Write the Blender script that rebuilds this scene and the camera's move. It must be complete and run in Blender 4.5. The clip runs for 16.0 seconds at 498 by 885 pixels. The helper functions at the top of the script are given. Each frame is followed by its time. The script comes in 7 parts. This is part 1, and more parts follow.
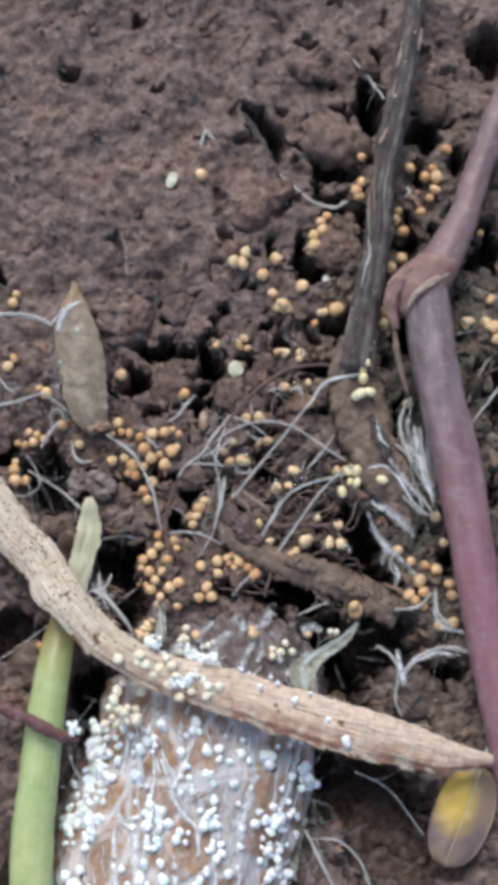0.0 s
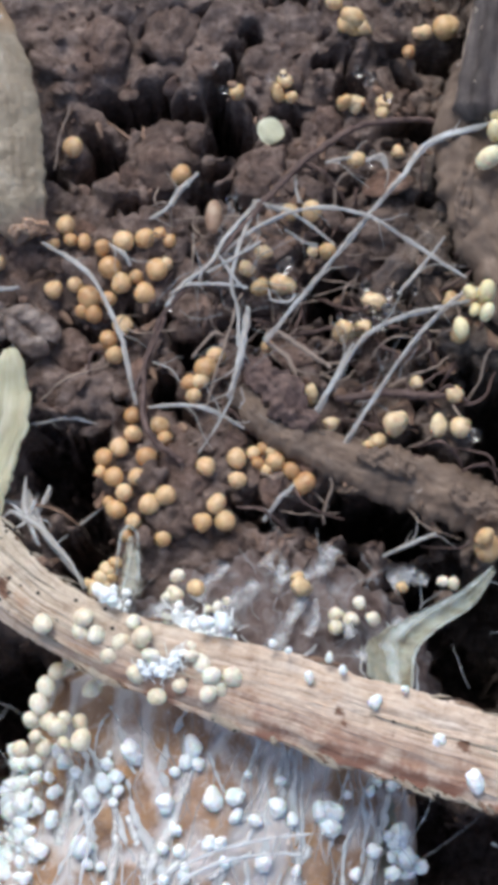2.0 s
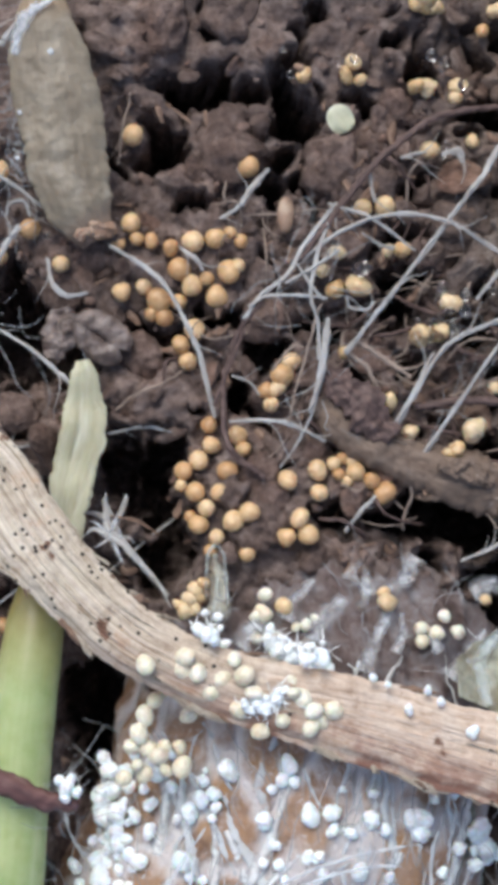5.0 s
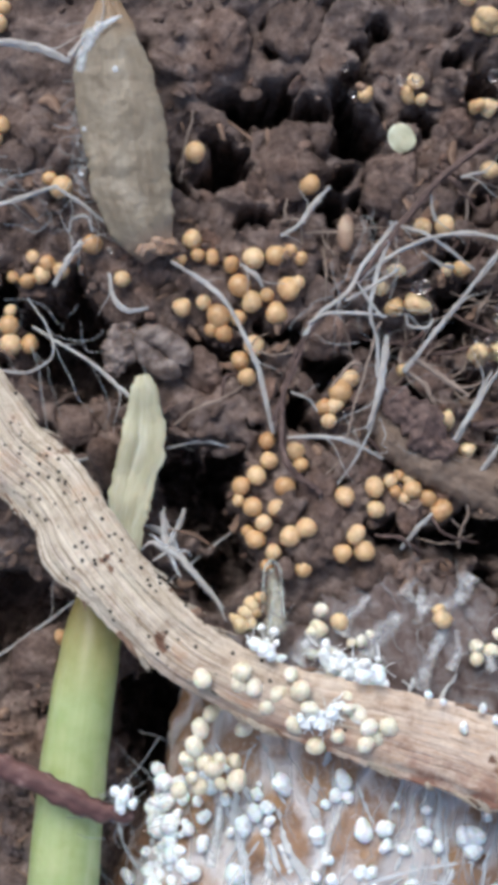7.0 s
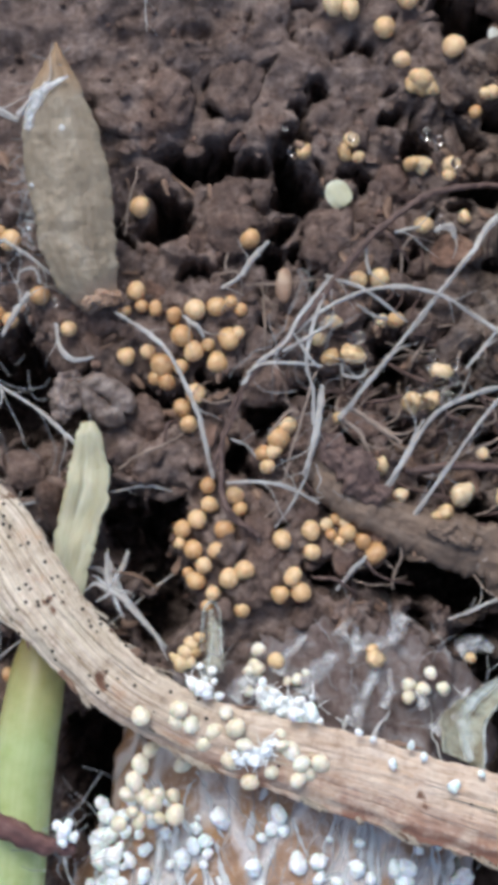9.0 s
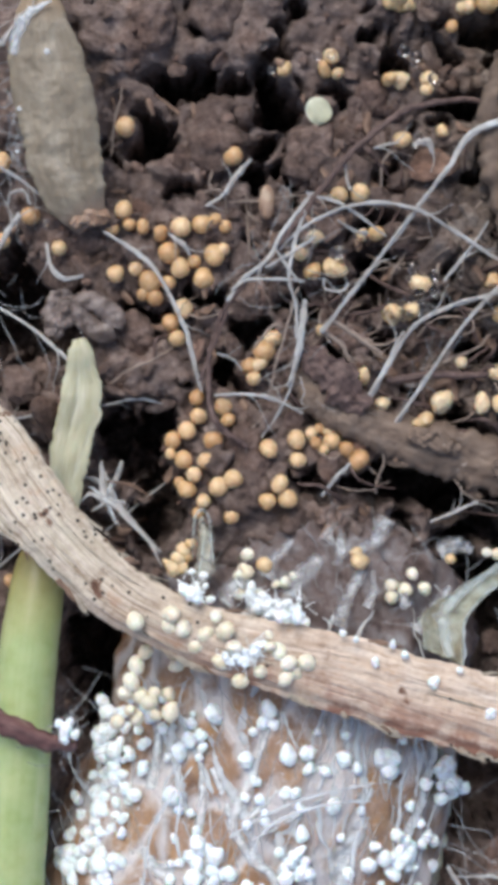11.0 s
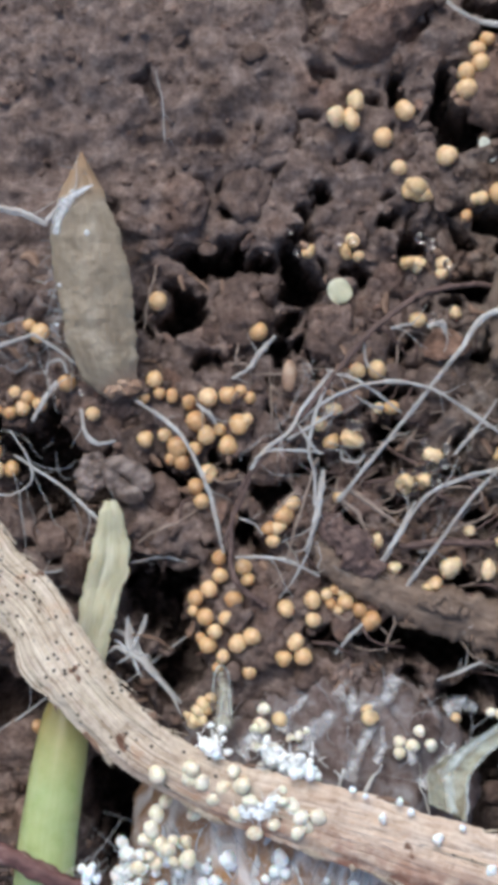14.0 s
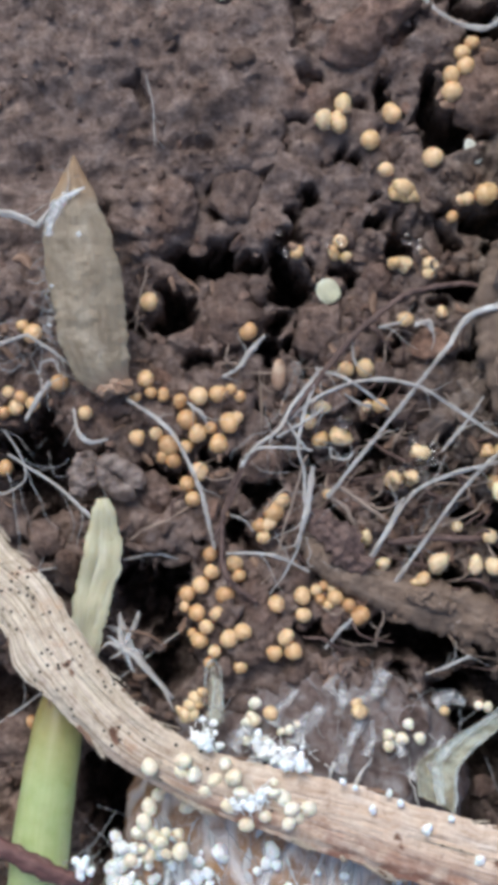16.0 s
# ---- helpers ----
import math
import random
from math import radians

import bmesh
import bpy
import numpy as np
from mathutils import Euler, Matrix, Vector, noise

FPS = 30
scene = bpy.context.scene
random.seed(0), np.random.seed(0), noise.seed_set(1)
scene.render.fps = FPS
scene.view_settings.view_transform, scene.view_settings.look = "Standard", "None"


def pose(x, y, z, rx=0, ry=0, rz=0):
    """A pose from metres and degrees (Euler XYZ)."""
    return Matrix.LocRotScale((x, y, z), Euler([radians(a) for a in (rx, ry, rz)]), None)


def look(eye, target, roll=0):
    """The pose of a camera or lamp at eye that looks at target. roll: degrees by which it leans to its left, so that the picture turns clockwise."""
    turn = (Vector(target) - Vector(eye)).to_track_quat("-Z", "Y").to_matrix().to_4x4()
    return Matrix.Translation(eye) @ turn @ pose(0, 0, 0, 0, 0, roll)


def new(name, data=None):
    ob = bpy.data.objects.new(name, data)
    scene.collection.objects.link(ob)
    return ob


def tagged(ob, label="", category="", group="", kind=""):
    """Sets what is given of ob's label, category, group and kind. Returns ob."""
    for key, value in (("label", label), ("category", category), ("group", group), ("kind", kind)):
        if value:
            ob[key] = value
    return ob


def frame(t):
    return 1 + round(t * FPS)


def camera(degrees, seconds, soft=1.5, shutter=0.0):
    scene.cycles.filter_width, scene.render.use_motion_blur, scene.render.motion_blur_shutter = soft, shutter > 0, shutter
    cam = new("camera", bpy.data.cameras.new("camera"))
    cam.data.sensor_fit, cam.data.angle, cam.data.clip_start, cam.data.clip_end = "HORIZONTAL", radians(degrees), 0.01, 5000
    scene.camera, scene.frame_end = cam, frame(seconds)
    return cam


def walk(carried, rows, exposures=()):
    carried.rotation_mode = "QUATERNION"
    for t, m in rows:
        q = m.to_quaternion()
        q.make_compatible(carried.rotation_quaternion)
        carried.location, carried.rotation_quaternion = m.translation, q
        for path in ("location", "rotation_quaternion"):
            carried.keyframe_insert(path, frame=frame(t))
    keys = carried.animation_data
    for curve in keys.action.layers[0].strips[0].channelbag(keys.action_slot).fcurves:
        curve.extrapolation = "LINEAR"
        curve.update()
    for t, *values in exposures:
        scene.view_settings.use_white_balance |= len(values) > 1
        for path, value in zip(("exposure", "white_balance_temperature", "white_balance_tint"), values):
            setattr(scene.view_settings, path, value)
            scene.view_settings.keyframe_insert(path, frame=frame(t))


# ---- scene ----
cam = camera(16.725, 16.0, soft=6.2)
# seconds, place in metres, turn in degrees
PATH = [
    (0, -0.00599, -0.02060, 0.16759, 10.68, -2.92, 0.59),
    (0.5, -0.00420, -0.01837, 0.13424, 11.98, -2.18, 1.03),
    (1, -0.00003, -0.02239, 0.10523, 14.12, 0.29, 1.17),
    (1.5, 0.00371, -0.02405, 0.09075, 13.20, 1.64, 1.26),
    (2, 0.00200, -0.02298, 0.09154, 14.22, 1.12, 1.01),
    (2.5, -0.00650, -0.00460, 0.09265, 3.01, -3.96, 0.36),
    (3, -0.00708, -0.00360, 0.09316, 2.72, -4.37, 0.16),
    (3.5, -0.00757, -0.00349, 0.09358, 2.89, -4.48, -0.05),
    (4, -0.00791, -0.00440, 0.09368, 3.46, -3.90, -0.23),
    (4.5, -0.00821, -0.00459, 0.09389, 3.32, -3.25, -0.46),
    (5, -0.00876, -0.00509, 0.09374, 3.46, -2.57, -0.67),
    (5.2, -0.01018, -0.00499, 0.09383, 3.32, -3.03, -0.21),
    (7.3, -0.00962, -0.00453, 0.09453, 3.71, -0.29, 0.21),
    (7.5, -0.00827, -0.00420, 0.09468, 3.70, 0.47, 0.07),
    (8, -0.00764, -0.00403, 0.09523, 4.07, -0.28, 0.22),
    (8.5, -0.00746, -0.00308, 0.09626, 3.69, -1.21, 0.52),
    (9, -0.00710, -0.00371, 0.09792, 4.50, -1.64, 0.27),
    (11.5, -0.00531, -0.00057, 0.10224, -0.65, -0.96, -0.76),
    (12, -0.00582, 0.00029, 0.10286, -0.76, -0.97, 0.16),
    (12.5, -0.00560, 0.00195, 0.10416, -1.09, -0.58, 0.49),
    (13, -0.00582, 0.00304, 0.10499, -0.29, -0.87, 0.53),
    (13.5, -0.00680, 0.00307, 0.10661, 1.27, -1.05, 0.47),
    (14, -0.00632, 0.00449, 0.10796, 2.28, -0.79, 0.60),
    (14.5, -0.00568, 0.00456, 0.10822, 3.02, -0.88, 0.70),
    (15, -0.00605, 0.00524, 0.10906, 3.23, -1.35, 0.70),
    (15.5, -0.00620, 0.00521, 0.10956, 3.12, -1.49, 0.66),
    (16, -0.00613, 0.00327, 0.10946, 2.83, -1.00, 0.36),
]
walk(cam, [(t, pose(*row)) for t, *row in PATH])

# ---- light: an overcast sky, a little brighter from the far side ----
world = bpy.data.worlds.new("sky")
scene.world = world
world.use_nodes = True
wn = world.node_tree
sky = wn.nodes.new("ShaderNodeTexSky")
sky.sky_type, sky.sun_disc = "NISHITA", False
sky.sun_elevation, sky.sun_rotation = radians(52), radians(-20)
sky.air_density, sky.dust_density, sky.ozone_density = 1.0, 3.0, 1.0
wn.links.new(sky.outputs[0], wn.nodes["Background"].inputs[0])
wn.nodes["Background"].inputs[1].default_value = 0.12
sun = new("sun", bpy.data.lights.new("sun", "SUN"))
sun.data.energy, sun.data.angle, sun.data.color = 1.3, radians(28), (0.985, 1.0, 0.995)
sun.matrix_world = look((-0.35, 0.95, 1.6), (0, 0, 0))
scene.view_settings.exposure = 0.50

# ---- materials ----
MM = 0.001


def shader(name, rough=0.8, sss=0.0, transmission=0.0, spec=0.4):
    """A principled material, its tree, and a function that adds a node."""
    m = bpy.data.materials.new(name)
    m.use_nodes = True
    nt = m.node_tree
    b = nt.nodes["Principled BSDF"]
    b.inputs["Roughness"].default_value = rough
    b.inputs["Specular IOR Level"].default_value = spec
    b.inputs["Transmission Weight"].default_value = transmission
    if sss:
        b.inputs["Subsurface Weight"].default_value = sss
        b.inputs["Subsurface Radius"].default_value = (1.0, 0.6, 0.35)
        b.inputs["Subsurface Scale"].default_value = 0.5 * MM
    return m, nt, b


def grain(nt, scale, detail=6.0, rough=0.6, uv=None, distort=0.0):
    """Noise with its scale in features per millimetre, on the object or along its length."""
    tc, mp, nz = (nt.nodes.new("ShaderNode" + k) for k in ("TexCoord", "Mapping", "TexNoise"))
    mp.inputs["Scale"].default_value = uv if uv else (scale / MM,) * 3
    nt.links.new(tc.outputs["UV" if uv else "Object"], mp.inputs[0])
    nt.links.new(mp.outputs[0], nz.inputs[0])
    nz.inputs["Scale"].default_value = 1.0
    nz.inputs["Detail"].default_value, nz.inputs["Roughness"].default_value = detail, rough
    nz.inputs["Distortion"].default_value = distort
    return nz.outputs[0]


def ramp(nt, value, stops):
    r = nt.nodes.new("ShaderNodeValToRGB")
    while len(r.color_ramp.elements) < len(stops):
        r.color_ramp.elements.new(0.5)
    for e, (at, c) in zip(r.color_ramp.elements, stops):
        e.position, e.color = at, (*(c if isinstance(c, tuple) else (c, c, c)), 1)
    nt.links.new(value, r.inputs[0])
    return r.outputs[0]


def blend(nt, a, b, fac, how="MIX"):
    """Mix of two colours (sockets or tuples)."""
    x = nt.nodes.new("ShaderNodeMix")
    x.data_type, x.blend_type = "RGBA", how
    for socket, v in ((x.inputs[0], fac), (x.inputs[6], a), (x.inputs[7], b)):
        if isinstance(v, bpy.types.NodeSocket):
            nt.links.new(v, socket)
        else:
            socket.default_value = (*v, 1) if isinstance(v, tuple) else v
    return x.outputs[2]


def relief(nt, b, value, height, strength=1.0):
    bp = nt.nodes.new("ShaderNodeBump")
    bp.inputs["Distance"].default_value, bp.inputs["Strength"].default_value = height * MM, strength
    nt.links.new(value, bp.inputs["Height"])
    nt.links.new(bp.outputs[0], b.inputs["Normal"])


def chance(nt, kind="Object"):
    if kind == "Object":
        return nt.nodes.new("ShaderNodeObjectInfo").outputs["Random"]
    return nt.nodes.new("ShaderNodeNewGeometry").outputs["Random Per Island"]


def soil_material(name, loose=False, rusty=False):
    m, nt, b = shader(name, 0.85, spec=0.35)
    fine = grain(nt, 0.95, 7, 0.62)
    broad = grain(nt, 0.16, 5, 0.6)
    c = ramp(nt, fine, [(0.27, (0.070, 0.049, 0.041)), (0.44, (0.158, 0.117, 0.101)), (0.58, (0.230, 0.179, 0.157)), (0.76, (0.352, 0.296, 0.266))])
    tint = ramp(nt, broad, [(0.30, (0.72, 0.66, 0.63)), (0.45, (0.94, 0.92, 0.93)), (0.55, (1.0, 0.97, 0.96)), (0.64, (1.06, 0.96, 0.91)), (0.75, (1.12, 0.93, 0.85))])
    c = blend(nt, c, tint, 1.0, "MULTIPLY")
    if rusty:
        own = ramp(nt, chance(nt), [(0.0, (0.70, 0.66, 0.64)), (0.6, (0.95, 0.91, 0.88)), (1.0, (1.06, 0.92, 0.86))])
        c = blend(nt, c, own, 1.0, "MULTIPLY")
    if loose:
        each = ramp(nt, chance(nt, "Island"), [(0.0, (0.62, 0.57, 0.54)), (0.6, (1.0, 0.97, 0.95)), (0.93, (1.10, 1.0, 0.94)), (1.0, (1.15, 0.96, 0.85))])
        c = blend(nt, c, each, 1.0, "MULTIPLY")
    # round the stems: olive, humus-rich soil, with the shade there darkened into its colour
    place, oval, reach, span = (nt.nodes.new("ShaderNode" + k) for k in ("TexCoord", "Mapping", "VectorMath", "MapRange"))
    oval.inputs["Scale"].default_value = (1.0, 0.4, 0.0)
    nt.links.new(place.outputs["Object"], oval.inputs[0])
    nt.links.new(oval.outputs[0], reach.inputs[0])
    reach.operation, reach.inputs[1].default_value = "DISTANCE", (21 * MM, 5 * MM, 0.0)
    nt.links.new(reach.outputs["Value"], span.inputs[0])
    span.inputs["From Min"].default_value, span.inputs["From Max"].default_value = 16 * MM, 3 * MM
    c = blend(nt, c, blend(nt, (1.0, 1.0, 1.0), (0.76, 0.90, 0.80), span.outputs[0]), 1.0, "MULTIPLY")
    c = blend(nt, c, ramp(nt, grain(nt, 3.2, 4, 0.65), [(0.34, (0.74, 0.71, 0.69)), (0.5, (1.0, 1.0, 1.0)), (0.66, (1.22, 1.23, 1.24))]), 1.0, "MULTIPLY")
    speck = ramp(nt, grain(nt, 5.0, 2), [(0.71, 0.0), (0.80, 1.0)])
    c = blend(nt, c, (0.45, 0.38, 0.34), speck)
    nt.links.new(c, b.inputs["Base Color"])
    relief(nt, b, grain(nt, 1.6, 8, 0.64), 0.45, 1.0)
    wet = ramp(nt, grain(nt, 0.9, 4), [(0.38, 0.30), (0.60, 0.9)])
    nt.links.new(wet, b.inputs["Roughness"])
    return m


def bead_material(name, dark, mid, light, sss=0.4, rough=0.24):
    """Skin of a sclerotium: hue that varies from one to the next, fine mottling."""
    m, nt, b = shader(name, rough, sss=sss, spec=0.6)
    own = ramp(nt, chance(nt), [(0.0, dark), (0.5, mid), (1.0, light)])
    mott = ramp(nt, grain(nt, 2.2, 5, 0.6), [(0.3, (0.84, 0.77, 0.70)), (0.5, (1.0, 1.0, 1.0)), (0.72, (1.08, 1.10, 1.12))])
    nt.links.new(blend(nt, own, mott, 1.0, "MULTIPLY"), b.inputs["Base Color"])
    relief(nt, b, grain(nt, 3.0, 3), 0.07, 0.7)
    return m


def fibre_material(name, colours, uv, rough=0.7, sss=0.0, depth=0.1, spots=None, broad=None, spec=0.35):
    """Plant tissue with streaks along its length; spots: colour and threshold of small stains."""
    m, nt, b = shader(name, rough, sss=sss, spec=spec)
    streak = grain(nt, 1, 5, 0.6, uv=uv)
    c = ramp(nt, streak, colours)
    if broad:
        patch = ramp(nt, grain(nt, broad[0], 4, 0.6), [(broad[1], 0.0), (broad[2], 1.0)])
        c = blend(nt, c, broad[3], patch)
    if spots:
        dots = ramp(nt, grain(nt, spots[0], 2, 0.5), [(spots[1], 0.0), (spots[1] + 0.05, 1.0)])
        c = blend(nt, c, spots[2], dots)
    nt.links.new(c, b.inputs["Base Color"])
    relief(nt, b, streak, depth, 0.8)
    return m


SOIL = soil_material("soil")
CRUMB = soil_material("soil_crumb", loose=True)
TAN = bead_material("tan_skin", (0.52, 0.305, 0.145), (0.63, 0.415, 0.215), (0.72, 0.53, 0.32), rough=0.36)
OCHRE = bead_material("ochre_skin", (0.62, 0.415, 0.21), (0.69, 0.505, 0.29), (0.75, 0.60, 0.39), rough=0.34)
CREAM = bead_material("cream_skin", (0.73, 0.655, 0.49), (0.785, 0.735, 0.59), (0.83, 0.81, 0.70), rough=0.34)
BUTTER = bead_material("butter_skin", (0.70, 0.60, 0.33), (0.76, 0.68, 0.42), (0.81, 0.765, 0.54), rough=0.34)
WHITE = bead_material("white_skin", (0.83, 0.905, 0.93), (0.87, 0.935, 0.95), (0.90, 0.95, 0.96), sss=0.4, rough=0.45)


def straw_material():
    """Bleached and speckled at one end, pinkish tan and frayed at the other."""
    m, nt, b = shader("straw", 0.75, spec=0.3)
    streak = grain(nt, 1, 5, 0.6, uv=(30.0, 0.13, 1.0))
    thick = grain(nt, 1, 6, 0.65, uv=(34.0, 0.5, 1.0))
    bleached = ramp(nt, streak, [(0.34, (0.31, 0.25, 0.18)), (0.45, (0.52, 0.46, 0.35)), (0.60, (0.70, 0.65, 0.53))])
    ruddy = ramp(nt, blend(nt, streak, grain(nt, 0.9, 6, 0.7), 0.55), [(0.34, (0.50, 0.37, 0.275)), (0.47, (0.605, 0.475, 0.37)), (0.62, (0.73, 0.635, 0.53))])
    uvs, sep = nt.nodes.new("ShaderNodeTexCoord"), nt.nodes.new("ShaderNodeSeparateXYZ")
    nt.links.new(uvs.outputs["UV"], sep.inputs[0])
    span = nt.nodes.new("ShaderNodeMapRange")
    span.inputs["From Min"].default_value, span.inputs["From Max"].default_value = 16.0, 30.0
    nt.links.new(sep.outputs["Y"], span.inputs[0])
    c = blend(nt, bleached, ruddy, span.outputs[0])
    c = blend(nt, c, ramp(nt, thick, [(0.35, (0.90, 0.87, 0.84)), (0.5, (0.98, 0.97, 0.96)), (0.65, (1.05, 1.05, 1.05))]), 1.0, "MULTIPLY")
    rot = ramp(nt, grain(nt, 0.28, 6, 0.7), [(0.58, 0.0), (0.74, 0.7)])
    c = blend(nt, c, (0.27, 0.145, 0.095), rot)
    fleck = ramp(nt, grain(nt, 1, 7, 0.7, uv=(60.0, 0.28, 1.0)), [(0.47, 0.0), (0.60, 0.85)])
    c = blend(nt, c, (0.76, 0.68, 0.60), fleck)
    scab = ramp(nt, grain(nt, 0.55, 6, 0.7), [(0.56, 0.0), (0.68, 0.65)])
    c = blend(nt, c, (0.43, 0.245, 0.135), scab)
    rust = ramp(nt, grain(nt, 0.7, 3, 0.5), [(0.66, 0.0), (0.70, 0.9)])
    c = blend(nt, c, (0.16, 0.075, 0.045), rust)
    mott = ramp(nt, grain(nt, 1.1, 8, 0.7), [(0.32, (0.66, 0.58, 0.53)), (0.5, (0.97, 0.95, 0.94)), (0.66, (1.1, 1.1, 1.1))])
    c = blend(nt, c, mott, 1.0, "MULTIPLY")
    # the near edge of the frayed end is stained reddish brown in patches
    side = nt.nodes.new("ShaderNodeMapRange")
    side.inputs["From Min"].default_value, side.inputs["From Max"].default_value = 0.55, 0.12
    nt.links.new(sep.outputs["X"], side.inputs[0])
    stain = blend(nt, (0.0, 0.0, 0.0), ramp(nt, grain(nt, 0.35, 5, 0.65), [(0.38, 0.0), (0.52, 0.95)]), side.outputs[0])
    c = blend(nt, c, (0.30, 0.145, 0.10), blend(nt, (0.0, 0.0, 0.0), stain, span.outputs[0]))
    # round black fruiting specks, most of them on the bleached end
    place, specks = nt.nodes.new("ShaderNodeMapping"), nt.nodes.new("ShaderNodeTexVoronoi")
    place.inputs["Scale"].default_value = (2.1 / MM,) * 3
    nt.links.new(uvs.outputs["Object"], place.inputs[0])
    nt.links.new(place.outputs[0], specks.inputs["Vector"])
    specks.inputs["Scale"].default_value = 1.0
    spot = ramp(nt, specks.outputs["Distance"], [(0.18, 1.0), (0.28, 0.0)])
    some = nt.nodes.new("ShaderNodeSeparateColor")
    nt.links.new(specks.outputs["Color"], some.inputs[0])
    few = nt.nodes.new("ShaderNodeMapRange")
    few.inputs["From Min"].default_value, few.inputs["From Max"].default_value = 10.0, 34.0
    few.inputs["To Min"].default_value, few.inputs["To Max"].default_value = 0.24, -0.50
    nt.links.new(sep.outputs["Y"], few.inputs[0])
    total = nt.nodes.new("ShaderNodeMath")
    nt.links.new(some.outputs[0], total.inputs[0])
    nt.links.new(few.outputs[0], total.inputs[1])
    pick = ramp(nt, total.outputs[0], [(0.58, 0.0), (0.60, 1.0)])
    c = blend(nt, c, (0.03, 0.026, 0.024), blend(nt, (0.0, 0.0, 0.0), spot, pick))
    nt.links.new(c, b.inputs["Base Color"])
    relief(nt, b, blend(nt, thick, grain(nt, 1.5, 7, 0.68), 0.45), 0.24, 0.9)
    return m


STRAW = straw_material()


def green_material():
    """Juicy green stalk, browned towards its broken top."""
    m = fibre_material("green_stalk", [(0.3, (0.33, 0.42, 0.17)), (0.55, (0.40, 0.49, 0.235)), (0.75, (0.50, 0.57, 0.33))], (9.0, 0.05, 1.0), 0.36,
                       sss=0.35, depth=0.02, broad=(0.10, 0.45, 0.7, (0.50, 0.54, 0.27)), spec=0.5)
    nt = m.node_tree
    b = nt.nodes["Principled BSDF"]
    base = b.inputs["Base Color"].links[0].from_socket
    uvs, sep, top = (nt.nodes.new("ShaderNode" + k) for k in ("TexCoord", "SeparateXYZ", "MapRange"))
    nt.links.new(uvs.outputs["UV"], sep.inputs[0])
    nt.links.new(sep.outputs["Y"], top.inputs[0])
    top.inputs["From Min"].default_value, top.inputs["From Max"].default_value = 23.0, 28.0
    c = blend(nt, base, (0.33, 0.27, 0.10), top.outputs[0])
    c = blend(nt, c, ramp(nt, grain(nt, 0.9, 5, 0.6), [(0.3, (0.86, 0.88, 0.78)), (0.5, (1.0, 1.0, 1.0)), (0.7, (1.08, 1.06, 1.1))]), 1.0, "MULTIPLY")
    nt.links.new(c, b.inputs["Base Color"])
    return m


GREEN = green_material()
WILTED = fibre_material("wilted_stalk", [(0.3, (0.38, 0.36, 0.235)), (0.52, (0.475, 0.465, 0.33)), (0.72, (0.60, 0.60, 0.49))], (4.0, 0.2, 1.0), 0.5,
                        sss=0.3, depth=0.12)


def purple_material(name, mid, low, foot=None):
    m, nt, b = shader(name, 0.5, sss=0.1)
    streak = grain(nt, 1, 5, 0.6, uv=(9.0, 0.2, 1.0))
    c = ramp(nt, streak, [(0.3, tuple(0.62 * v for v in mid)), (0.55, mid), (0.75, tuple(min(1.0, 1.45 * v + 0.015) for v in mid))])
    c = blend(nt, c, low, ramp(nt, grain(nt, 0.10, 5, 0.6), [(0.45, 0.0), (0.62, 0.8)]))
    if foot:
        uvs, sep, span = (nt.nodes.new("ShaderNode" + k) for k in ("TexCoord", "SeparateXYZ", "MapRange"))
        nt.links.new(uvs.outputs["UV"], sep.inputs[0])
        nt.links.new(sep.outputs["Y"], span.inputs[0])
        span.inputs["From Min"].default_value, span.inputs["From Max"].default_value = 9.0, 30.0
        c = blend(nt, c, foot, span.outputs[0])
        c = blend(nt, c, ramp(nt, streak, [(0.3, (0.8, 0.76, 0.78)), (0.7, (1.15, 1.2, 1.18))]), 1.0, "MULTIPLY")
    scuff = ramp(nt, grain(nt, 0.8, 6, 0.7), [(0.51, 0.0), (0.70, 0.6)])
    c = blend(nt, c, (0.33, 0.285, 0.28), scuff)
    c = blend(nt, c, (0.42, 0.33, 0.30), ramp(nt, grain(nt, 1.8, 2), [(0.70, 0.0), (0.76, 0.9)]))
    nt.links.new(c, b.inputs["Base Color"])
    relief(nt, b, streak, 0.08, 0.8)
    return m


PURPLE = purple_material("purple_stem", (0.19, 0.130, 0.142), (0.23, 0.145, 0.145))
MAGENTA = purple_material("magenta_stem", (0.205, 0.163, 0.175), (0.165, 0.115, 0.125), (0.285, 0.140, 0.172))
NODE = fibre_material("stem_node", [(0.3, (0.15, 0.085, 0.08)), (0.55, (0.25, 0.155, 0.135)), (0.75, (0.38, 0.27, 0.21))], (6.0, 0.5, 1.0), 0.6, depth=0.08)
BARK = fibre_material("dead_stem", [(0.32, (0.030, 0.024, 0.023)), (0.52, (0.085, 0.071, 0.068)), (0.76, (0.21, 0.185, 0.17))], (8.0, 0.35, 1.0), 0.7,
                      depth=0.25, spots=(1.3, 0.69, (0.42, 0.37, 0.30)))
ROTTEN = fibre_material("rotten_root", [(0.3, (0.118, 0.082, 0.062)), (0.55, (0.19, 0.140, 0.108)), (0.75, (0.275, 0.215, 0.172))], (5.0, 0.5, 1.0), 0.7,
                        depth=0.1, spots=(1.2, 0.70, (0.30, 0.25, 0.215)))
ROOTLET = fibre_material("brown_rootlet", [(0.3, (0.05, 0.032, 0.028)), (0.55, (0.13, 0.085, 0.075)), (0.75, (0.24, 0.17, 0.15))], (5.0, 0.8, 1.0), 0.6, depth=0.08)
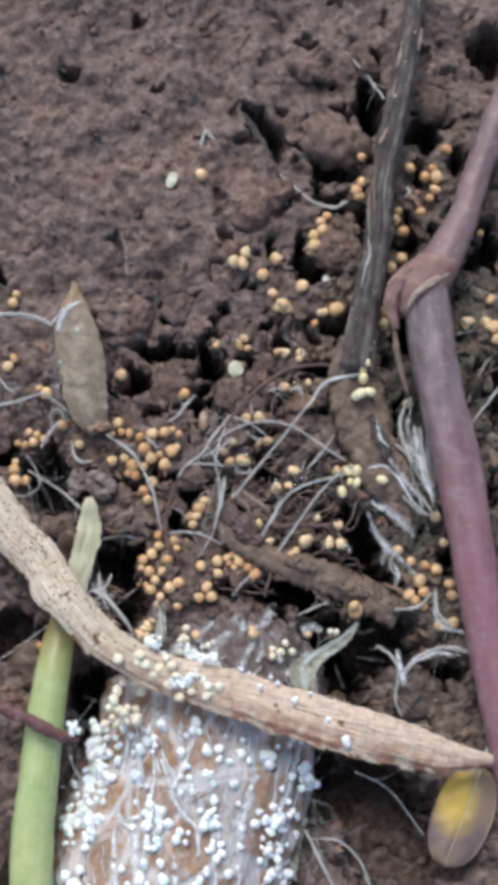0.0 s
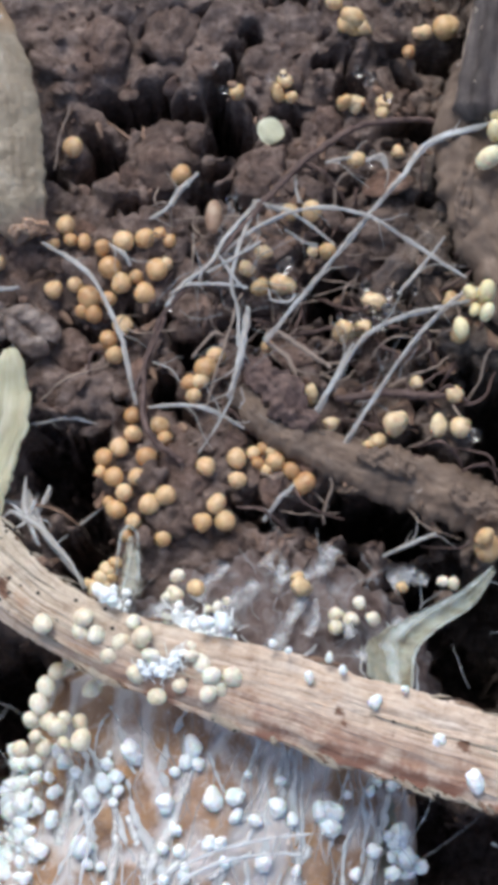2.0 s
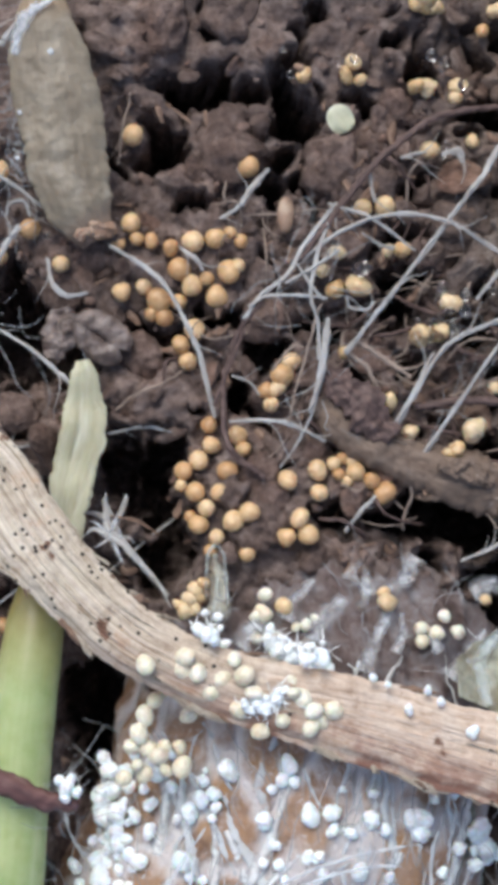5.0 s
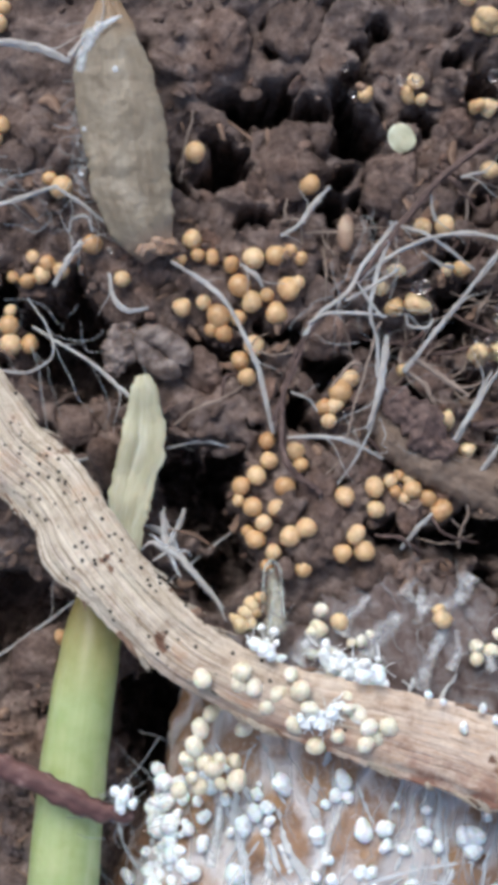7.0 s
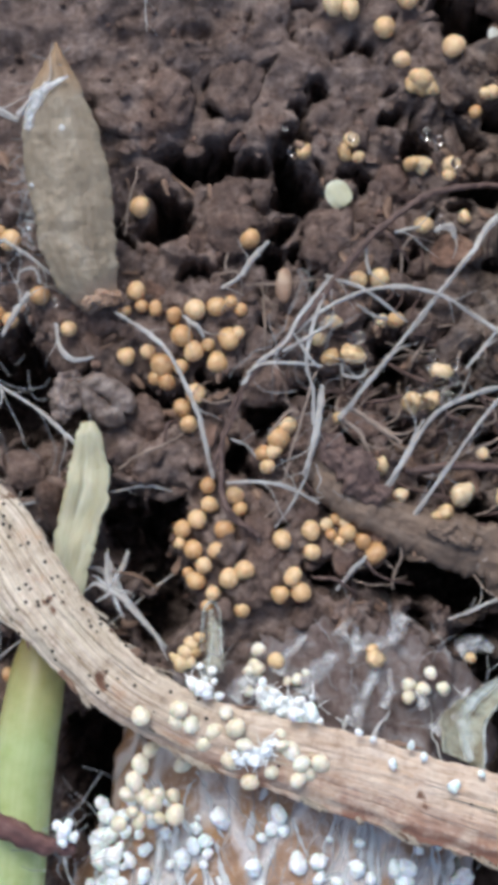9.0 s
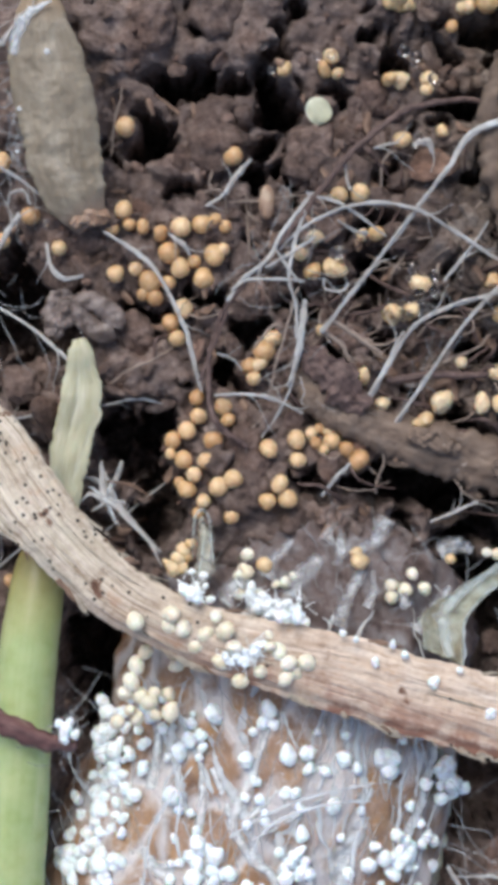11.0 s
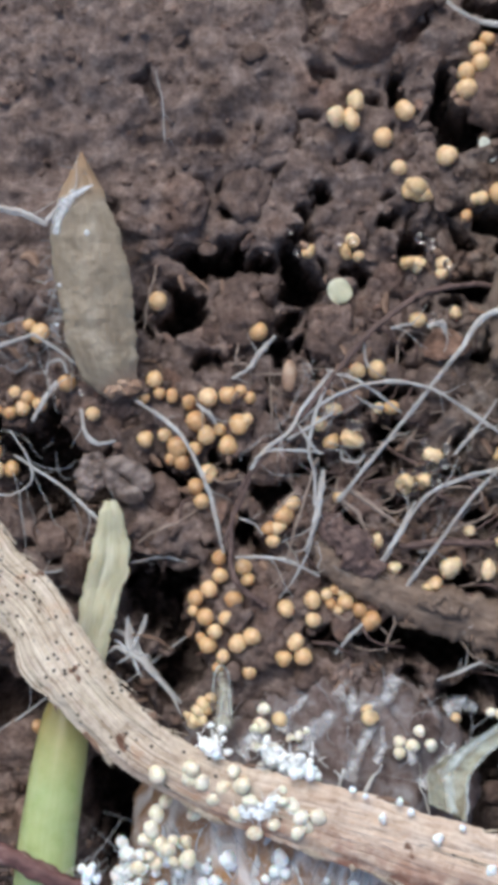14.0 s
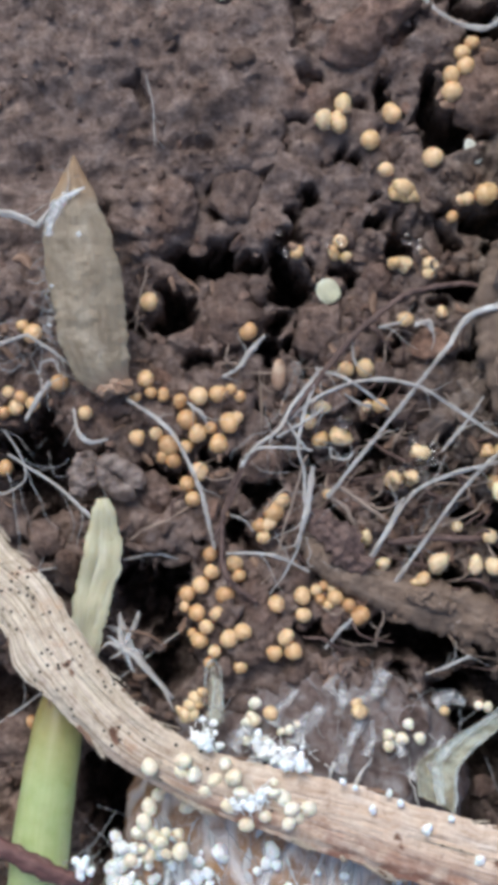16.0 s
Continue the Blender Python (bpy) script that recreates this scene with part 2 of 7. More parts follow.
CORD = fibre_material("pale_cord", [(0.3, (0.26, 0.225, 0.20)), (0.5, (0.43, 0.42, 0.405)), (0.72, (0.65, 0.70, 0.72))], (3.0, 0.35, 1.0), 0.55, sss=0.2, depth=0.06)
DULL = fibre_material("tan_cord", [(0.3, (0.19, 0.145, 0.115)), (0.55, (0.33, 0.26, 0.215)), (0.75, (0.50, 0.43, 0.37))], (6.0, 0.6, 1.0), 0.6, depth=0.06)


def husk_material():
    """Dry papery husk, browner towards both ends."""
    m, nt, b = shader("dry_husk", 0.5, sss=0.15)
    c = ramp(nt, grain(nt, 1, 5, 0.6, uv=(3.5, 0.3, 1.0)), [(0.3, (0.175, 0.140, 0.098)), (0.5, (0.235, 0.196, 0.142)), (0.7, (0.31, 0.272, 0.212))])
    c = blend(nt, c, (0.40, 0.36, 0.30), ramp(nt, grain(nt, 0.5, 6, 0.65), [(0.56, 0.0), (0.70, 0.55)]))
    uvs, sep = nt.nodes.new("ShaderNodeTexCoord"), nt.nodes.new("ShaderNodeSeparateXYZ")
    nt.links.new(uvs.outputs["UV"], sep.inputs[0])
    far = nt.nodes.new("ShaderNodeMapRange")
    far.inputs["From Min"].default_value, far.inputs["From Max"].default_value = 3.6, 1.6
    nt.links.new(sep.outputs["Y"], far.inputs[0])
    c = blend(nt, c, (0.30, 0.205, 0.125), far.outputs[0])
    low = nt.nodes.new("ShaderNodeMapRange")
    low.inputs["From Min"].default_value, low.inputs["From Max"].default_value = 14.0, 16.0
    nt.links.new(sep.outputs["Y"], low.inputs[0])
    c = blend(nt, c, (0.27, 0.18, 0.14), low.outputs[0])
    nt.links.new(c, b.inputs["Base Color"])
    relief(nt, b, grain(nt, 1.1, 6, 0.62), 0.14, 0.7)
    return m


HUSK = husk_material()
TWIG = fibre_material("red_twig", [(0.3, (0.07, 0.032, 0.032)), (0.55, (0.155, 0.080, 0.074)), (0.72, (0.32, 0.22, 0.20))], (6.0, 0.6, 1.0), 0.6, depth=0.12)


def leaf_material(name, a, b_, c, scale):
    m, nt, b = shader(name, 0.45, sss=0.2)
    col = ramp(nt, grain(nt, scale, 3, 0.5), [(0.38, a), (0.52, b_), (0.66, c)])
    nt.links.new(col, b.inputs["Base Color"])
    relief(nt, b, grain(nt, 1.2, 5), 0.15, 0.6)
    return m


YELLOW = leaf_material("yellowing_leaf", (0.13, 0.085, 0.105), (0.20, 0.145, 0.12), (0.30, 0.22, 0.12), 0.13)


def yellow_patch(m):
    """The living part of the leaf: yellow up the middle, fading into purple."""
    nt = m.node_tree
    b = nt.nodes["Principled BSDF"]
    base = b.inputs["Base Color"].links[0].from_socket
    tc, off, patch = (nt.nodes.new("ShaderNode" + k) for k in ("TexCoord", "Mapping", "TexGradient"))
    patch.gradient_type = "SPHERICAL"
    off.inputs["Location"].default_value, off.inputs["Scale"].default_value = (-0.80, -1.30, 0.0), (2.2, 1.75, 0.0)
    nt.links.new(tc.outputs["Generated"], off.inputs[0])
    nt.links.new(off.outputs[0], patch.inputs[0])
    c = blend(nt, base, (0.52, 0.36, 0.07), ramp(nt, patch.outputs[1], [(0.1, 0.0), (0.6, 1.0)]))
    nt.links.new(c, b.inputs["Base Color"])


yellow_patch(YELLOW)
PALE = leaf_material("pale_fragment", (0.43, 0.43, 0.30), (0.52, 0.52, 0.38), (0.60, 0.60, 0.48), 0.6)
CHALKY = leaf_material("chalky_fragment", (0.52, 0.54, 0.48), (0.64, 0.66, 0.60), (0.74, 0.76, 0.72), 0.6)
SEEDCOAT = leaf_material("seed_coat", (0.24, 0.15, 0.10), (0.34, 0.23, 0.165), (0.44, 0.33, 0.24), 0.8)


def rind_material():
    """Decaying stem: amber windows in a pinkish-grey network of mould."""
    m, nt, b = shader("mouldy_rind", 0.5, sss=0.15)
    streak = grain(nt, 1, 6, 0.62, uv=(30.0, 0.22, 1.0))
    c = ramp(nt, streak, [(0.3, (0.20, 0.115, 0.075)), (0.5, (0.33, 0.205, 0.135)), (0.7, (0.45, 0.31, 0.225))])
    amber = ramp(nt, grain(nt, 0.32, 4), [(0.50, 0.0), (0.62, 0.8)])
    c = blend(nt, c, (0.40, 0.23, 0.11), amber)
    tc, mp, warp, mixed, veins = (nt.nodes.new("ShaderNode" + k) for k in ("TexCoord", "Mapping", "TexNoise", "Mix", "TexVoronoi"))
    mp.inputs["Scale"].default_value = (26.0, 0.22, 1.0)
    nt.links.new(tc.outputs["UV"], mp.inputs[0])
    nt.links.new(mp.outputs[0], warp.inputs[0])
    warp.inputs["Scale"].default_value, warp.inputs["Detail"].default_value = 1.6, 4.0
    mixed.data_type = "VECTOR"
    mixed.inputs[0].default_value = 0.35
    nt.links.new(mp.outputs[0], mixed.inputs[4])
    nt.links.new(warp.outputs[1], mixed.inputs[5])
    veins.feature = "DISTANCE_TO_EDGE"
    veins.inputs["Scale"].default_value = 1.0
    nt.links.new(mixed.outputs[1], veins.inputs["Vector"])
    net = ramp(nt, veins.outputs["Distance"], [(0.03, 0.9), (0.12, 0.0)])
    c = blend(nt, c, (0.60, 0.57, 0.565), net)
    mould = ramp(nt, grain(nt, 1, 8, 0.66, uv=(16.0, 0.15, 1.0), distort=0.8), [(0.53, 0.0), (0.61, 0.5), (0.70, 0.85)])
    c = blend(nt, c, (0.62, 0.605, 0.605), mould)
    web = ramp(nt, grain(nt, 1.3, 8, 0.7, distort=2.0), [(0.55, 0.0), (0.64, 0.45)])
    c = blend(nt, c, (0.66, 0.67, 0.69), web)
    nt.links.new(c, b.inputs["Base Color"])
    relief(nt, b, blend(nt, grain(nt, 1.5, 7, 0.65), net, 0.5), 0.5, 0.9)
    return m


def felt_material():
    """Greyish mat of mould over dark rotten tissue."""
    m, nt, b = shader("mould_felt", 0.8, sss=0.1)
    c = ramp(nt, grain(nt, 0.75, 6, 0.6, distort=0.6), [(0.32, (0.060, 0.040, 0.036)), (0.46, (0.135, 0.100, 0.092)), (0.58, (0.185, 0.160, 0.158)), (0.74, (0.30, 0.295, 0.305))])
    nt.links.new(c, b.inputs["Base Color"])
    relief(nt, b, grain(nt, 1.3, 5, 0.55), 0.25, 0.7)
    return m


def film_material():
    m, nt, b = shader("torn_skin", 0.35, sss=0.2)
    c = ramp(nt, grain(nt, 0.5, 5), [(0.36, (0.27, 0.24, 0.17)), (0.5, (0.40, 0.41, 0.33)), (0.64, (0.54, 0.59, 0.54))])
    nt.links.new(c, b.inputs["Base Color"])
    nt.links.new(ramp(nt, grain(nt, 0.7, 5), [(0.35, 0.45), (0.62, 0.88)]), b.inputs["Alpha"])
    relief(nt, b, grain(nt, 2.0, 5), 0.05, 0.6)
    return m


def mould_material(name, alpha, thin=(0.63, 0.64, 0.655), thick=(0.75, 0.80, 0.82)):
    """White threads of mould, thin enough to let some light through."""
    m, nt, b = shader(name, 0.7, sss=0.1)
    c = ramp(nt, grain(nt, 1.0, 4), [(0.35, thin), (0.6, thick)])
    nt.links.new(c, b.inputs["Base Color"])
    b.inputs["Alpha"].default_value = alpha
    return m


def sheet_alpha(m, most, ragged=0.55):
    """Gauze that thins out towards its edges and in holes."""
    nt = m.node_tree
    uvs, sep, off, span = (nt.nodes.new("ShaderNode" + k) for k in ("TexCoord", "SeparateXYZ", "Math", "Math"))
    nt.links.new(uvs.outputs["UV"], sep.inputs[0])
    off.operation, off.inputs[1].default_value = "SUBTRACT", 0.5
    span.operation = "ABSOLUTE"
    nt.links.new(sep.outputs["X"], off.inputs[0])
    nt.links.new(off.outputs[0], span.inputs[0])
    edge = ramp(nt, span.outputs[0], [(0.12, 1.0), (0.47, 0.0)])
    holes = ramp(nt, grain(nt, 1.1, 5, 0.6, distort=0.5), [(ragged - 0.2, 0.15 * most), (ragged + 0.1, most)])
    nt.links.new(blend(nt, edge, holes, 1.0, "MULTIPLY"), nt.nodes["Principled BSDF"].inputs["Alpha"])
    return m


def water_material():
    m, nt, b = shader("water", 0.03, transmission=1.0, spec=0.5)
    b.inputs["IOR"].default_value = 1.33
    return m


RIND, FELT, FILM, MOULD, WATER = rind_material(), felt_material(), film_material(), mould_material("white_mould", 0.6), water_material()
GOSSAMER = mould_material("mould_gossamer", 0.3)
COTTON = mould_material("mould_cotton", 1.0, (0.80, 0.85, 0.86), (0.88, 0.92, 0.93))
VEIL = sheet_alpha(mould_material("mould_veil", 0.38, (0.50, 0.49, 0.49), (0.66, 0.69, 0.71)), 0.62)
BAND = sheet_alpha(mould_material("mould_band", 0.55, (0.60, 0.575, 0.57), (0.73, 0.765, 0.765)), 0.95, 0.40)
EDGE = sheet_alpha(mould_material("skin_edge", 0.6, (0.46, 0.50, 0.46), (0.62, 0.69, 0.67)), 0.6, 0.52)
MEMBRANE = sheet_alpha(mould_material("skin_membrane", 0.6, (0.42, 0.40, 0.30), (0.60, 0.60, 0.52)), 0.62, 0.5)
GAUZE = sheet_alpha(mould_material("mould_gauze", 0.5), 0.62, 0.48)

DEBRIS = fibre_material("plant_debris", [(0.3, (0.11, 0.065, 0.045)), (0.5, (0.22, 0.14, 0.10)), (0.72, (0.40, 0.30, 0.22))], (5.0, 0.5, 1.0), 0.75, depth=0.1)
RUSTY = soil_material("rusty_soil", rusty=True)
CRUST = leaf_material("husk_crust", (0.095, 0.07, 0.06), (0.16, 0.125, 0.11), (0.24, 0.195, 0.175), 1.4)

# -- relief of the ground, in millimetres --


class Lattice:
    """Smooth gradient noise over the plane."""

    def __init__(self, seed):
        r = np.random.RandomState(seed)
        a = r.rand(256, 256) * 2 * np.pi
        self.gx, self.gy = np.cos(a), np.sin(a)

    def __call__(self, x, y):
        ix, iy = np.floor(x).astype(int), np.floor(y).astype(int)
        fx, fy = x - ix, y - iy
        u, v = fx**3 * (fx * (fx * 6 - 15) + 10), fy**3 * (fy * (fy * 6 - 15) + 10)
        out = 0
        for dx in (0, 1):
            for dy in (0, 1):
                i, j = (ix + dx) % 256, (iy + dy) % 256
                wx = u if dx else 1 - u
                wy = v if dy else 1 - v
                out = out + wx * wy * (self.gx[i, j] * (fx - dx) + self.gy[i, j] * (fy - dy))
        return out * 1.5


class Cells:
    """Rounded crumbs packed side by side: dome height 0..1 and a level of its own for each."""

    def __init__(self, seed):
        r = np.random.RandomState(seed)
        self.jx, self.jy, self.level = r.rand(128, 128), r.rand(128, 128), r.rand(128, 128)

    def __call__(self, x, y):
        ix, iy = np.floor(x).astype(int), np.floor(y).astype(int)
        best, level = np.full(np.shape(x), 9.0), np.zeros(np.shape(x))
        for dx in (-1, 0, 1):
            for dy in (-1, 0, 1):
                i, j = (ix + dx) % 128, (iy + dy) % 128
                d = (x - ix - dx - self.jx[i, j]) ** 2 + (y - iy - dy - self.jy[i, j]) ** 2
                nearer = d < best
                best, level = np.where(nearer, d, best), np.where(nearer, self.level[i, j], level)
        return np.sqrt(np.maximum(1 - best, 0.0)), level


CRUMBS = [Cells(s) for s in (3, 4, 5)]
LAYERS = [Lattice(s) for s in range(11, 19)]


def hump(x, y, cx, cy, rx, ry, turn=0.0):
    c, s = math.cos(radians(turn)), math.sin(radians(turn))
    dx, dy = x - cx, y - cy
    return ((dx * c + dy * s) / rx) ** 2 + ((dy * c - dx * s) / ry) ** 2


def lie(x, y):
    """The broad lie of the soil: a compact shoulder at the far side, a crumbly slump before it, a hollow at the near right."""
    x, y = np.asarray(x, float), np.asarray(y, float)
    z = 1.8 / (1 + np.exp(-(y - 24 + 0.35 * x) / 2.5))
    z = z + 1.2 * np.exp(-hump(x, y, -4.5, -3.5, 4.5, 4.5)) - 3.0 * np.exp(-hump(x, y, 13, -18, 9, 10))
    z = z - 3.0 * np.exp(-hump(x, y, -15, -9, 6, 9)) + 0.8 * np.exp(-hump(x, y, 14, 4, 5, 8)) - 2.0 * np.exp(-hump(x, y, -19, 8, 4, 6))
    z = z + 0.8 * LAYERS[0](x / 7 + 3.1, y / 7 + 8.7)
    # the trench in which the mouldy stem lies
    xc, r = np.interp(y, [-70, -34, -22, -12], [-14.0, -6.6, -2.1, -0.6]), np.interp(y, [-70, -34, -22, -12], [13.5, 12.4, 11.3, 10.2])
    return z - 6.5 / (1 + np.exp((np.abs(x - xc) - r - 2.2) / 0.7)) / (1 + np.exp((y + 11.0) / 0.9))


# -- end of relief --

# hollows and cracks: centre, half axes, turn, depth
NEAR_PITS = [
    (12.55, -12.06, 1.78, 3.56, 0, 20),
    (12.73, -9.5, 1.55, 2.91, -10, 15),
    (-13.03, -13.78, 1.94, 2.27, 0, 14),
    (-9.27, -5.97, 1.29, 1.62, 0, 12),
    (13.66, -8.64, 6.12, 3.38, 0, 16),
    (14.46, -24.12, 7.29, 4.08, -20, 16),
    (18.06, -28.97, 6.41, 4.08, 0, 12),
    (-12.4, -16.4, 2.10, 3.50, 0, 16),
    (-20.07, -9.11, 2.91, 2.33, 0, 8),
    (22.15, -11.89, 2.33, 1.40, 0, 10),
    (-13.43, -14.48, 1.80, 2.03, 0, 14),
    (-21.03, -7.11, 2.29, 1.31, 0, 8),
]
SLUMP_PITS = [
    (-17.13, 9.79, 0.94, 1.67, 0, 12),
    (-17.25, 6.86, 0.89, 1.34, 0, 12),
    (-9.53, -2.60, 1.34, 1.56, 0, 12),
    (3.92, 8.12, 1.62, 0.97, 0, 10),
    (0.19, 7.46, 0.97, 1.29, 0, 8),
    (-9.91, 6.28, 1.46, 1.23, 0, 12),
    (-3.52, 5.99, 0.91, 0.91, 0, 8),
    (-5.13, 3.09, 0.78, 1.17, 0, 10),
    (1.46, 4.07, 0.65, 0.97, 0, 8),
    (-8.89, -1.53, 1.10, 3.07, 8, 14),
    (-8.71, -4.07, 1.17, 1.94, 0, 14),
    (-6.08, 7.91, 1.29, 0.71, 0, 8),
    (-3.36, 5.35, 0.71, 0.71, 0, 7),
    (0.63, 1.33, 0.78, 0.65, 0, 7),
    (4.87, 4.56, 1.29, 0.81, 0, 6),
    (-16.62, 6.54, 3.21, 2.80, 20, 14),
    (-4.74, 7.1, 0.93, 0.82, 0, 5),
    (-18.71, 8.38, 2.55, 1.50, 0, 14),
    (-20.59, 7.43, 1.31, 1.31, 0, 10),
    (-11.55, -1.1, 1.63, 1.96, 0, 12),
    (-17.04, 2.77, 1.96, 1.31, 0, 3.5),
]
RIGHT_PITS = [
    (6.74, -3.97, 4.85, 1.68, -8, 18),
    (9.48, 18.87, 2.01, 0.78, -10, 10),
    (10.87, 4.34, 1.94, 1.29, 0, 9),
    (9.38, -0.51, 1.94, 0.97, -20, 14),
    (13.29, -1.48, 1.62, 1.62, 0, 10),
    (8.8, 6.52, 1.29, 1.29, 0, 6),
    (13.67, 1.32, 2.04, 3.21, 20, 16),
    (15.27, -2.09, 1.40, 1.52, 0, 14),
    (22.87, 0.04, 1.17, 2.33, 0, 10),
    (18.72, 22.33, 1.17, 2.33, 0, 10),
    (27.19, 16.52, 1.17, 3.50, 0, 8),
    (25.85, 5.87, 1.17, 2.33, 0, 8),
    (17.25, 22.29, 0.93, 2.91, 0, 10),
]
BANK_PITS = [
    (-6.69, 20.55, 3.07, 1.10, -6, 14),
    (-1.91, 19.64, 1.10, 1.78, 10, 14),
    (-9.27, 17.25, 1.10, 1.36, 30, 12),
    (-3.64, 14.88, 1.13, 0.81, 0, 7),
    (4.92, 10.9, 2.43, 1.46, 20, 12),
    (-0.53, 24.42, 0.45, 0.65, 0, 6),
    (3.73, 24.84, 0.39, 0.39, 0, 5),
    (-0.57, 15.25, 1.62, 0.84, 30, 6),
    (-23.41, 27.95, 0.70, 0.93, 0, 6),
    (16.68, 27.13, 0.93, 2.10, 0, 9),
    (-22.44, 9.62, 1.40, 1.40, 0, 9),
    (11.61, 23.55, 2.91, 1.52, 0, 8),
]
FAR_PITS = [
    (-16.79, 49.28, 1.40, 1.05, -30, 3.5),
    (-9.78, 55.44, 0.70, 0.52, 40, 3),
    (8.14, 31.15, 1.52, 1.87, 0, 12),
    (14.5, 46.96, 1.40, 3.61, 0, 14),
    (3.58, 43.47, 1.28, 2.91, 35, 9),
    (10.77, 39.93, 2.62, 1.28, -20, 9),
    (26.54, 31.67, 1.75, 2.56, 0, 10),
    (27.19, 53.12, 1.75, 2.62, 0, 9),
    (7.15, 49.6, 1.05, 0.82, 0, 5),
    (13.79, 52.05, 1.40, 1.28, 0, 8),
    (-7.23, 48.19, 0.52, 0.41, 0, 4),
    (-11.59, 31.36, 0.47, 1.28, 10, 1.5),
    (23.28, 33.44, 1.40, 1.52, 0, 9),
    (8.95, 49.33, 1.28, 0.82, 0, 6),
    (19.9, 43.64, 1.52, 1.98, 0, 9),
    (11.27, 35.97, 2.80, 0.93, -10, 8),
    (9.02, 29.75, 2.56, 1.98, 20, 10),
    (23.37, 40.91, 1.17, 1.75, 0, 8),
    (18.5, 32.07, 1.05, 2.33, 10, 8),
    (13.74, 33.18, 0.82, 2.33, 0, 7),
]
PITS = NEAR_PITS + SLUMP_PITS + RIGHT_PITS + BANK_PITS + FAR_PITS

# ---- builders ----


def mesh_of(name, verts, faces, uv=None, flat=False):
    """A mesh from arrays in millimetres; uv: one pair a vertex."""
    me = bpy.data.meshes.new(name)
    me.from_pydata((np.asarray(verts) * MM).tolist(), [], [list(f) for f in faces])
    if uv is not None:
        idx = np.zeros(len(me.loops), dtype=np.int32)
        me.loops.foreach_get("vertex_index", idx)
        me.uv_layers.new(name="UVMap").data.foreach_set("uv", np.asarray(uv, dtype=np.float32)[idx].ravel())
    if not flat:
        me.polygons.foreach_set("use_smooth", np.ones(len(me.polygons), dtype=bool))
    me.update()
    return me


def part(name, me, material, parent=None, label=""):
    ob = new(name, me)
    if not me.materials:
        me.materials.append(material)
    if parent:
        ob.parent = parent
    return tagged(ob, label)


def thing(name, me, material, label, category, group="", kind=""):
    return tagged(part(name, me, material), label, category, group, kind)


def holder(name, label, category, at=(0, 0, 0), group=""):
    ob = new(name)
    ob.empty_display_size = 0.001
    return tagged(ob, label, category, group)


def smooth_line(points, n):
    """A Catmull-Rom line through rows of any width."""
    p = np.array(points, float)
    p = np.vstack([2 * p[0] - p[1], p, 2 * p[-1] - p[-2]])
    s = np.linspace(0, len(p) - 3 - 1e-6, n)
    i, f = s.astype(int), (s % 1)[:, None]
    a, b, c, d = p[i], p[i + 1], p[i + 2], p[i + 3]
    return 0.5 * (2 * b + (c - a) * f + (2 * a - 5 * b + 4 * c - d) * f**2 + (3 * b - a - 3 * c + d) * f**3)


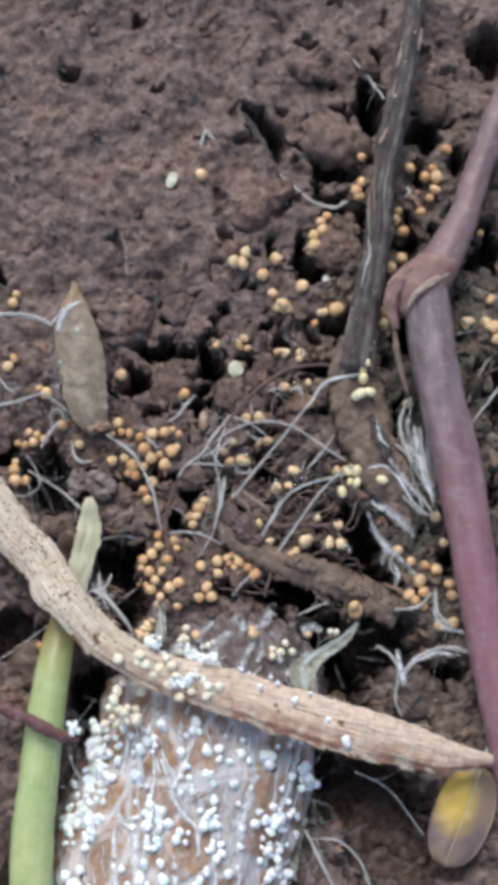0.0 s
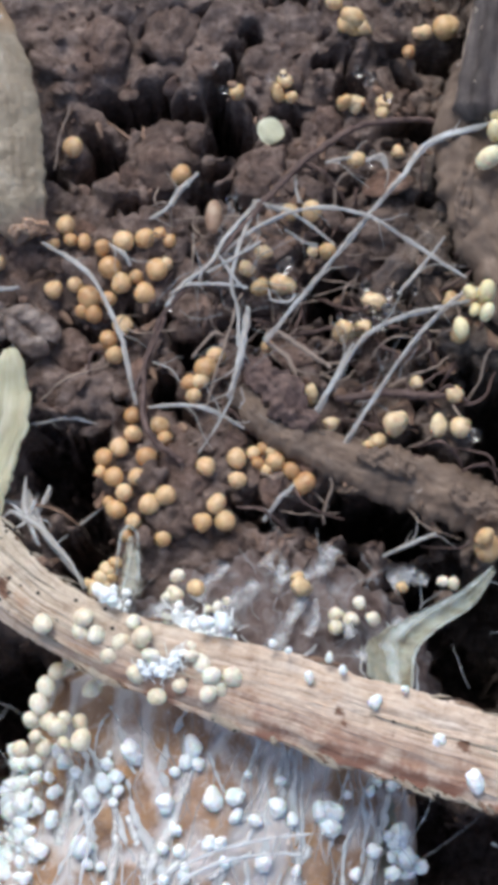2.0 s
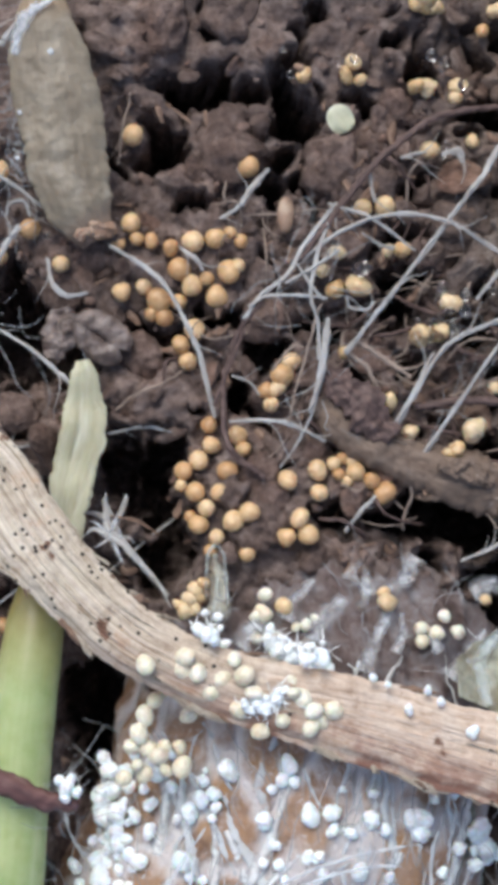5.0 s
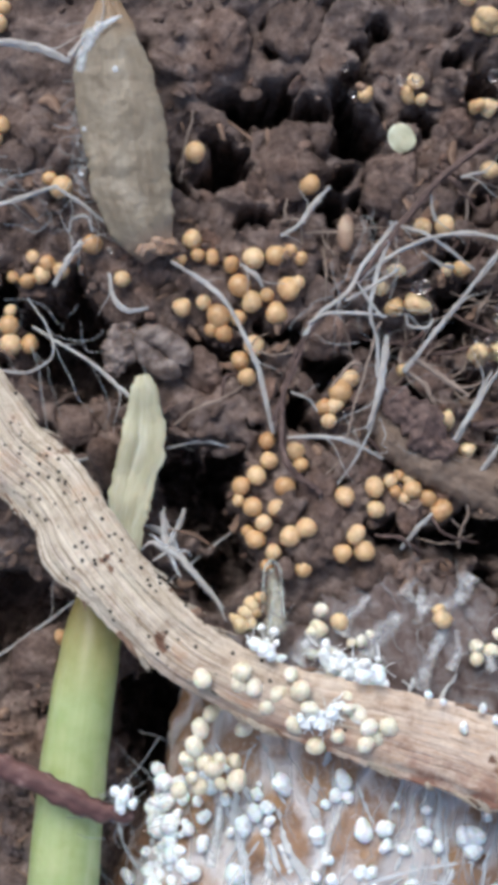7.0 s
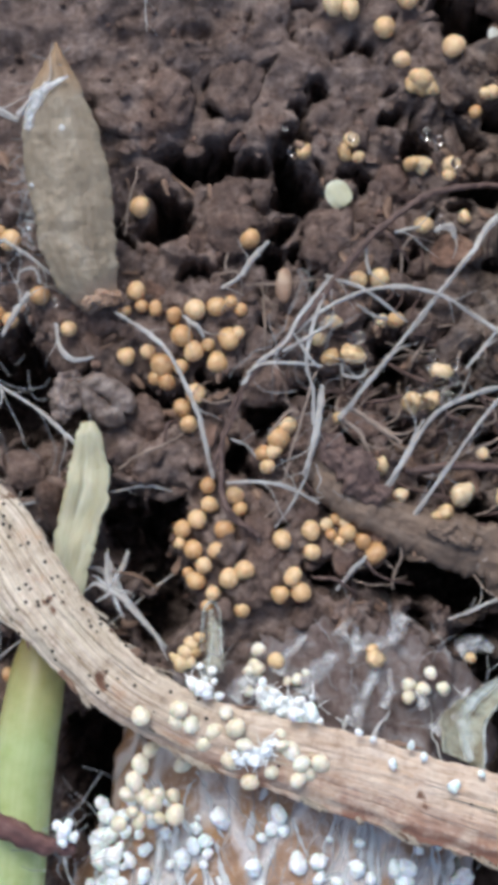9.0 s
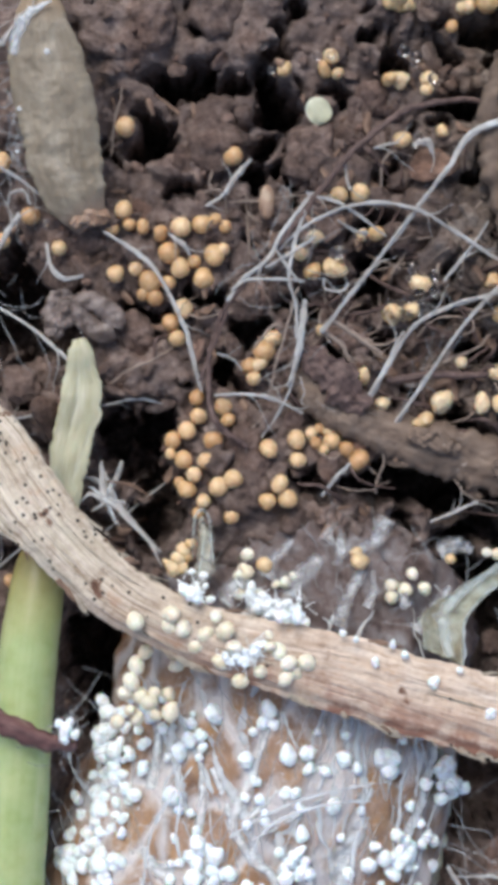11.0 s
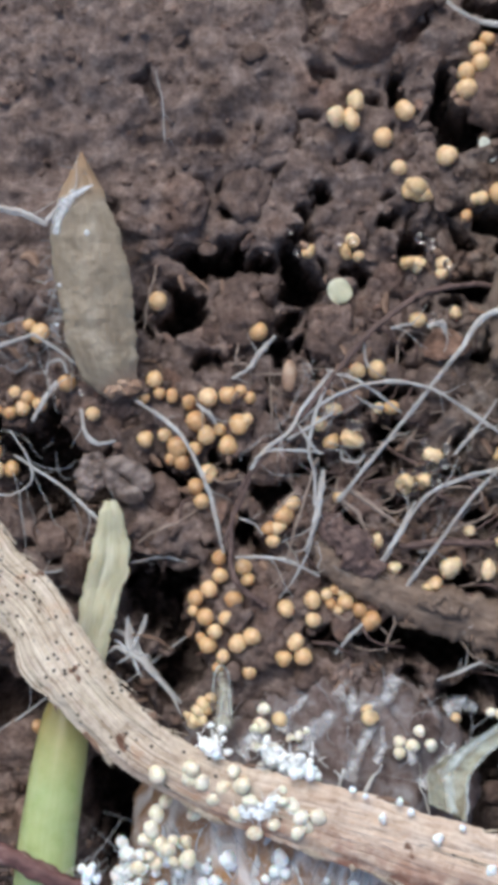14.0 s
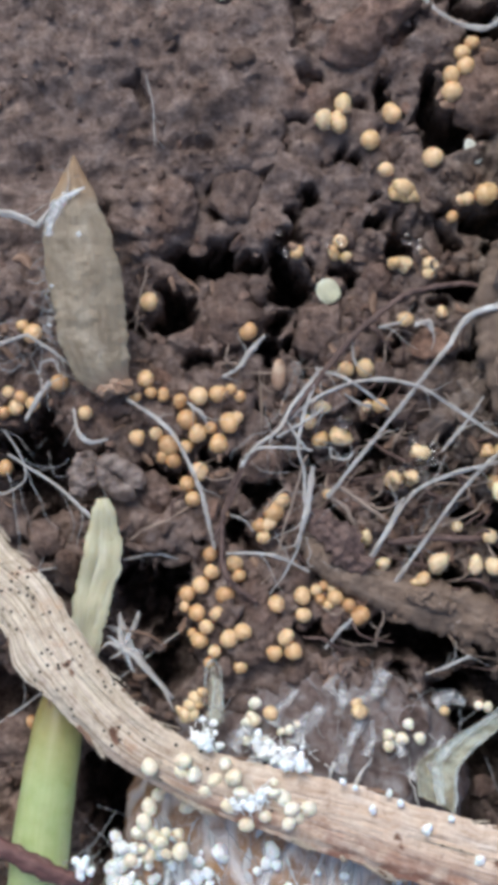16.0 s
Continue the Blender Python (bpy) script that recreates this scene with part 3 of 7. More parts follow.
def tube(points, radii, sides=10, n=40, flat=1.0, rough=0.0, grain_mm=1.0, ribs=0, rib=0.0, seed=0, blunt=0.6, lean=None, wander=0.0):
    """A limb along points with radii along it; flat: height over width; rough: unevenness in mm; ribs: ridges along it."""
    line = smooth_line(points, n)
    rad = np.interp(np.linspace(0, 1, n), np.linspace(0, 1, len(radii)), radii)
    if wander:
        way = np.arange(n) * np.linalg.norm(line[-1] - line[0]) / n
        sway = Lattice(900 + seed)
        for axis in range(3):
            line[:, axis] += wander * (sway(way / 2.2 + 3.7 * axis, way * 0 + axis) + 0.5 * sway(way / 0.8, way * 0 + 5.3 + axis))
    t = np.gradient(line, axis=0)
    t /= np.linalg.norm(t, axis=1, keepdims=True) + 1e-12
    side = np.cross(t, (0.0, 0.0, 1.0) if lean is None else lean)
    side /= np.linalg.norm(side, axis=1, keepdims=True) + 1e-9
    up = np.cross(side, t)
    along = np.r_[0, np.cumsum(np.linalg.norm(np.diff(line, axis=0), axis=1))]
    # rounded ends
    line = np.vstack([line[0] - t[0] * rad[0] * blunt * 0.6, line, line[-1] + t[-1] * rad[-1] * blunt * 0.6])
    rad = np.r_[rad[0] * 0.55, rad, rad[-1] * 0.55]
    side, up = np.vstack([side[:1], side, side[-1:]]), np.vstack([up[:1], up, up[-1:]])
    along = np.r_[along[0], along, along[-1]]
    m = len(line)
    a = np.linspace(0, 2 * np.pi, sides + 1)
    A, S = np.meshgrid(a, along)
    k = np.ones_like(A)
    noise2 = Lattice(100 + seed)
    R = rad[:, None] * k
    if rough:
        ca, sa = np.cos(A) * R / grain_mm, np.sin(A) * R / grain_mm
        R = R + rough * (noise2(ca + S / grain_mm, sa + 7.3 + 0.7 * S / grain_mm) + 0.5 * noise2(2.1 * ca + 1.7 * S / grain_mm, 2.1 * sa - 1.3 * S / grain_mm))
    if ribs:
        wob = noise2(S * 0.12 + 1.2 * np.cos(A), 1.2 * np.sin(A) + 5)
        R = R * (1 + rib * (np.abs(np.sin(A * ribs / 2 + wob * 0.5)) - 0.5)) + rib * 0.25 * rad[:, None] * noise2(np.cos(A) * ribs * 0.12 + 3, np.sin(A) * ribs * 0.12 + S * 0.15)
    V = line[:, None] + side[:, None] * (R * np.cos(A))[..., None] + up[:, None] * (R * np.sin(A) * flat)[..., None]
    verts = V.reshape(-1, 3)
    w = sides + 1
    faces = [(i * w + j, i * w + j + 1, (i + 1) * w + j + 1, (i + 1) * w + j) for i in range(m - 1) for j in range(sides)]
    uv = np.stack([A / (2 * np.pi), S], -1).reshape(-1, 2)
    b0 = len(verts)
    verts = np.vstack([verts, line[:1], line[-1:]])
    uv = np.vstack([uv, [[0.5, 0]], [[0.5, along[-1]]]])
    faces += [(b0, j + 1, j) for j in range(sides)]
    faces += [(b0 + 1, (m - 1) * w + j, (m - 1) * w + j + 1) for j in range(sides)]
    return verts, faces, uv


def slab(points, widths, thick, rough=0.15, grain_mm=0.8, ragged=0.3, n=80, k=22, seed=0, dome=1.0, drape=None, curl=0.0, uneven=0.0):
    """A flattened strip with torn edges: half widths along it, thickness in the middle; curl lifts its edges; drape(x, y) lays it on a surface."""
    line = smooth_line(points, n)
    half = np.interp(np.linspace(0, 1, n), np.linspace(0, 1, len(widths)), widths)
    d = np.gradient(line, axis=0)[:, :2]
    d /= np.linalg.norm(d, axis=1, keepdims=True) + 1e-12
    side = np.stack([-d[:, 1], d[:, 0]], -1)
    along = np.r_[0, np.cumsum(np.linalg.norm(np.diff(line, axis=0), axis=1))]
    edge, bumps, fine = Lattice(1300 + seed), Lattice(1400 + seed), Lattice(1500 + seed)
    t = np.linspace(-1, 1, k)
    T, S = np.meshgrid(t, along)
    wob = [ragged * (edge(along / 1.3 + 9.1 * q, along * 0 + 2.2) + 0.6 * edge(along / 0.5 + 5 * q, along * 0 + 6.4) + 0.35 * edge(along / 0.22, along * 0 + 3.3 + q)) for q in (0, 1)]
    reach = np.where(T < 0, (half * (1 + wob[0]))[:, None], (half * (1 + wob[1]))[:, None]) * T
    X, Y = line[:, 0, None] + side[:, 0, None] * reach, line[:, 1, None] + side[:, 1, None] * reach
    Z = line[:, 2, None] + 0 * T if drape is None else drape(X, Y)
    g = grain_mm
    lift = thick * dome * np.sqrt(np.maximum(1 - T**2, 0)) + curl * T**2
    lift = lift + rough * (bumps(X / g, Y / g) + 0.55 * fine(X / g * 2.3, Y / g * 2.3) + 0.3 * bumps(X / g * 5.1, Y / g * 5.1)) * np.sqrt(np.maximum(1.02 - T**2, 0))
    lift = lift + uneven * fine(S / 2.5, T * 0.6)
    top = np.stack([X, Y, Z + lift], -1).reshape(-1, 3)
    low = np.stack([X, Y, Z + np.minimum(lift, curl * T**2) - 0.5 * thick * np.sqrt(np.maximum(1 - T**2, 0)) - 0.02], -1).reshape(-1, 3)
    m = n * k
    faces = []
    for i in range(n - 1):
        for j in range(k - 1):
            q = i * k + j
            faces.append((q, q + 1, q + k + 1, q + k))
            faces.append((q + m, q + k + m, q + k + 1 + m, q + 1 + m))
    rim = [i * k for i in range(n)] + [(n - 1) * k + j for j in range(1, k)] + [i * k + k - 1 for i in range(n - 2, -1, -1)] + [j for j in range(k - 2, 0, -1)]
    for p, q in zip(rim, rim[1:] + rim[:1]):
        faces.append((p, q, q + m, p + m))
    uv = np.stack([T * 0.5 + 0.5, S], -1).reshape(-1, 2)
    return np.vstack([top, low]), faces, np.vstack([uv, uv])


def ball(seed, rough=0.06, rows=10, cols=14, squash=(1, 1, 1), nub=0.0, warts=0.0):
    """A slightly uneven bead of radius 1."""
    r = np.random.RandomState(seed)
    th, ph = np.meshgrid(np.linspace(0, np.pi, rows + 1), np.linspace(0, 2 * np.pi, cols, endpoint=False), indexing="ij")
    d = np.stack([np.sin(th) * np.cos(ph), np.sin(th) * np.sin(ph), np.cos(th)], -1)
    k = np.ones(th.shape)
    for _ in range(7):
        axis = r.normal(size=3)
        axis /= np.linalg.norm(axis)
        k += rough * r.uniform(-1, 1) * np.cos(r.uniform(1.5, 4) * (d @ axis) + r.uniform(0, 6))
    for _ in range(6 if warts else 0):
        axis = r.normal(size=3)
        k += warts * np.cos(r.uniform(6, 10) * (d @ axis) / np.linalg.norm(axis) + r.uniform(0, 6))
    if nub:
        k += nub * np.exp(-((1 - d @ np.array([0.35, 0.2, -0.9]) / 0.99) / 0.06))
    v = d * k[..., None] * np.array(squash)
    verts = v.reshape(-1, 3)
    verts = np.vstack([v[0].mean(0)[None], verts[cols:-cols], v[-1].mean(0)[None]])
    faces = []
    for j in range(cols):
        faces.append((0, 1 + j, 1 + (j + 1) % cols))
    for i in range(rows - 2):
        for j in range(cols):
            a, b = 1 + i * cols + j, 1 + i * cols + (j + 1) % cols
            faces.append((a, a + cols, b + cols, b))
    last = len(verts) - 1
    for j in range(cols):
        faces.append((last, last - cols + (j + 1) % cols, last - cols + j))
    return verts, faces


def joined(pieces):
    vs, fs, us, base = [], [], [], 0
    for v, f, *u in pieces:
        vs.append(v)
        fs += [tuple(i + base for i in face) for face in f]
        if u:
            us.append(u[0])
        base += len(v)
    return np.vstack(vs), fs, (np.vstack(us) if us else None)


# ---- the sclerotia: place in the plane and radius, in millimetres ----
# -- stem surface --


def stem_axis(y):
    """Centre line and half width of the mouldy stem at y."""
    return np.interp(y, [-70, -34, -22, -12], [-14.0, -6.6, -2.1, -0.6]), np.interp(y, [-70, -34, -22, -12], [13.5, 12.4, 11.3, 10.2])


def stem_top(x, y):
    xc, r = stem_axis(y)
    u = np.clip((x - xc) / r, -0.97, 0.97)
    return 3.0 - 0.8 * r * (1 - np.sqrt(1 - u * u))


# -- end of stem surface --
TAN_BEADS = {
    "upper": [(-10.74, 17.78, 0.56), (-4.36, 15.79, 0.59), (-10.89, 12.72, 0.53), (-11.63, 11.63, 0.44), (-10.62, 11.84, 0.36), (-9.78, 11.68, 0.44), (-8.74, 11.27, 0.49), (-8.3, 10.1, 0.62),
        (-7.51, 11.57, 0.58), (-6.29, 11.76, 0.53), (-5.47, 12.01, 0.36), (-5.53, 9.87, 0.62), (-5.02, 10.23, 0.40), (-7.6, 9.16, 0.60), (-6.2, 8.57, 0.62), (-11.48, 8.92, 0.58),
        (-10.27, 9.19, 0.49), (-9.43, 8.44, 0.62), (-8.32, 8.34, 0.49), (-9.11, 7.48, 0.49), (-9.82, 7.67, 0.40), (-7.44, 6.78, 0.54), (-8.2, 5.96, 0.49), (-7.84, 4.98, 0.53),
        (-6.75, 9.58, 0.40), (-4.85, 11.56, 0.36)],
    "lower": [(-6.72, 1.45, 0.44), (-5.17, 0.89, 0.58), (-6.62, 0.33, 0.49), (-7.3, -0.5, 0.48), (-8.14, -1.06, 0.48), (-8.3, -1.87, 0.40), (-7.54, -2.22, 0.57), (-6.89, -3.11, 0.44),
        (-6.23, -2.25, 0.48), (-5.73, -1.1, 0.53), (-4.86, 0.09, 0.44), (-7.81, -3.57, 0.35), (-7.34, -4.02, 0.53), (-6.36, -4.69, 0.44), (-6.73, -5.41, 0.35), (-2.49, -1.63, 0.53),
        (-0.82, -1.12, 0.58), (0.09, -0.72, 0.36), (0.59, -0.43, 0.34), (0.34, -1.33, 0.36), (1.09, -0.61, 0.34), (1.3, -1.21, 0.53), (0.83, -1.69, 0.34), (-0.73, -2.36, 0.48),
        (2.17, -1.7, 0.44), (2.84, -2.38, 0.63), (-1.85, -3.72, 0.53), (-2.58, -4.74, 0.48), (-1.4, -4.61, 0.58), (-4.57, -3.39, 0.53), (-5.45, -3.85, 0.57), (-4.74, -5.6, 0.43)],
    "chain": [(-2.65, 4.17, 0.59), (-2.14, 4.91, 0.53), (-2.97, 3.42, 0.49), (-3.57, 3.33, 0.46), (-3.3, 2.55, 0.43), (-2.4, 4.57, 0.43)],
    "side": [(-21.82, 24.89, 0.57), (-22.1, 18.23, 0.63), (-18.18, 15.51, 0.60), (-16.53, 12.43, 0.61), (-19.11, 11.56, 0.52), (-19.38, 10.94, 0.58), (-20.23, 10.59, 0.52), (-14.78, 10.52, 0.48),
        (-21.19, 7.97, 0.58), (-21.08, 6.9, 0.64), (-18.19, -9.48, 0.49)],
    "far": [(-3.02, 38.41, 0.63), (4.71, 29.76, 0.70), (3.4, 28.05, 0.63), (7.41, 26.93, 0.63), (4.33, 26.13, 0.53), (9.36, 32.7, 0.63), (8.58, 31.02, 0.70), (9.6, 24.36, 0.49),
        (8.67, 23.23, 0.42)],
    "right": [(13.34, 40.58, 0.51), (12.81, 37.1, 0.63), (13.37, 37.98, 0.57), (13.11, 36.51, 0.57), (21.06, 38.76, 0.68), (20.96, 37.4, 0.62), (18.34, 39.65, 0.57), (20.67, 39.66, 0.51),
        (16.86, 34.17, 0.63), (17.18, 35.13, 0.51), (17.73, 32.99, 0.57), (16.36, 29.02, 0.68), (17.5, 30.03, 0.57), (9.17, 33.61, 0.57), (8.42, 32.11, 0.57), (19.55, 35.09, 0.51),
        (22.12, 41.77, 0.57), (20.87, 3.71, 0.63), (21.78, 1.24, 0.52), (17.15, 0.35, 0.63), (18.49, -0.72, 0.57), (19.88, -1.06, 0.57), (21.04, -1.48, 0.63), (19.28, -2.67, 0.63),
        (18.3, -4.09, 0.57), (18.86, -4.64, 0.57), (19.72, -3.78, 0.57), (22.33, -2.87, 0.63), (22.59, -3.99, 0.58), (25.55, 32.85, 0.45), (12.91, -5.71, 0.75)],
}
OCHRE_BEADS = {
    "roots": [(5.7, 16.63, 0.54), (8.05, 17.1, 0.44), (1.91, 13.35, 0.54), (3.14, 13.47, 0.59), (0.46, 10.9, 0.44), (-0.41, 9.92, 0.44), (0.3, 8.81, 0.61), (1.6, 9.05, 0.61),
        (4.08, 11.06, 0.51), (3.22, 11.01, 0.39), (6.77, 8.05, 0.61), (5.08, 6.39, 0.59), (6.13, 6.53, 0.56), (0.74, 5.39, 0.39), (3.13, 2.58, 0.58), (2.63, 1.97, 0.49),
        (4.32, 0.94, 0.54), (7.86, 1, 0.68), (6.86, -0.01, 0.54), (6.42, -0.2, 0.34), (9.01, 3.38, 0.44), (11.38, 6.21, 0.56), (11.13, 2.71, 0.53), (10.24, 0.91, 0.56),
        (11.41, 0.82, 0.62), (12.67, -5.36, 0.68)],
    "far": [(10.77, 24.61, 0.75), (5.15, 24.68, 0.68), (5.98, 24.44, 0.46), (9.37, 24.31, 0.44), (-1.19, 20.92, 0.44), (1.16, 20.88, 0.52), (5.01, 20.26, 0.49), (5.63, 20.26, 0.54),
        (7.19, 20.26, 0.54), (7.22, 19.64, 0.44)],
    "edge": [(15.53, 7.53, 0.74), (15.83, 24.31, 0.74), (15.65, 23.11, 0.62), (24.07, 23.44, 0.68), (26.53, 25.94, 0.63), (26.84, 23.04, 0.79), (27.12, 21.86, 0.68), (21.39, -7, 0.63),
        (22.64, -6.81, 0.63), (12.81, 8.52, 0.69), (13.22, 7.84, 0.80), (11.93, 8.23, 0.57), (18.22, 15.14, 0.52), (26.11, 23.33, 0.68)],
    "bank": [(0.32, 29.32, 0.77), (1.55, 30.3, 0.63), (1.33, 29.16, 0.63), (5.47, 24.82, 0.77), (10.88, 24.77, 0.78)],
    "felt": [(-2.83, -8.46, 0.48), (2.82, -8.3, 0.62), (2.59, -7.82, 0.38), (8.1, -8.25, 0.34), (-7.6, -7.51, 0.43), (-7.93, -7.98, 0.43), (-7.12, -7.14, 0.39), (-8.15, -8.64, 0.43),
        (-7.66, -8.52, 0.39), (-8.48, -8.29, 0.30), (-7.35, -7.94, 0.32)],
}
CREAM_BEADS = {
    "felt": [(10.84, -7.97, 0.37), (-3.8, -7.79, 0.43), (-3.98, -8.8, 0.57), (-4.34, -8.99, 0.38), (-1.61, -9.49, 0.38), (4.59, -9.75, 0.45), (5.87, -9.1, 0.41), (5.43, -9.99, 0.46),
        (6.58, -9.94, 0.46), (4.65, -10.39, 0.45), (-3.17, -10.46, 0.57), (-3.64, -10.22, 0.43)],
    "straw": [(-10.24, -11.14, 0.51), (-8.17, -10.8, 0.46), (-8.38, -11.5, 0.51), (-7.52, -11.6, 0.51), (-6.32, -11.9, 0.51), (-5.16, -11.73, 0.54), (-5.71, -10.94, 0.39), (-4.72, -12.63, 0.45),
        (-5.45, -13.51, 0.54), (-4.36, -14.64, 0.43), (-3.27, -14.1, 0.40), (-2.25, -12.94, 0.50), (-1.69, -13.57, 0.43), (-0.63, -13.59, 0.52), (-1.86, -14.46, 0.43), (-2.69, -12.66, 0.32)],
    "under": [(-9.79, -13.16, 0.47), (-10.35, -13.97, 0.55), (-8, -14.05, 0.50), (-10.97, -15.65, 0.50), (-10.14, -15.72, 0.50), (-9.56, -16.08, 0.50), (-9.26, -15.59, 0.39), (-8.39, -16.63, 0.55),
        (-8.53, -15.75, 0.44)],
}
STALK_BEADS = {
    "collar": [(12.6, 7.56, 0.57), (12.6, 6.42, 0.51), (11.72, 7.54, 0.4), (11.19, 5.51, 0.48), (15.08, 6.82, 0.6), (11.97, 6.59, 0.37)],
    "node": [(13.41, 18.17, 0.67), (12.84, 15.23, 0.67), (13.91, 15.49, 0.67), (13.24, 16.85, 0.62)],
}
WHITE_BEADS = {
    "brow": [(-2.01, -11, 0.47), (-1.15, -11.01, 0.41), (-7.45, -9.39, 0.44), (-7.02, -9.67, 0.47), (-6.74, -9.97, 0.41), (3.17, -13.57, 0.35), (4.14, -12.64, 0.26), (6.44, -14.81, 0.38),
        (9.54, -16.64, 0.53), (11.31, -18.46, 0.65), (7.9, -14.13, 0.23), (1.36, -11.95, 0.23), (2.11, -12.33, 0.21), (4.83, -13.22, 0.23), (-3.59, -12.7, 0.35), (-1.43, -10.58, 0.32)],
    "twig": [(-14.31, -17.52, 0.52), (-14.72, -17.16, 0.36), (-13.83, -17.8, 0.36), (-14.42, -18.04, 0.36), (-14.07, -17.11, 0.30)],
    "mass": [(-3.26, -10.79, 0.59), (-2.45, -11.12, 0.59), (-1.82, -11.6, 0.53), (-1.18, -11.46, 0.46), (-0.53, -11.78, 0.39), (-6.95, -10.42, 0.53), (-6.47, -10.9, 0.46), (-7.27, -10.74, 0.39),
        (-3.74, -10.3, 0.46), (-2.77, -10.31, 0.39), (-1.49, -10.97, 0.43)],
    "top": [(-12.32, -17.59, 0.56), (-12.56, -20.04, 0.79), (-13.03, -19.55, 0.59), (-11.85, -19.72, 0.65), (-5.95, -17.01, 0.68), (-2.72, -16.87, 0.55), (-7.36, -18.71, 0.56), (-7.97, -19.34, 0.62),
        (-6.6, -18.37, 0.43), (-6.6, -19.1, 0.37), (-4.09, -19.75, 0.67), (-1.7, -19.48, 0.64), (-0.43, -19.27, 0.67), (1.65, -19.82, 0.55), (2.43, -20.42, 0.43), (0.57, -20.5, 0.37),
        (4.41, -20.77, 0.59), (8.4, -22.12, 0.65), (-11.96, -21.39, 0.58), (-12.98, -22.46, 0.65), (-12.47, -21.74, 0.46), (-7.26, -17.76, 0.37), (-3.62, -18.13, 0.31), (1.82, -18.48, 0.28),
        (0.15, -18.19, 0.24)],
    "mid": [(-12.92, -23.29, 0.76), (-14.84, -26.2, 0.77), (-14.93, -27.08, 0.70), (-13.91, -26.61, 0.62), (-12.85, -26.37, 0.68), (-11.65, -26, 0.47), (-10.72, -22.21, 0.54), (-8.25, -21.93, 0.67),
        (-11.51, -24.41, 0.47), (-6.84, -24.71, 0.53), (-5.85, -25.23, 0.66), (-7.01, -25.76, 0.46), (-7.19, -26.59, 0.59), (-6.02, -26.71, 0.53), (-5.36, -26.37, 0.46), (-6.07, -26.19, 0.46),
        (-8.02, -25.82, 0.33), (-8.53, -26.82, 0.33), (-5.15, -26.34, 0.46), (-3.64, -21.01, 0.30), (-4.12, -21.94, 0.30), (1, -22.54, 0.46), (2.66, -22.94, 0.33), (-0.86, -24.12, 0.46),
        (-1.03, -25.12, 0.46)],
    "flank": [(-1.54, -25.77, 0.39), (-1.88, -26.6, 0.59), (-0.54, -26.5, 0.46), (-0.86, -26.31, 0.53), (1.49, -24.45, 0.33), (5.72, -25.73, 0.47), (4.99, -26.48, 0.61), (4.64, -27.14, 0.61),
        (4.09, -26.03, 0.61), (5.12, -26.21, 0.54), (6.55, -25.64, 0.48), (7.41, -25.68, 0.35), (8.69, -22.96, 0.56), (8.12, -21.03, 0.69), (4.37, -20.02, 0.60), (5.75, -23.06, 0.41)],
    "low": [(-7.41, -30.02, 0.57), (-5.82, -29.99, 0.56), (-14.76, -31.36, 0.69), (-13.36, -30.81, 0.57), (-1.54, -30.77, 0.57), (0.62, -30.98, 0.57), (-2.07, -31.54, 0.51), (4.84, -31.17, 0.58),
        (6.63, -31.14, 0.59), (6.07, -32.23, 0.59), (-7.64, -31.57, 0.62), (-5.52, -31.53, 0.56), (-14.14, -32.15, 0.63)],
}

# ---- the ground: one sheet, fine round the subject, coarse towards the horizon ----


def all_beads():
    for kind in (TAN_BEADS, OCHRE_BEADS, CREAM_BEADS, STALK_BEADS):
        for rows in kind.values():
            yield from rows


def slump_edge(x):
    """Where the crumbly slump ends against the firm shoulder."""
    return 20.5 + 22.0 / (1 + np.exp(-(np.asarray(x, float) - 9) / 2.0))


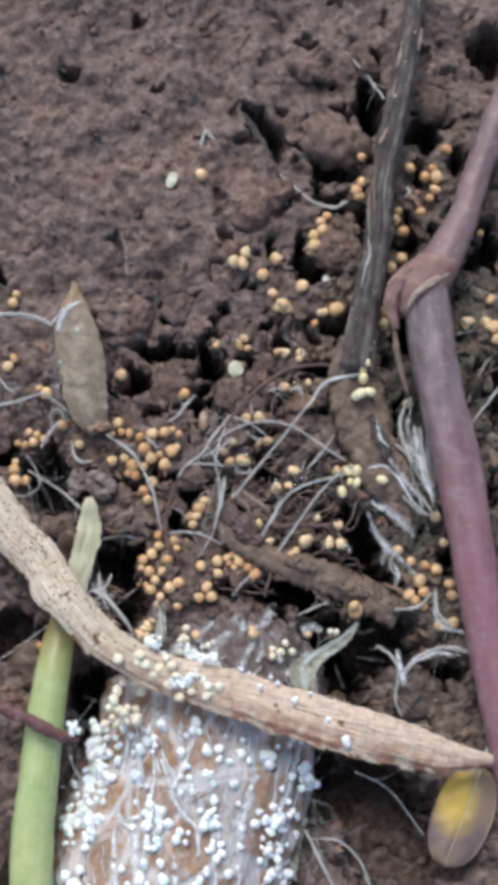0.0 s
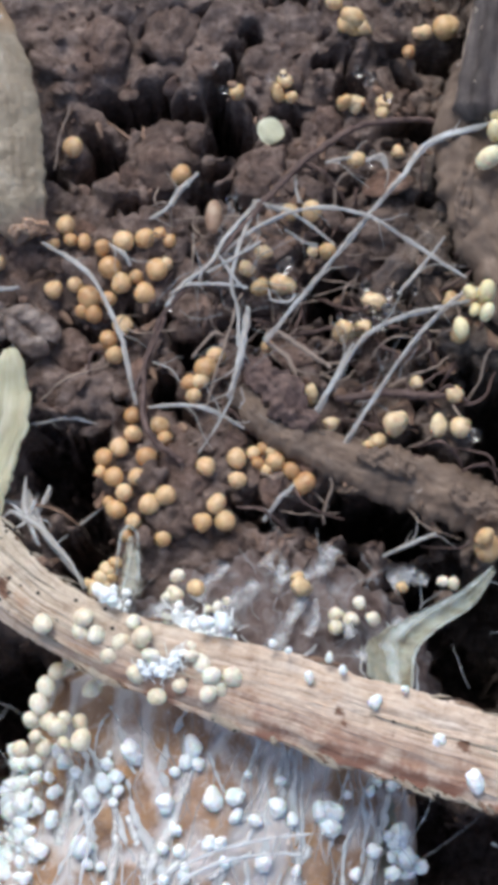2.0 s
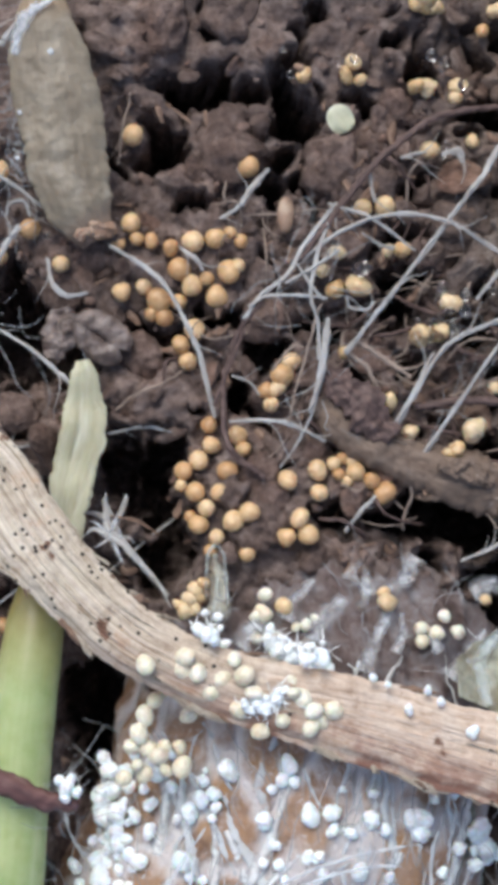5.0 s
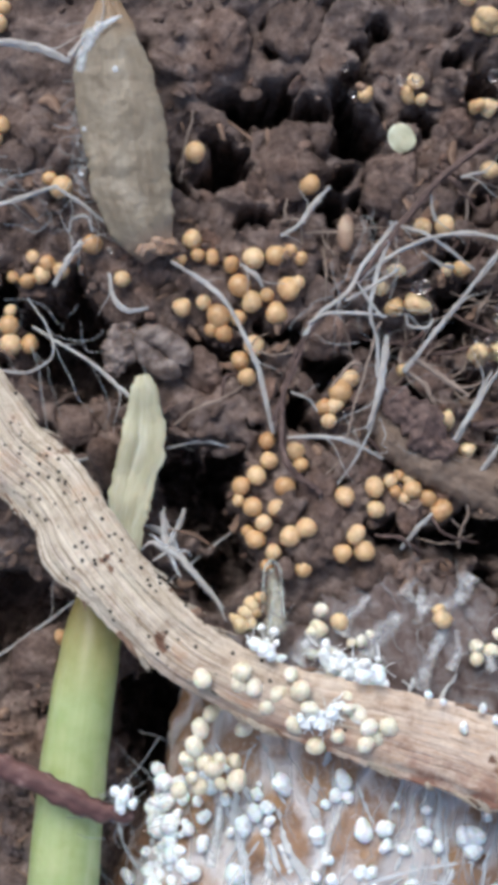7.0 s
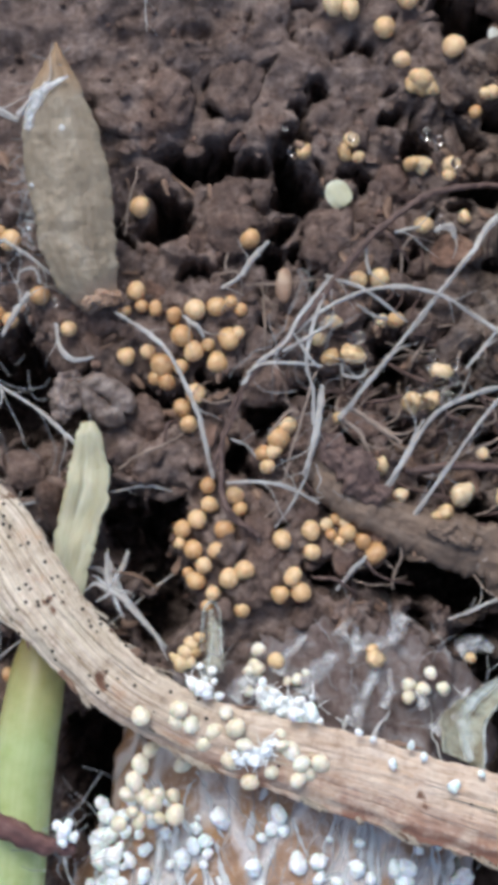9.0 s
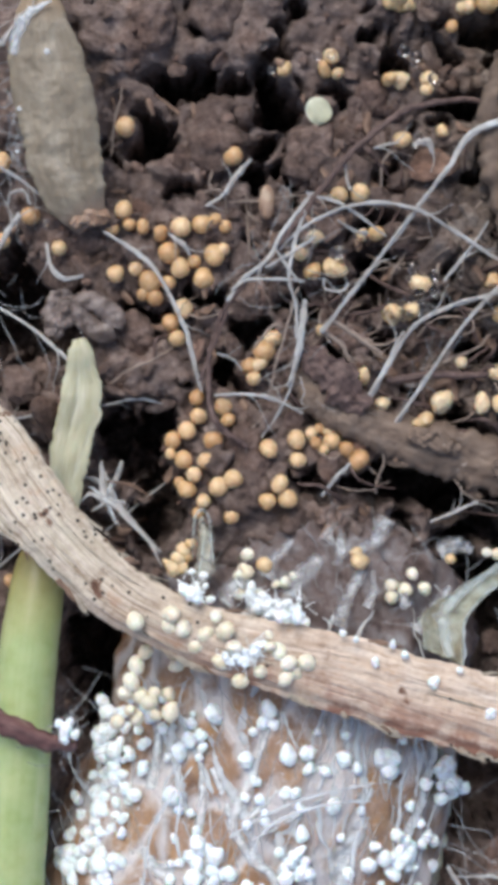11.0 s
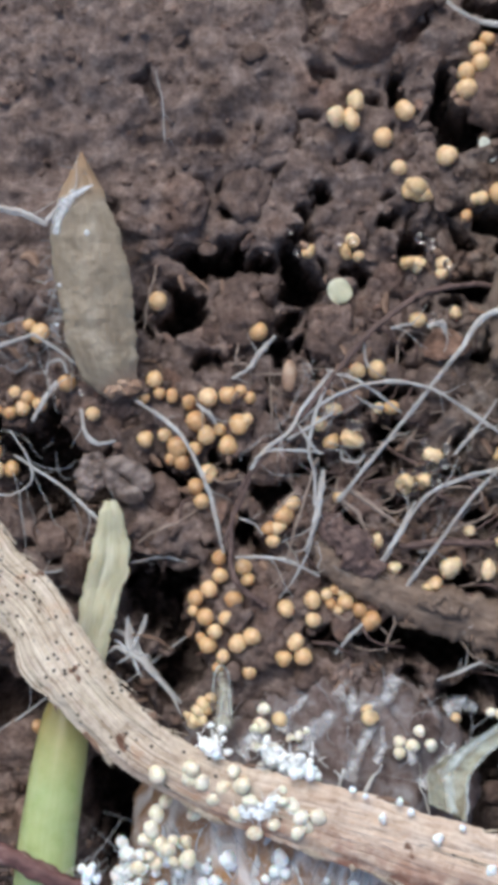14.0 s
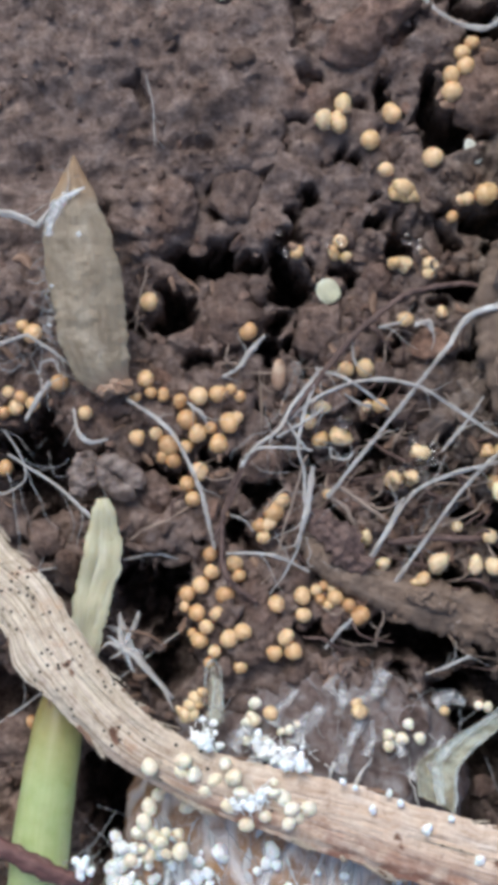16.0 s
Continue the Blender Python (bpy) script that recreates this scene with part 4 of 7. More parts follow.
def ground_height(x, y):
    """Height of the soil in mm, with its hollows; beads keep the soil that bears them."""
    z = lie(x, y)
    wx, wy = x + 0.9 * LAYERS[1](x / 2.2, y / 2.2) + 0.35 * LAYERS[2](x / 0.8, y / 0.8), y + 0.9 * LAYERS[2](x / 2.2 + 9, y / 2.2) + 0.35 * LAYERS[1](x / 0.8, y / 0.8 + 4)
    deep = np.zeros_like(z)
    for cx, cy, rx, ry, turn, depth in PITS:
        q = hump(wx, wy, cx, cy, rx, ry, turn)
        deep = np.maximum(deep, 0.85 * depth / (1 + np.exp(np.clip((np.sqrt(q) - 0.92) * 14, -40, 40))))
    keep = np.ones_like(z)
    for bx, by, r in BEARERS:
        q = (x - bx) ** 2 + (y - by + 0.15) ** 2
        keep = np.minimum(keep, 1 - np.exp(-((q / (1.25 * r + 0.25) ** 2) ** 3)))
    # ragged gaps between the crumbs of the slump
    gap = LAYERS[7](wx / 2.6, wy / 2.6) + 0.6 * LAYERS[6](wx / 1.2 + 4, wy / 1.2)
    slump = np.exp(-np.maximum(hump(x, y, 3, 4, 15, 16) - 0.6, 0)) + 0.9 * np.exp(-np.maximum(hump(x, y, 14, 26, 11, 22) - 0.6, 0))
    deep = np.maximum(deep, 6.0 * np.minimum(slump, 1) / (1 + np.exp(np.clip((gap + 0.56) * 14, -40, 40))))
    z = z - deep * keep
    near = 1.0 / (1 + (np.maximum(np.hypot(x, y) - 75, 0) / 60) ** 2)
    # packed crumbs: coarse and loose in the slump, pressed flat on the shoulder
    loose = 1 / (1 + np.exp(np.clip((y - slump_edge(x)) / 1.6, -40, 40)))
    sx, sy = x + 0.5 * LAYERS[5](x / 1.5, y / 1.5), y + 0.5 * LAYERS[5](x / 1.5 + 7, y / 1.5)
    dome, level = CRUMBS[0](sx / 2.7, sy / 2.7)
    z2 = (0.45 + 0.75 * loose) * (dome - 0.8) + (0.30 + 0.80 * loose) * (level - 0.5)
    dome, level = CRUMBS[1](sx / 1.15 + 3, sy / 1.15)
    z2 = z2 + (0.16 + 0.24 * loose) * (dome - 0.8) + (0.14 + 0.24 * loose) * (level - 0.5)
    dome, level = CRUMBS[2](sx / 0.5, sy / 0.5 + 5)
    z2 = z2 + (0.02 + 0.07 * loose) * (dome - 0.8) + (0.03 + 0.06 * loose) * (level - 0.5)
    rough = (1.0 - 0.6 * loose) * LAYERS[6](x / 4.6, y / 4.6) + (0.5 - 0.15 * loose) * LAYERS[7](x / 2.1 + 5, y / 2.1)
    rough = rough + 0.30 * LAYERS[3](x / 1.1, y / 1.1) - (0.10 + 0.14 * loose) * np.abs(LAYERS[4](x / 0.7, y / 0.7)) + 0.05 * LAYERS[5](x / 0.4, y / 0.4)
    return z + near * (z2 + rough + 0.15)


def spread(lo, hi, step):
    """Coordinates with even steps from lo to hi and growing ones out to 30 m."""
    mid = np.arange(lo, hi + step / 2, step)
    grow, far = step, []
    d = 0.0
    while d < 30000:
        grow *= 1.35
        d += grow
        far.append(d)
    far = np.array(far)
    return np.r_[lo - far[::-1], mid, mid[-1] + far]


BEARERS = [b for b in all_beads()]
gx, gy = spread(-27, 30, 0.17), spread(-37, 60, 0.17)
GX, GY = np.meshgrid(gx, gy)
GZ = np.zeros_like(GX)
inner = (np.abs(GX) < 400) & (np.abs(GY) < 400)
GZ[inner] = ground_height(GX[inner], GY[inner])
# the walls of the hollows are ragged: push them about sideways, more the deeper they lie
sunk = np.zeros_like(GX)
sunk[inner] = np.clip((lie(GX[inner], GY[inner]) - GZ[inner] - 0.6) / 2.5, 0, 1)
TX = GX + sunk * (0.65 * LAYERS[1](GZ / 1.4 + 2.3, GY / 1.7) + 0.32 * LAYERS[2](GZ / 0.7, GY / 0.7 + GX / 2.0))
TY = GY + sunk * (0.65 * LAYERS[3](GZ / 1.4 + 5.9, GX / 1.7) + 0.32 * LAYERS[4](GZ / 0.7 + 1.1, GX / 0.7 + GY / 2.0))
w = len(gx)
cells = np.arange(len(gy) - 1)[:, None] * w + np.arange(w - 1)[None]
quads = np.stack([cells, cells + 1, cells + w + 1, cells + w], -1).reshape(-1, 4)
ground = thing("ground", mesh_of("ground", np.stack([TX, TY, GZ], -1).reshape(-1, 3), quads), SOIL,
               "damp reddish-brown soil with crumbs, cracks and dark hollows", "ground", kind="structure")


def lumps(count, seed, place, size, rough=0.42, rows=6, cols=8):
    """Many loose lumps as one mesh; place(r) gives x, y and z, size(r) the radius."""
    r = np.random.RandomState(seed)
    forms = [ball(seed * 31 + i, rough, rows, cols) for i in range(10)]
    pieces = []
    for _ in range(count):
        v, f = forms[r.randint(10)]
        x, y, z = place(r)
        s = size(r)
        e = Euler(r.uniform(0, 6.28, 3)).to_matrix()
        v = (v * r.uniform(0.65, 1.25, 3)) @ np.array(e).T * s
        pieces.append((v + (x, y, z + 0.1 * s), f))
    return joined(pieces)[:2]


def quick_height(x, y):
    return GZ[min(np.searchsorted(gy, y), len(gy) - 1), min(np.searchsorted(gx, x), len(gx) - 1)]


def on_slump(r):
    while True:
        x, y = r.uniform(-26, 28), r.uniform(-30, 40)
        if y < slump_edge(x) + r.normal() * 2 and (r.rand() < 0.75 or x > 0):
            z = quick_height(x, y)
            if z > -12:
                return x, y, z


def on_shoulder(r):
    while True:
        x, y = r.uniform(-26, 29), r.uniform(14, 58)
        if y > slump_edge(x) + r.normal() * 2:
            return x, y, quick_height(x, y)


v, f = lumps(3400, 5, on_slump, lambda r: min(0.10 * math.exp(r.normal() * 0.62 + 0.3), 0.75))
thing("soil_crumbs", mesh_of("soil_crumbs", v, f), CRUMB, "loose reddish-brown soil crumbs lying on the damp ground", "soil", kind="stuff")
v, f = lumps(1000, 6, on_shoulder, lambda r: min(0.10 * math.exp(r.normal() * 0.55 + 0.3), 0.6))
thing("soil_grit", mesh_of("soil_grit", v, f), CRUMB, "small brown soil grit pressed into the firm ground", "soil", kind="stuff")


def plates(count, seed):
    """Thin crusts of soil lying at a slant, as one mesh."""
    r = np.random.RandomState(seed)
    forms = [ball(seed * 17 + i, 0.34, 9, 14, (1.0, 0.8, 0.3)) for i in range(12)]
    pieces = []
    while len(pieces) < count:
        x, y, z = on_slump(r)
        if z < -3.5 or (abs(x + 10.5) < 2.2 and abs(y + 4) < 3.5) or any((x - q[0]) ** 2 + (y - q[1]) ** 2 < 0.9 for q in BEARERS):
            continue
        v, f = forms[r.randint(12)]
        s = min(0.55 * math.exp(r.normal() * 0.4), 1.5)
        turn = np.array(Euler((r.normal() * 0.45, r.normal() * 0.45, r.uniform(0, 6.28))).to_matrix())
        v = v * s
        v = v + (0.14 * s * LAYERS[3](v[:, 0] / s * 2.2 + 3 * len(pieces), v[:, 1] / s * 2.2))[:, None] * (0, 0, 1)
        pieces.append((v @ turn.T + (x, y, z + 0.12 * s), f))
    return joined(pieces)[:2]


v, f = plates(420, 9)
thing("soil_flakes", mesh_of("soil_flakes", v, f), CRUMB, "thin slanting crusts of reddish-brown soil on the ground", "soil", kind="stuff")


def clod(x, y, r, seed, squash=(1, 1, 0.8)):
    v, f = ball(seed, 0.2, 26, 34, squash)
    n = LAYERS[4]
    d = v / np.linalg.norm(v, axis=1, keepdims=True)
    k = 1 + 0.16 * n(v[:, 0] * 2.6 + seed, v[:, 1] * 2.6 + v[:, 2]) + 0.09 * n(v[:, 0] * 6 + v[:, 2] * 3, v[:, 1] * 6 + seed)
    k += 0.05 * n(v[:, 0] * 13 + v[:, 2] * 5, v[:, 1] * 13 + seed)
    v = v * k[:, None] * r + (x, y, lie(x, y) - 0.25 * r)
    return thing("soil_clod", mesh_of("soil_clod", v, f), RUSTY, "rough reddish-brown clod of damp soil among the roots", "clod", "clods of soil")


for i, (x, y, r) in enumerate([(-5.06, 17.59, 1.95), (7.95, 12.93, 1.94), (4.09, 19.17, 1.07), (6.08, 11.07, 1.26), (-3.7, 7.22, 1.41), (0.11, 16.41, 1.89), (-6.19, -9.62, 1.29),
        (-2.16, 0.68, 0.94), (6.13, 14.59, 0.82), (-10.21, 5.37, 1.26), (2.27, 5.72, 0.88), (-3.77, -4.26, 1.92), (-3.76, -1.82, 1.40)]):
    clod(x, y, r, 40 + i)
for i, (x, y, r) in enumerate([(4.6, 27.88, 1.06), (-5.33, 24.55, 2.06), (-8.94, 23.9, 1.63), (11.03, 43, 3.11), (8.71, 50.47, 2.27), (13.47, 51.44, 1.82), (3.68, 35.52, 2.84), (21.1, 47.26, 1.99), (11.02, 31.31, 2.04), (19.37, -13.62, 2.44),
        (20.27, 18.39, 2.28), (-19.78, 18.78, 1.72), (-19.11, -11.63, 2.20), (-17.54, 2.56, 1.27), (-21.65, 12.25, 1.50), (22.53, -16.93, 1.96), (11.72, -14.12, 0.72),
        (24.88, 7.67, 1.72)]):
    clod(x, y, r, 70 + i)

# bits of rotten leaf and root strewn over the slump
r = np.random.RandomState(31)
pieces = []
while len(pieces) < 420:
    x, y, z = on_slump(r)
    if z < -4:
        continue
    way, length = r.uniform(0, 6.28), r.uniform(0.4, 1.6) * (1.8 if r.rand() < 0.15 else 1)
    d = np.array([math.cos(way), math.sin(way), r.normal() * 0.25]) * length
    wide = r.uniform(0.05, 0.12) if r.rand() < 0.5 else r.uniform(0.18, 0.45)
    bend = r.normal(size=3) * 0.15 * length
    base = np.array([x, y, z + 0.2])
    pieces.append(tube([base - d * 0.5, base + bend, base + d * 0.5], [wide * 0.5, wide, wide * 0.4], 7, 9, flat=0.35, rough=0.3 * wide, grain_mm=0.4, seed=len(pieces) % 40))
v, f, u = joined(pieces)
thing("plant_debris", mesh_of("plant_debris", v, f, u), DEBRIS, "brown bits of rotten leaf and root on the soil", "debris", kind="stuff")

# ---- straw, stalks and stems ----
straw = holder("straw", "weathered tan straw stalk lying across the mouldy stem", "straw")
line = [(-23.62, 5.24, 5), (-20.54, 0.74, 5.2), (-18.25, -1.3, 5.5), (-16.05, -4.43, 6), (-14.21, -6.73, 6.2), (-12.23, -8.78, 6.3), (-9.98, -10.43, 6.3), (-6.7, -12.02, 6.3), (-2.54, -13.31, 6.3), (1.62, -14.46, 6.3),
        (5.46, -15.67, 6.5), (9.6, -16.85, 6.7), (13.53, -17.91, 6.7), (17.05, -18.81, 6.4), (21.42, -19.86, 5.8), (25.48, -20.18, 5)]
STRAW_WIDTHS = [2.1, 2.05, 2.0, 1.95, 1.92, 1.8, 1.66, 1.75, 1.97, 2.25, 2.27, 2.32, 2.3, 2.1, 1.45, 0.6]
v, f, u = slab(line, STRAW_WIDTHS, 0.85, 0.09, 2.0, 0.05, 420, 96, 1, 0.8, None, 0.0, 0.06)
across, along = u[:, 0] * 2 - 1, u[:, 1]
bleached = 1 / (1 + np.exp((along - 20) / 3))
strands, tears = Lattice(61), Lattice(62)
# stiff parallel veins on the bleached half, loose torn layers on the other
veins = np.abs(np.sin(across * 17 + 1.6 * strands(along / 9, across * 2.5))) ** 0.8
layers = np.floor(2.6 * (tears(along / 5.5, across * 2.6) + 0.5 * tears(along / 2.2 + 7, across * 7))) * 0.055
rim = np.clip(1 - across**2, 0, 1) ** 0.5
v[:, 2] += rim * ((0.015 + 0.075 * bleached) * veins + (1 - 0.75 * bleached) * layers + 0.035 * strands(along / 3.0, across * 24))
# a rolled, broken lip along the near edge, widest where the blade bends
lip = np.exp(-((across + 0.86) / 0.13) ** 2)
v[:, 2] -= 0.30 * lip * (0.6 + 0.5 * strands(along / 1.6, along * 0 + 3))
bend = np.exp(-((along - 12.2) / 1.4) ** 2) * np.clip(-across, 0, 1) ** 2
v[:, 0], v[:, 1] = v[:, 0] - 0.55 * bend, v[:, 1] - 0.35 * bend
culm = part("stalk", mesh_of("stalk", v, f, u), STRAW, straw)
r = np.random.RandomState(3)
mid = smooth_line(line, 60)
for i in range(10):
    k = r.randint(2, 50)
    seg = mid[k:k + r.randint(5, 12)] + (0, r.uniform(-1.3, 1.3), 0.66 - 0.1 * r.rand())
    v, f, u = tube(seg, [0.03, r.uniform(0.05, 0.11), 0.03], 6, 22, seed=i)
    part("fibre", mesh_of("fibre", v, f, u), STRAW, culm)

r = np.random.RandomState(23)
spine = smooth_line(line, 120)
for i in range(46):
    k = r.randint(4, 108)
    way = spine[k + 6] - spine[k]
    way /= np.linalg.norm(way)
    edge = np.array([way[1], -way[0], 0.0]) * (1 if i % 3 else -1)
    reach = 0.97 * np.interp(k / 119, np.linspace(0, 1, len(STRAW_WIDTHS)), STRAW_WIDTHS)
    p = spine[k] + edge * reach + (0, 0, 0.1)
    long, out = r.uniform(0.6, 2.4), r.uniform(0.02, 0.35)
    pts = [p - edge * 0.15, p + way * long * 0.5 + edge * out * 0.5, p + way * long + edge * out - (0, 0, r.uniform(0, 0.5))]
    wide = r.uniform(0.06, 0.24)
    v, f, u = slab(pts, [wide, wide, 0.2 * wide], 0.1, 0.08, 0.5, 0.5, 20, 8, 160 + i)
    part("fray", mesh_of("fray", v, f, u), DEBRIS if i % 4 == 0 else STRAW, culm)

stalk = holder("green_stalk", "pale green juicy leaf stalk standing beside the mouldy stem", "stalk")
line = [(-18.1, -36, 1), (-18.1, -27.45, 1), (-17.6, -21.32, 1), (-17.3, -17.61, 1), (-16.95, -14.2, 1), (-16.55, -11.4, 1), (-16.15, -9.05, 0.8), (-15.3, -5.9, 0.3)]
v, f, u = tube(line, [2.1, 2.03, 1.92, 1.84, 1.76, 1.68, 1.56, 1.3], 40, 90, flat=0.95, rough=0.08, grain_mm=4, ribs=9, rib=0.004, seed=4)
part("stalk", mesh_of("stalk", v, f, u), GREEN, stalk)
line = [(-15.2, -6.4, 0.7), (-14.6, -4.1, 0.8), (-14.4, -2.5, 0.9), (-14.02, -0.7, 1.1), (-13.6, 0.9, 1.2), (-13.46, 2.5, 1.3), (-13.5, 4.2, 1.4), (-13.6, 5.0, 1.2)]
v, f, u = slab(line, [1.25, 1.05, 1.15, 1.28, 1.25, 1.15, 0.72, 0.4], 0.4, 0.05, 1.6, 0.12, 120, 40, 5, 1.0, None, 0.25, 0.3)
crease = Lattice(64)
v[:, 2] += 0.10 * np.abs(crease(u[:, 0] * 4, u[:, 1] / 4.5)) - 0.05 * np.exp(-((u[:, 0] - 0.62) / 0.10) ** 2)
part("withered_tip", mesh_of("withered_tip", v, f, u), WILTED, stalk, "limp wrinkled yellowish withered tip")

stem = holder("purple_stem", "smooth purplish stem with a swollen brownish node", "stem")
line = [(29.63, 51, 7), (26.85, 44.22, 7), (24.63, 38.16, 7), (23.68, 35.17, 7), (22.67, 32.2, 7), (20.99, 28.94, 7), (19.84, 26.88, 7)]
v, f, u = tube(line, [1.42, 1.42, 1.42, 1.45, 1.6, 1.95, 2.2], 36, 70, rough=0.09, grain_mm=3, ribs=6, rib=0.04, seed=6)
part("upper_stem", mesh_of("upper_stem", v, f, u), PURPLE, stem)
line = [(19.11, 26.87, 7), (19.67, 20.55, 7), (20.66, 14.89, 7), (22.28, 8.29, 6.5), (23.49, 1.18, 6), (24.62, -5.28, 5), (25.85, -12.25, 4), (27.44, -20.28, 2), (28.78, -25.7, -1)]
v, f, u = tube(line, [2.2, 2.3, 2.25, 2.3, 2.15, 2.0, 1.8, 1.5, 1.3], 36, 120, rough=0.09, grain_mm=3, ribs=6, rib=0.04, seed=7)
part("lower_stem", mesh_of("lower_stem", v, f, u), MAGENTA, stem)
line = [(21.51, 28.49, 7.2), (19.79, 27.08, 7.3), (18.28, 25.34, 7.2), (17.42, 23.12, 6.8)]
v, f, u = tube(line, [1.5, 2.3, 2.5, 1.5], 30, 40, rough=0.15, grain_mm=1.6, seed=8)
knot = part("node", mesh_of("node", v, f, u), NODE, stem, "swollen brownish node")
for i, (line, wide, material) in enumerate([([(16.18, 21.17, 7.6), (15.53, 23.78, 8.4), (16.38, 25.98, 8.8), (18.44, 27.59, 8.8), (21.02, 28.12, 8.4)], 0.75, NODE), ([(15.94, 21.79, 7.4), (16.44, 18.14, 7.2), (17.37, 14.86, 6.8)], 0.3, ROTTEN)]):
    v, f, u = slab(line, [0.4 * wide, wide, 1.1 * wide, wide, 0.4 * wide], 0.4, 0.12, 0.9, 0.15, 60, 18, 130 + i)
    part("leaf_sheath", mesh_of("leaf_sheath", v, f, u), material, knot, "brownish withered leaf sheath")
line = [(21.21, 26.7, 8.9), (19.41, 25.54, 9.6), (17.91, 24.37, 9.6), (17.11, 23.09, 9)]
v, f, u = tube(line, [0.2, 0.42, 0.36, 0.15], 10, 30, flat=0.6, rough=0.08, seed=9)
part("leaf_scar", mesh_of("leaf_scar", v, f, u), DULL, knot, "pale crescent leaf scar")

dead = holder("dead_stem", "dark grey-brown dead stem with pale scars and a frayed base", "stem")
line = [(18.87, 61.63, 6), (18.54, 56.63, 6), (18.22, 53.52, 6), (17.62, 50.43, 6), (17.14, 47.36, 6), (16.48, 44.3, 6), (15.83, 41.27, 6), (15.3, 38.26, 6), (15.01, 35.28, 6), (14.76, 32.32, 6), (14.42, 29.52, 5.5), (13.81, 26.64, 5.3), (13.44, 23.8, 5), (12.99, 21.02, 4.5), (12.59, 18.25, 4)]
v, f, u = tube(line, [0.9, 0.9, 1.0, 1.2, 1.2, 1.2, 1.2, 1.2, 1.2, 1.25, 1.3, 1.35, 1.4, 1.5, 1.7], 40, 150, rough=0.16, grain_mm=1.3, ribs=7, rib=0.2, seed=10)
trunk = part("stalk", mesh_of("stalk", v, f, u), BARK, dead)
line = [(12.76, 21.25, 3.6), (12.75, 16.83, 2.6), (13.92, 11.74, 2.2), (15.95, 7.29, 1.7), (17.94, 2.93, 0.6)]
v, f, u = slab(line, [1.9, 2.9, 2.7, 2.4, 1.0], 1.9, 0.42, 1.5, 0.12, 110, 40, 11, 0.8)
collar = part("root_collar", mesh_of("root_collar", v, f, u), ROTTEN, dead, "rough greyish root collar")
for i, (line, wide, z) in enumerate([([(13.99, 13.4, 4), (15.07, 10.81, 4.2), (16.54, 7.56, 3.6)], 0.8, 0.2), ([(12.02, 15.93, 4), (11.5, 13.14, 3.6), (11.7, 11.01, 2.8)], 0.6, 0.2), ([(15.99, 10.37, 3.6), (17.38, 8.14, 3.6), (18.6, 5.46, 2.8)], 0.7, 0.15)]):
    v, f, u = slab(line, [0.3 * wide, wide, 0.3 * wide], 0.2, 0.3, 0.9, 0.4, 50, 16, 60 + i, 1.0, None, z)
    part("bark_flake", mesh_of("bark_flake", v, f, u), BARK if i == 0 else ROTTEN, collar)
line = [(16.02, 32.94, 6), (15.32, 29.4, 6), (14.56, 24.83, 5.6), (14.17, 20.92, 5), (14, 17.6, 4.4)]
v, f, u = tube(line, [0.3, 0.45, 0.5, 0.5, 0.5], 14, 60, rough=0.1, grain_mm=1.0, seed=33)
part("side_shoot", mesh_of("side_shoot", v, f, u), BARK, dead)
for i, (line, wide, material) in enumerate([
    ([(17.02, 51.5, 7), (16.76, 49.88, 7.2), (16.47, 48.58, 7.1)], 0.2, DULL), ([(19.06, 53.28, 6.6), (18.9, 51.83, 6.8), (18.72, 50.72, 6.8)], 0.22, DULL), ([(15.71, 42.98, 7), (15.24, 41.47, 7), (14.69, 40.63, 6.8)], 0.25, DULL),
    ([(14.47, 39.73, 6.8), (14.21, 37.86, 7), (14.08, 34.91, 7), (14.39, 32.8, 7.2)], 0.2, ROTTEN), ([(13.8, 36.22, 6.6), (13.54, 33.2, 6.8), (13.69, 30.85, 6.8)], 0.14, DULL), ([(13.55, 30.92, 6.6), (13.69, 29.11, 6.8), (13.2, 27.41, 6.6), (12.91, 25.78, 6.2)], 0.16, CORD),
    ([(15.66, 38.43, 7.2), (15.18, 36.01, 7.3), (15.07, 33.69, 7.2)], 0.12, DULL), ([(12.93, 25.25, 6), (12.61, 22.98, 5.8), (11.98, 21.35, 5.4)], 0.16, DULL), ([(11.98, 23.95, 5.4), (11.58, 21.44, 5), (11.17, 19.22, 4.6)], 0.16, DULL), ([(16.27, 47.44, 7.2), (16.16, 46.22, 7.2), (15.92, 45.01, 7.2)], 0.1, DULL)]):
    v, f, u = slab(line, [0.3 * wide, wide, 0.3 * wide], 0.1, 0.08, 0.5, 0.5, 40, 10, 140 + i)
    part("bark_shred", mesh_of("bark_shred", v, f, u), material, trunk, "pale frayed shred of bark")

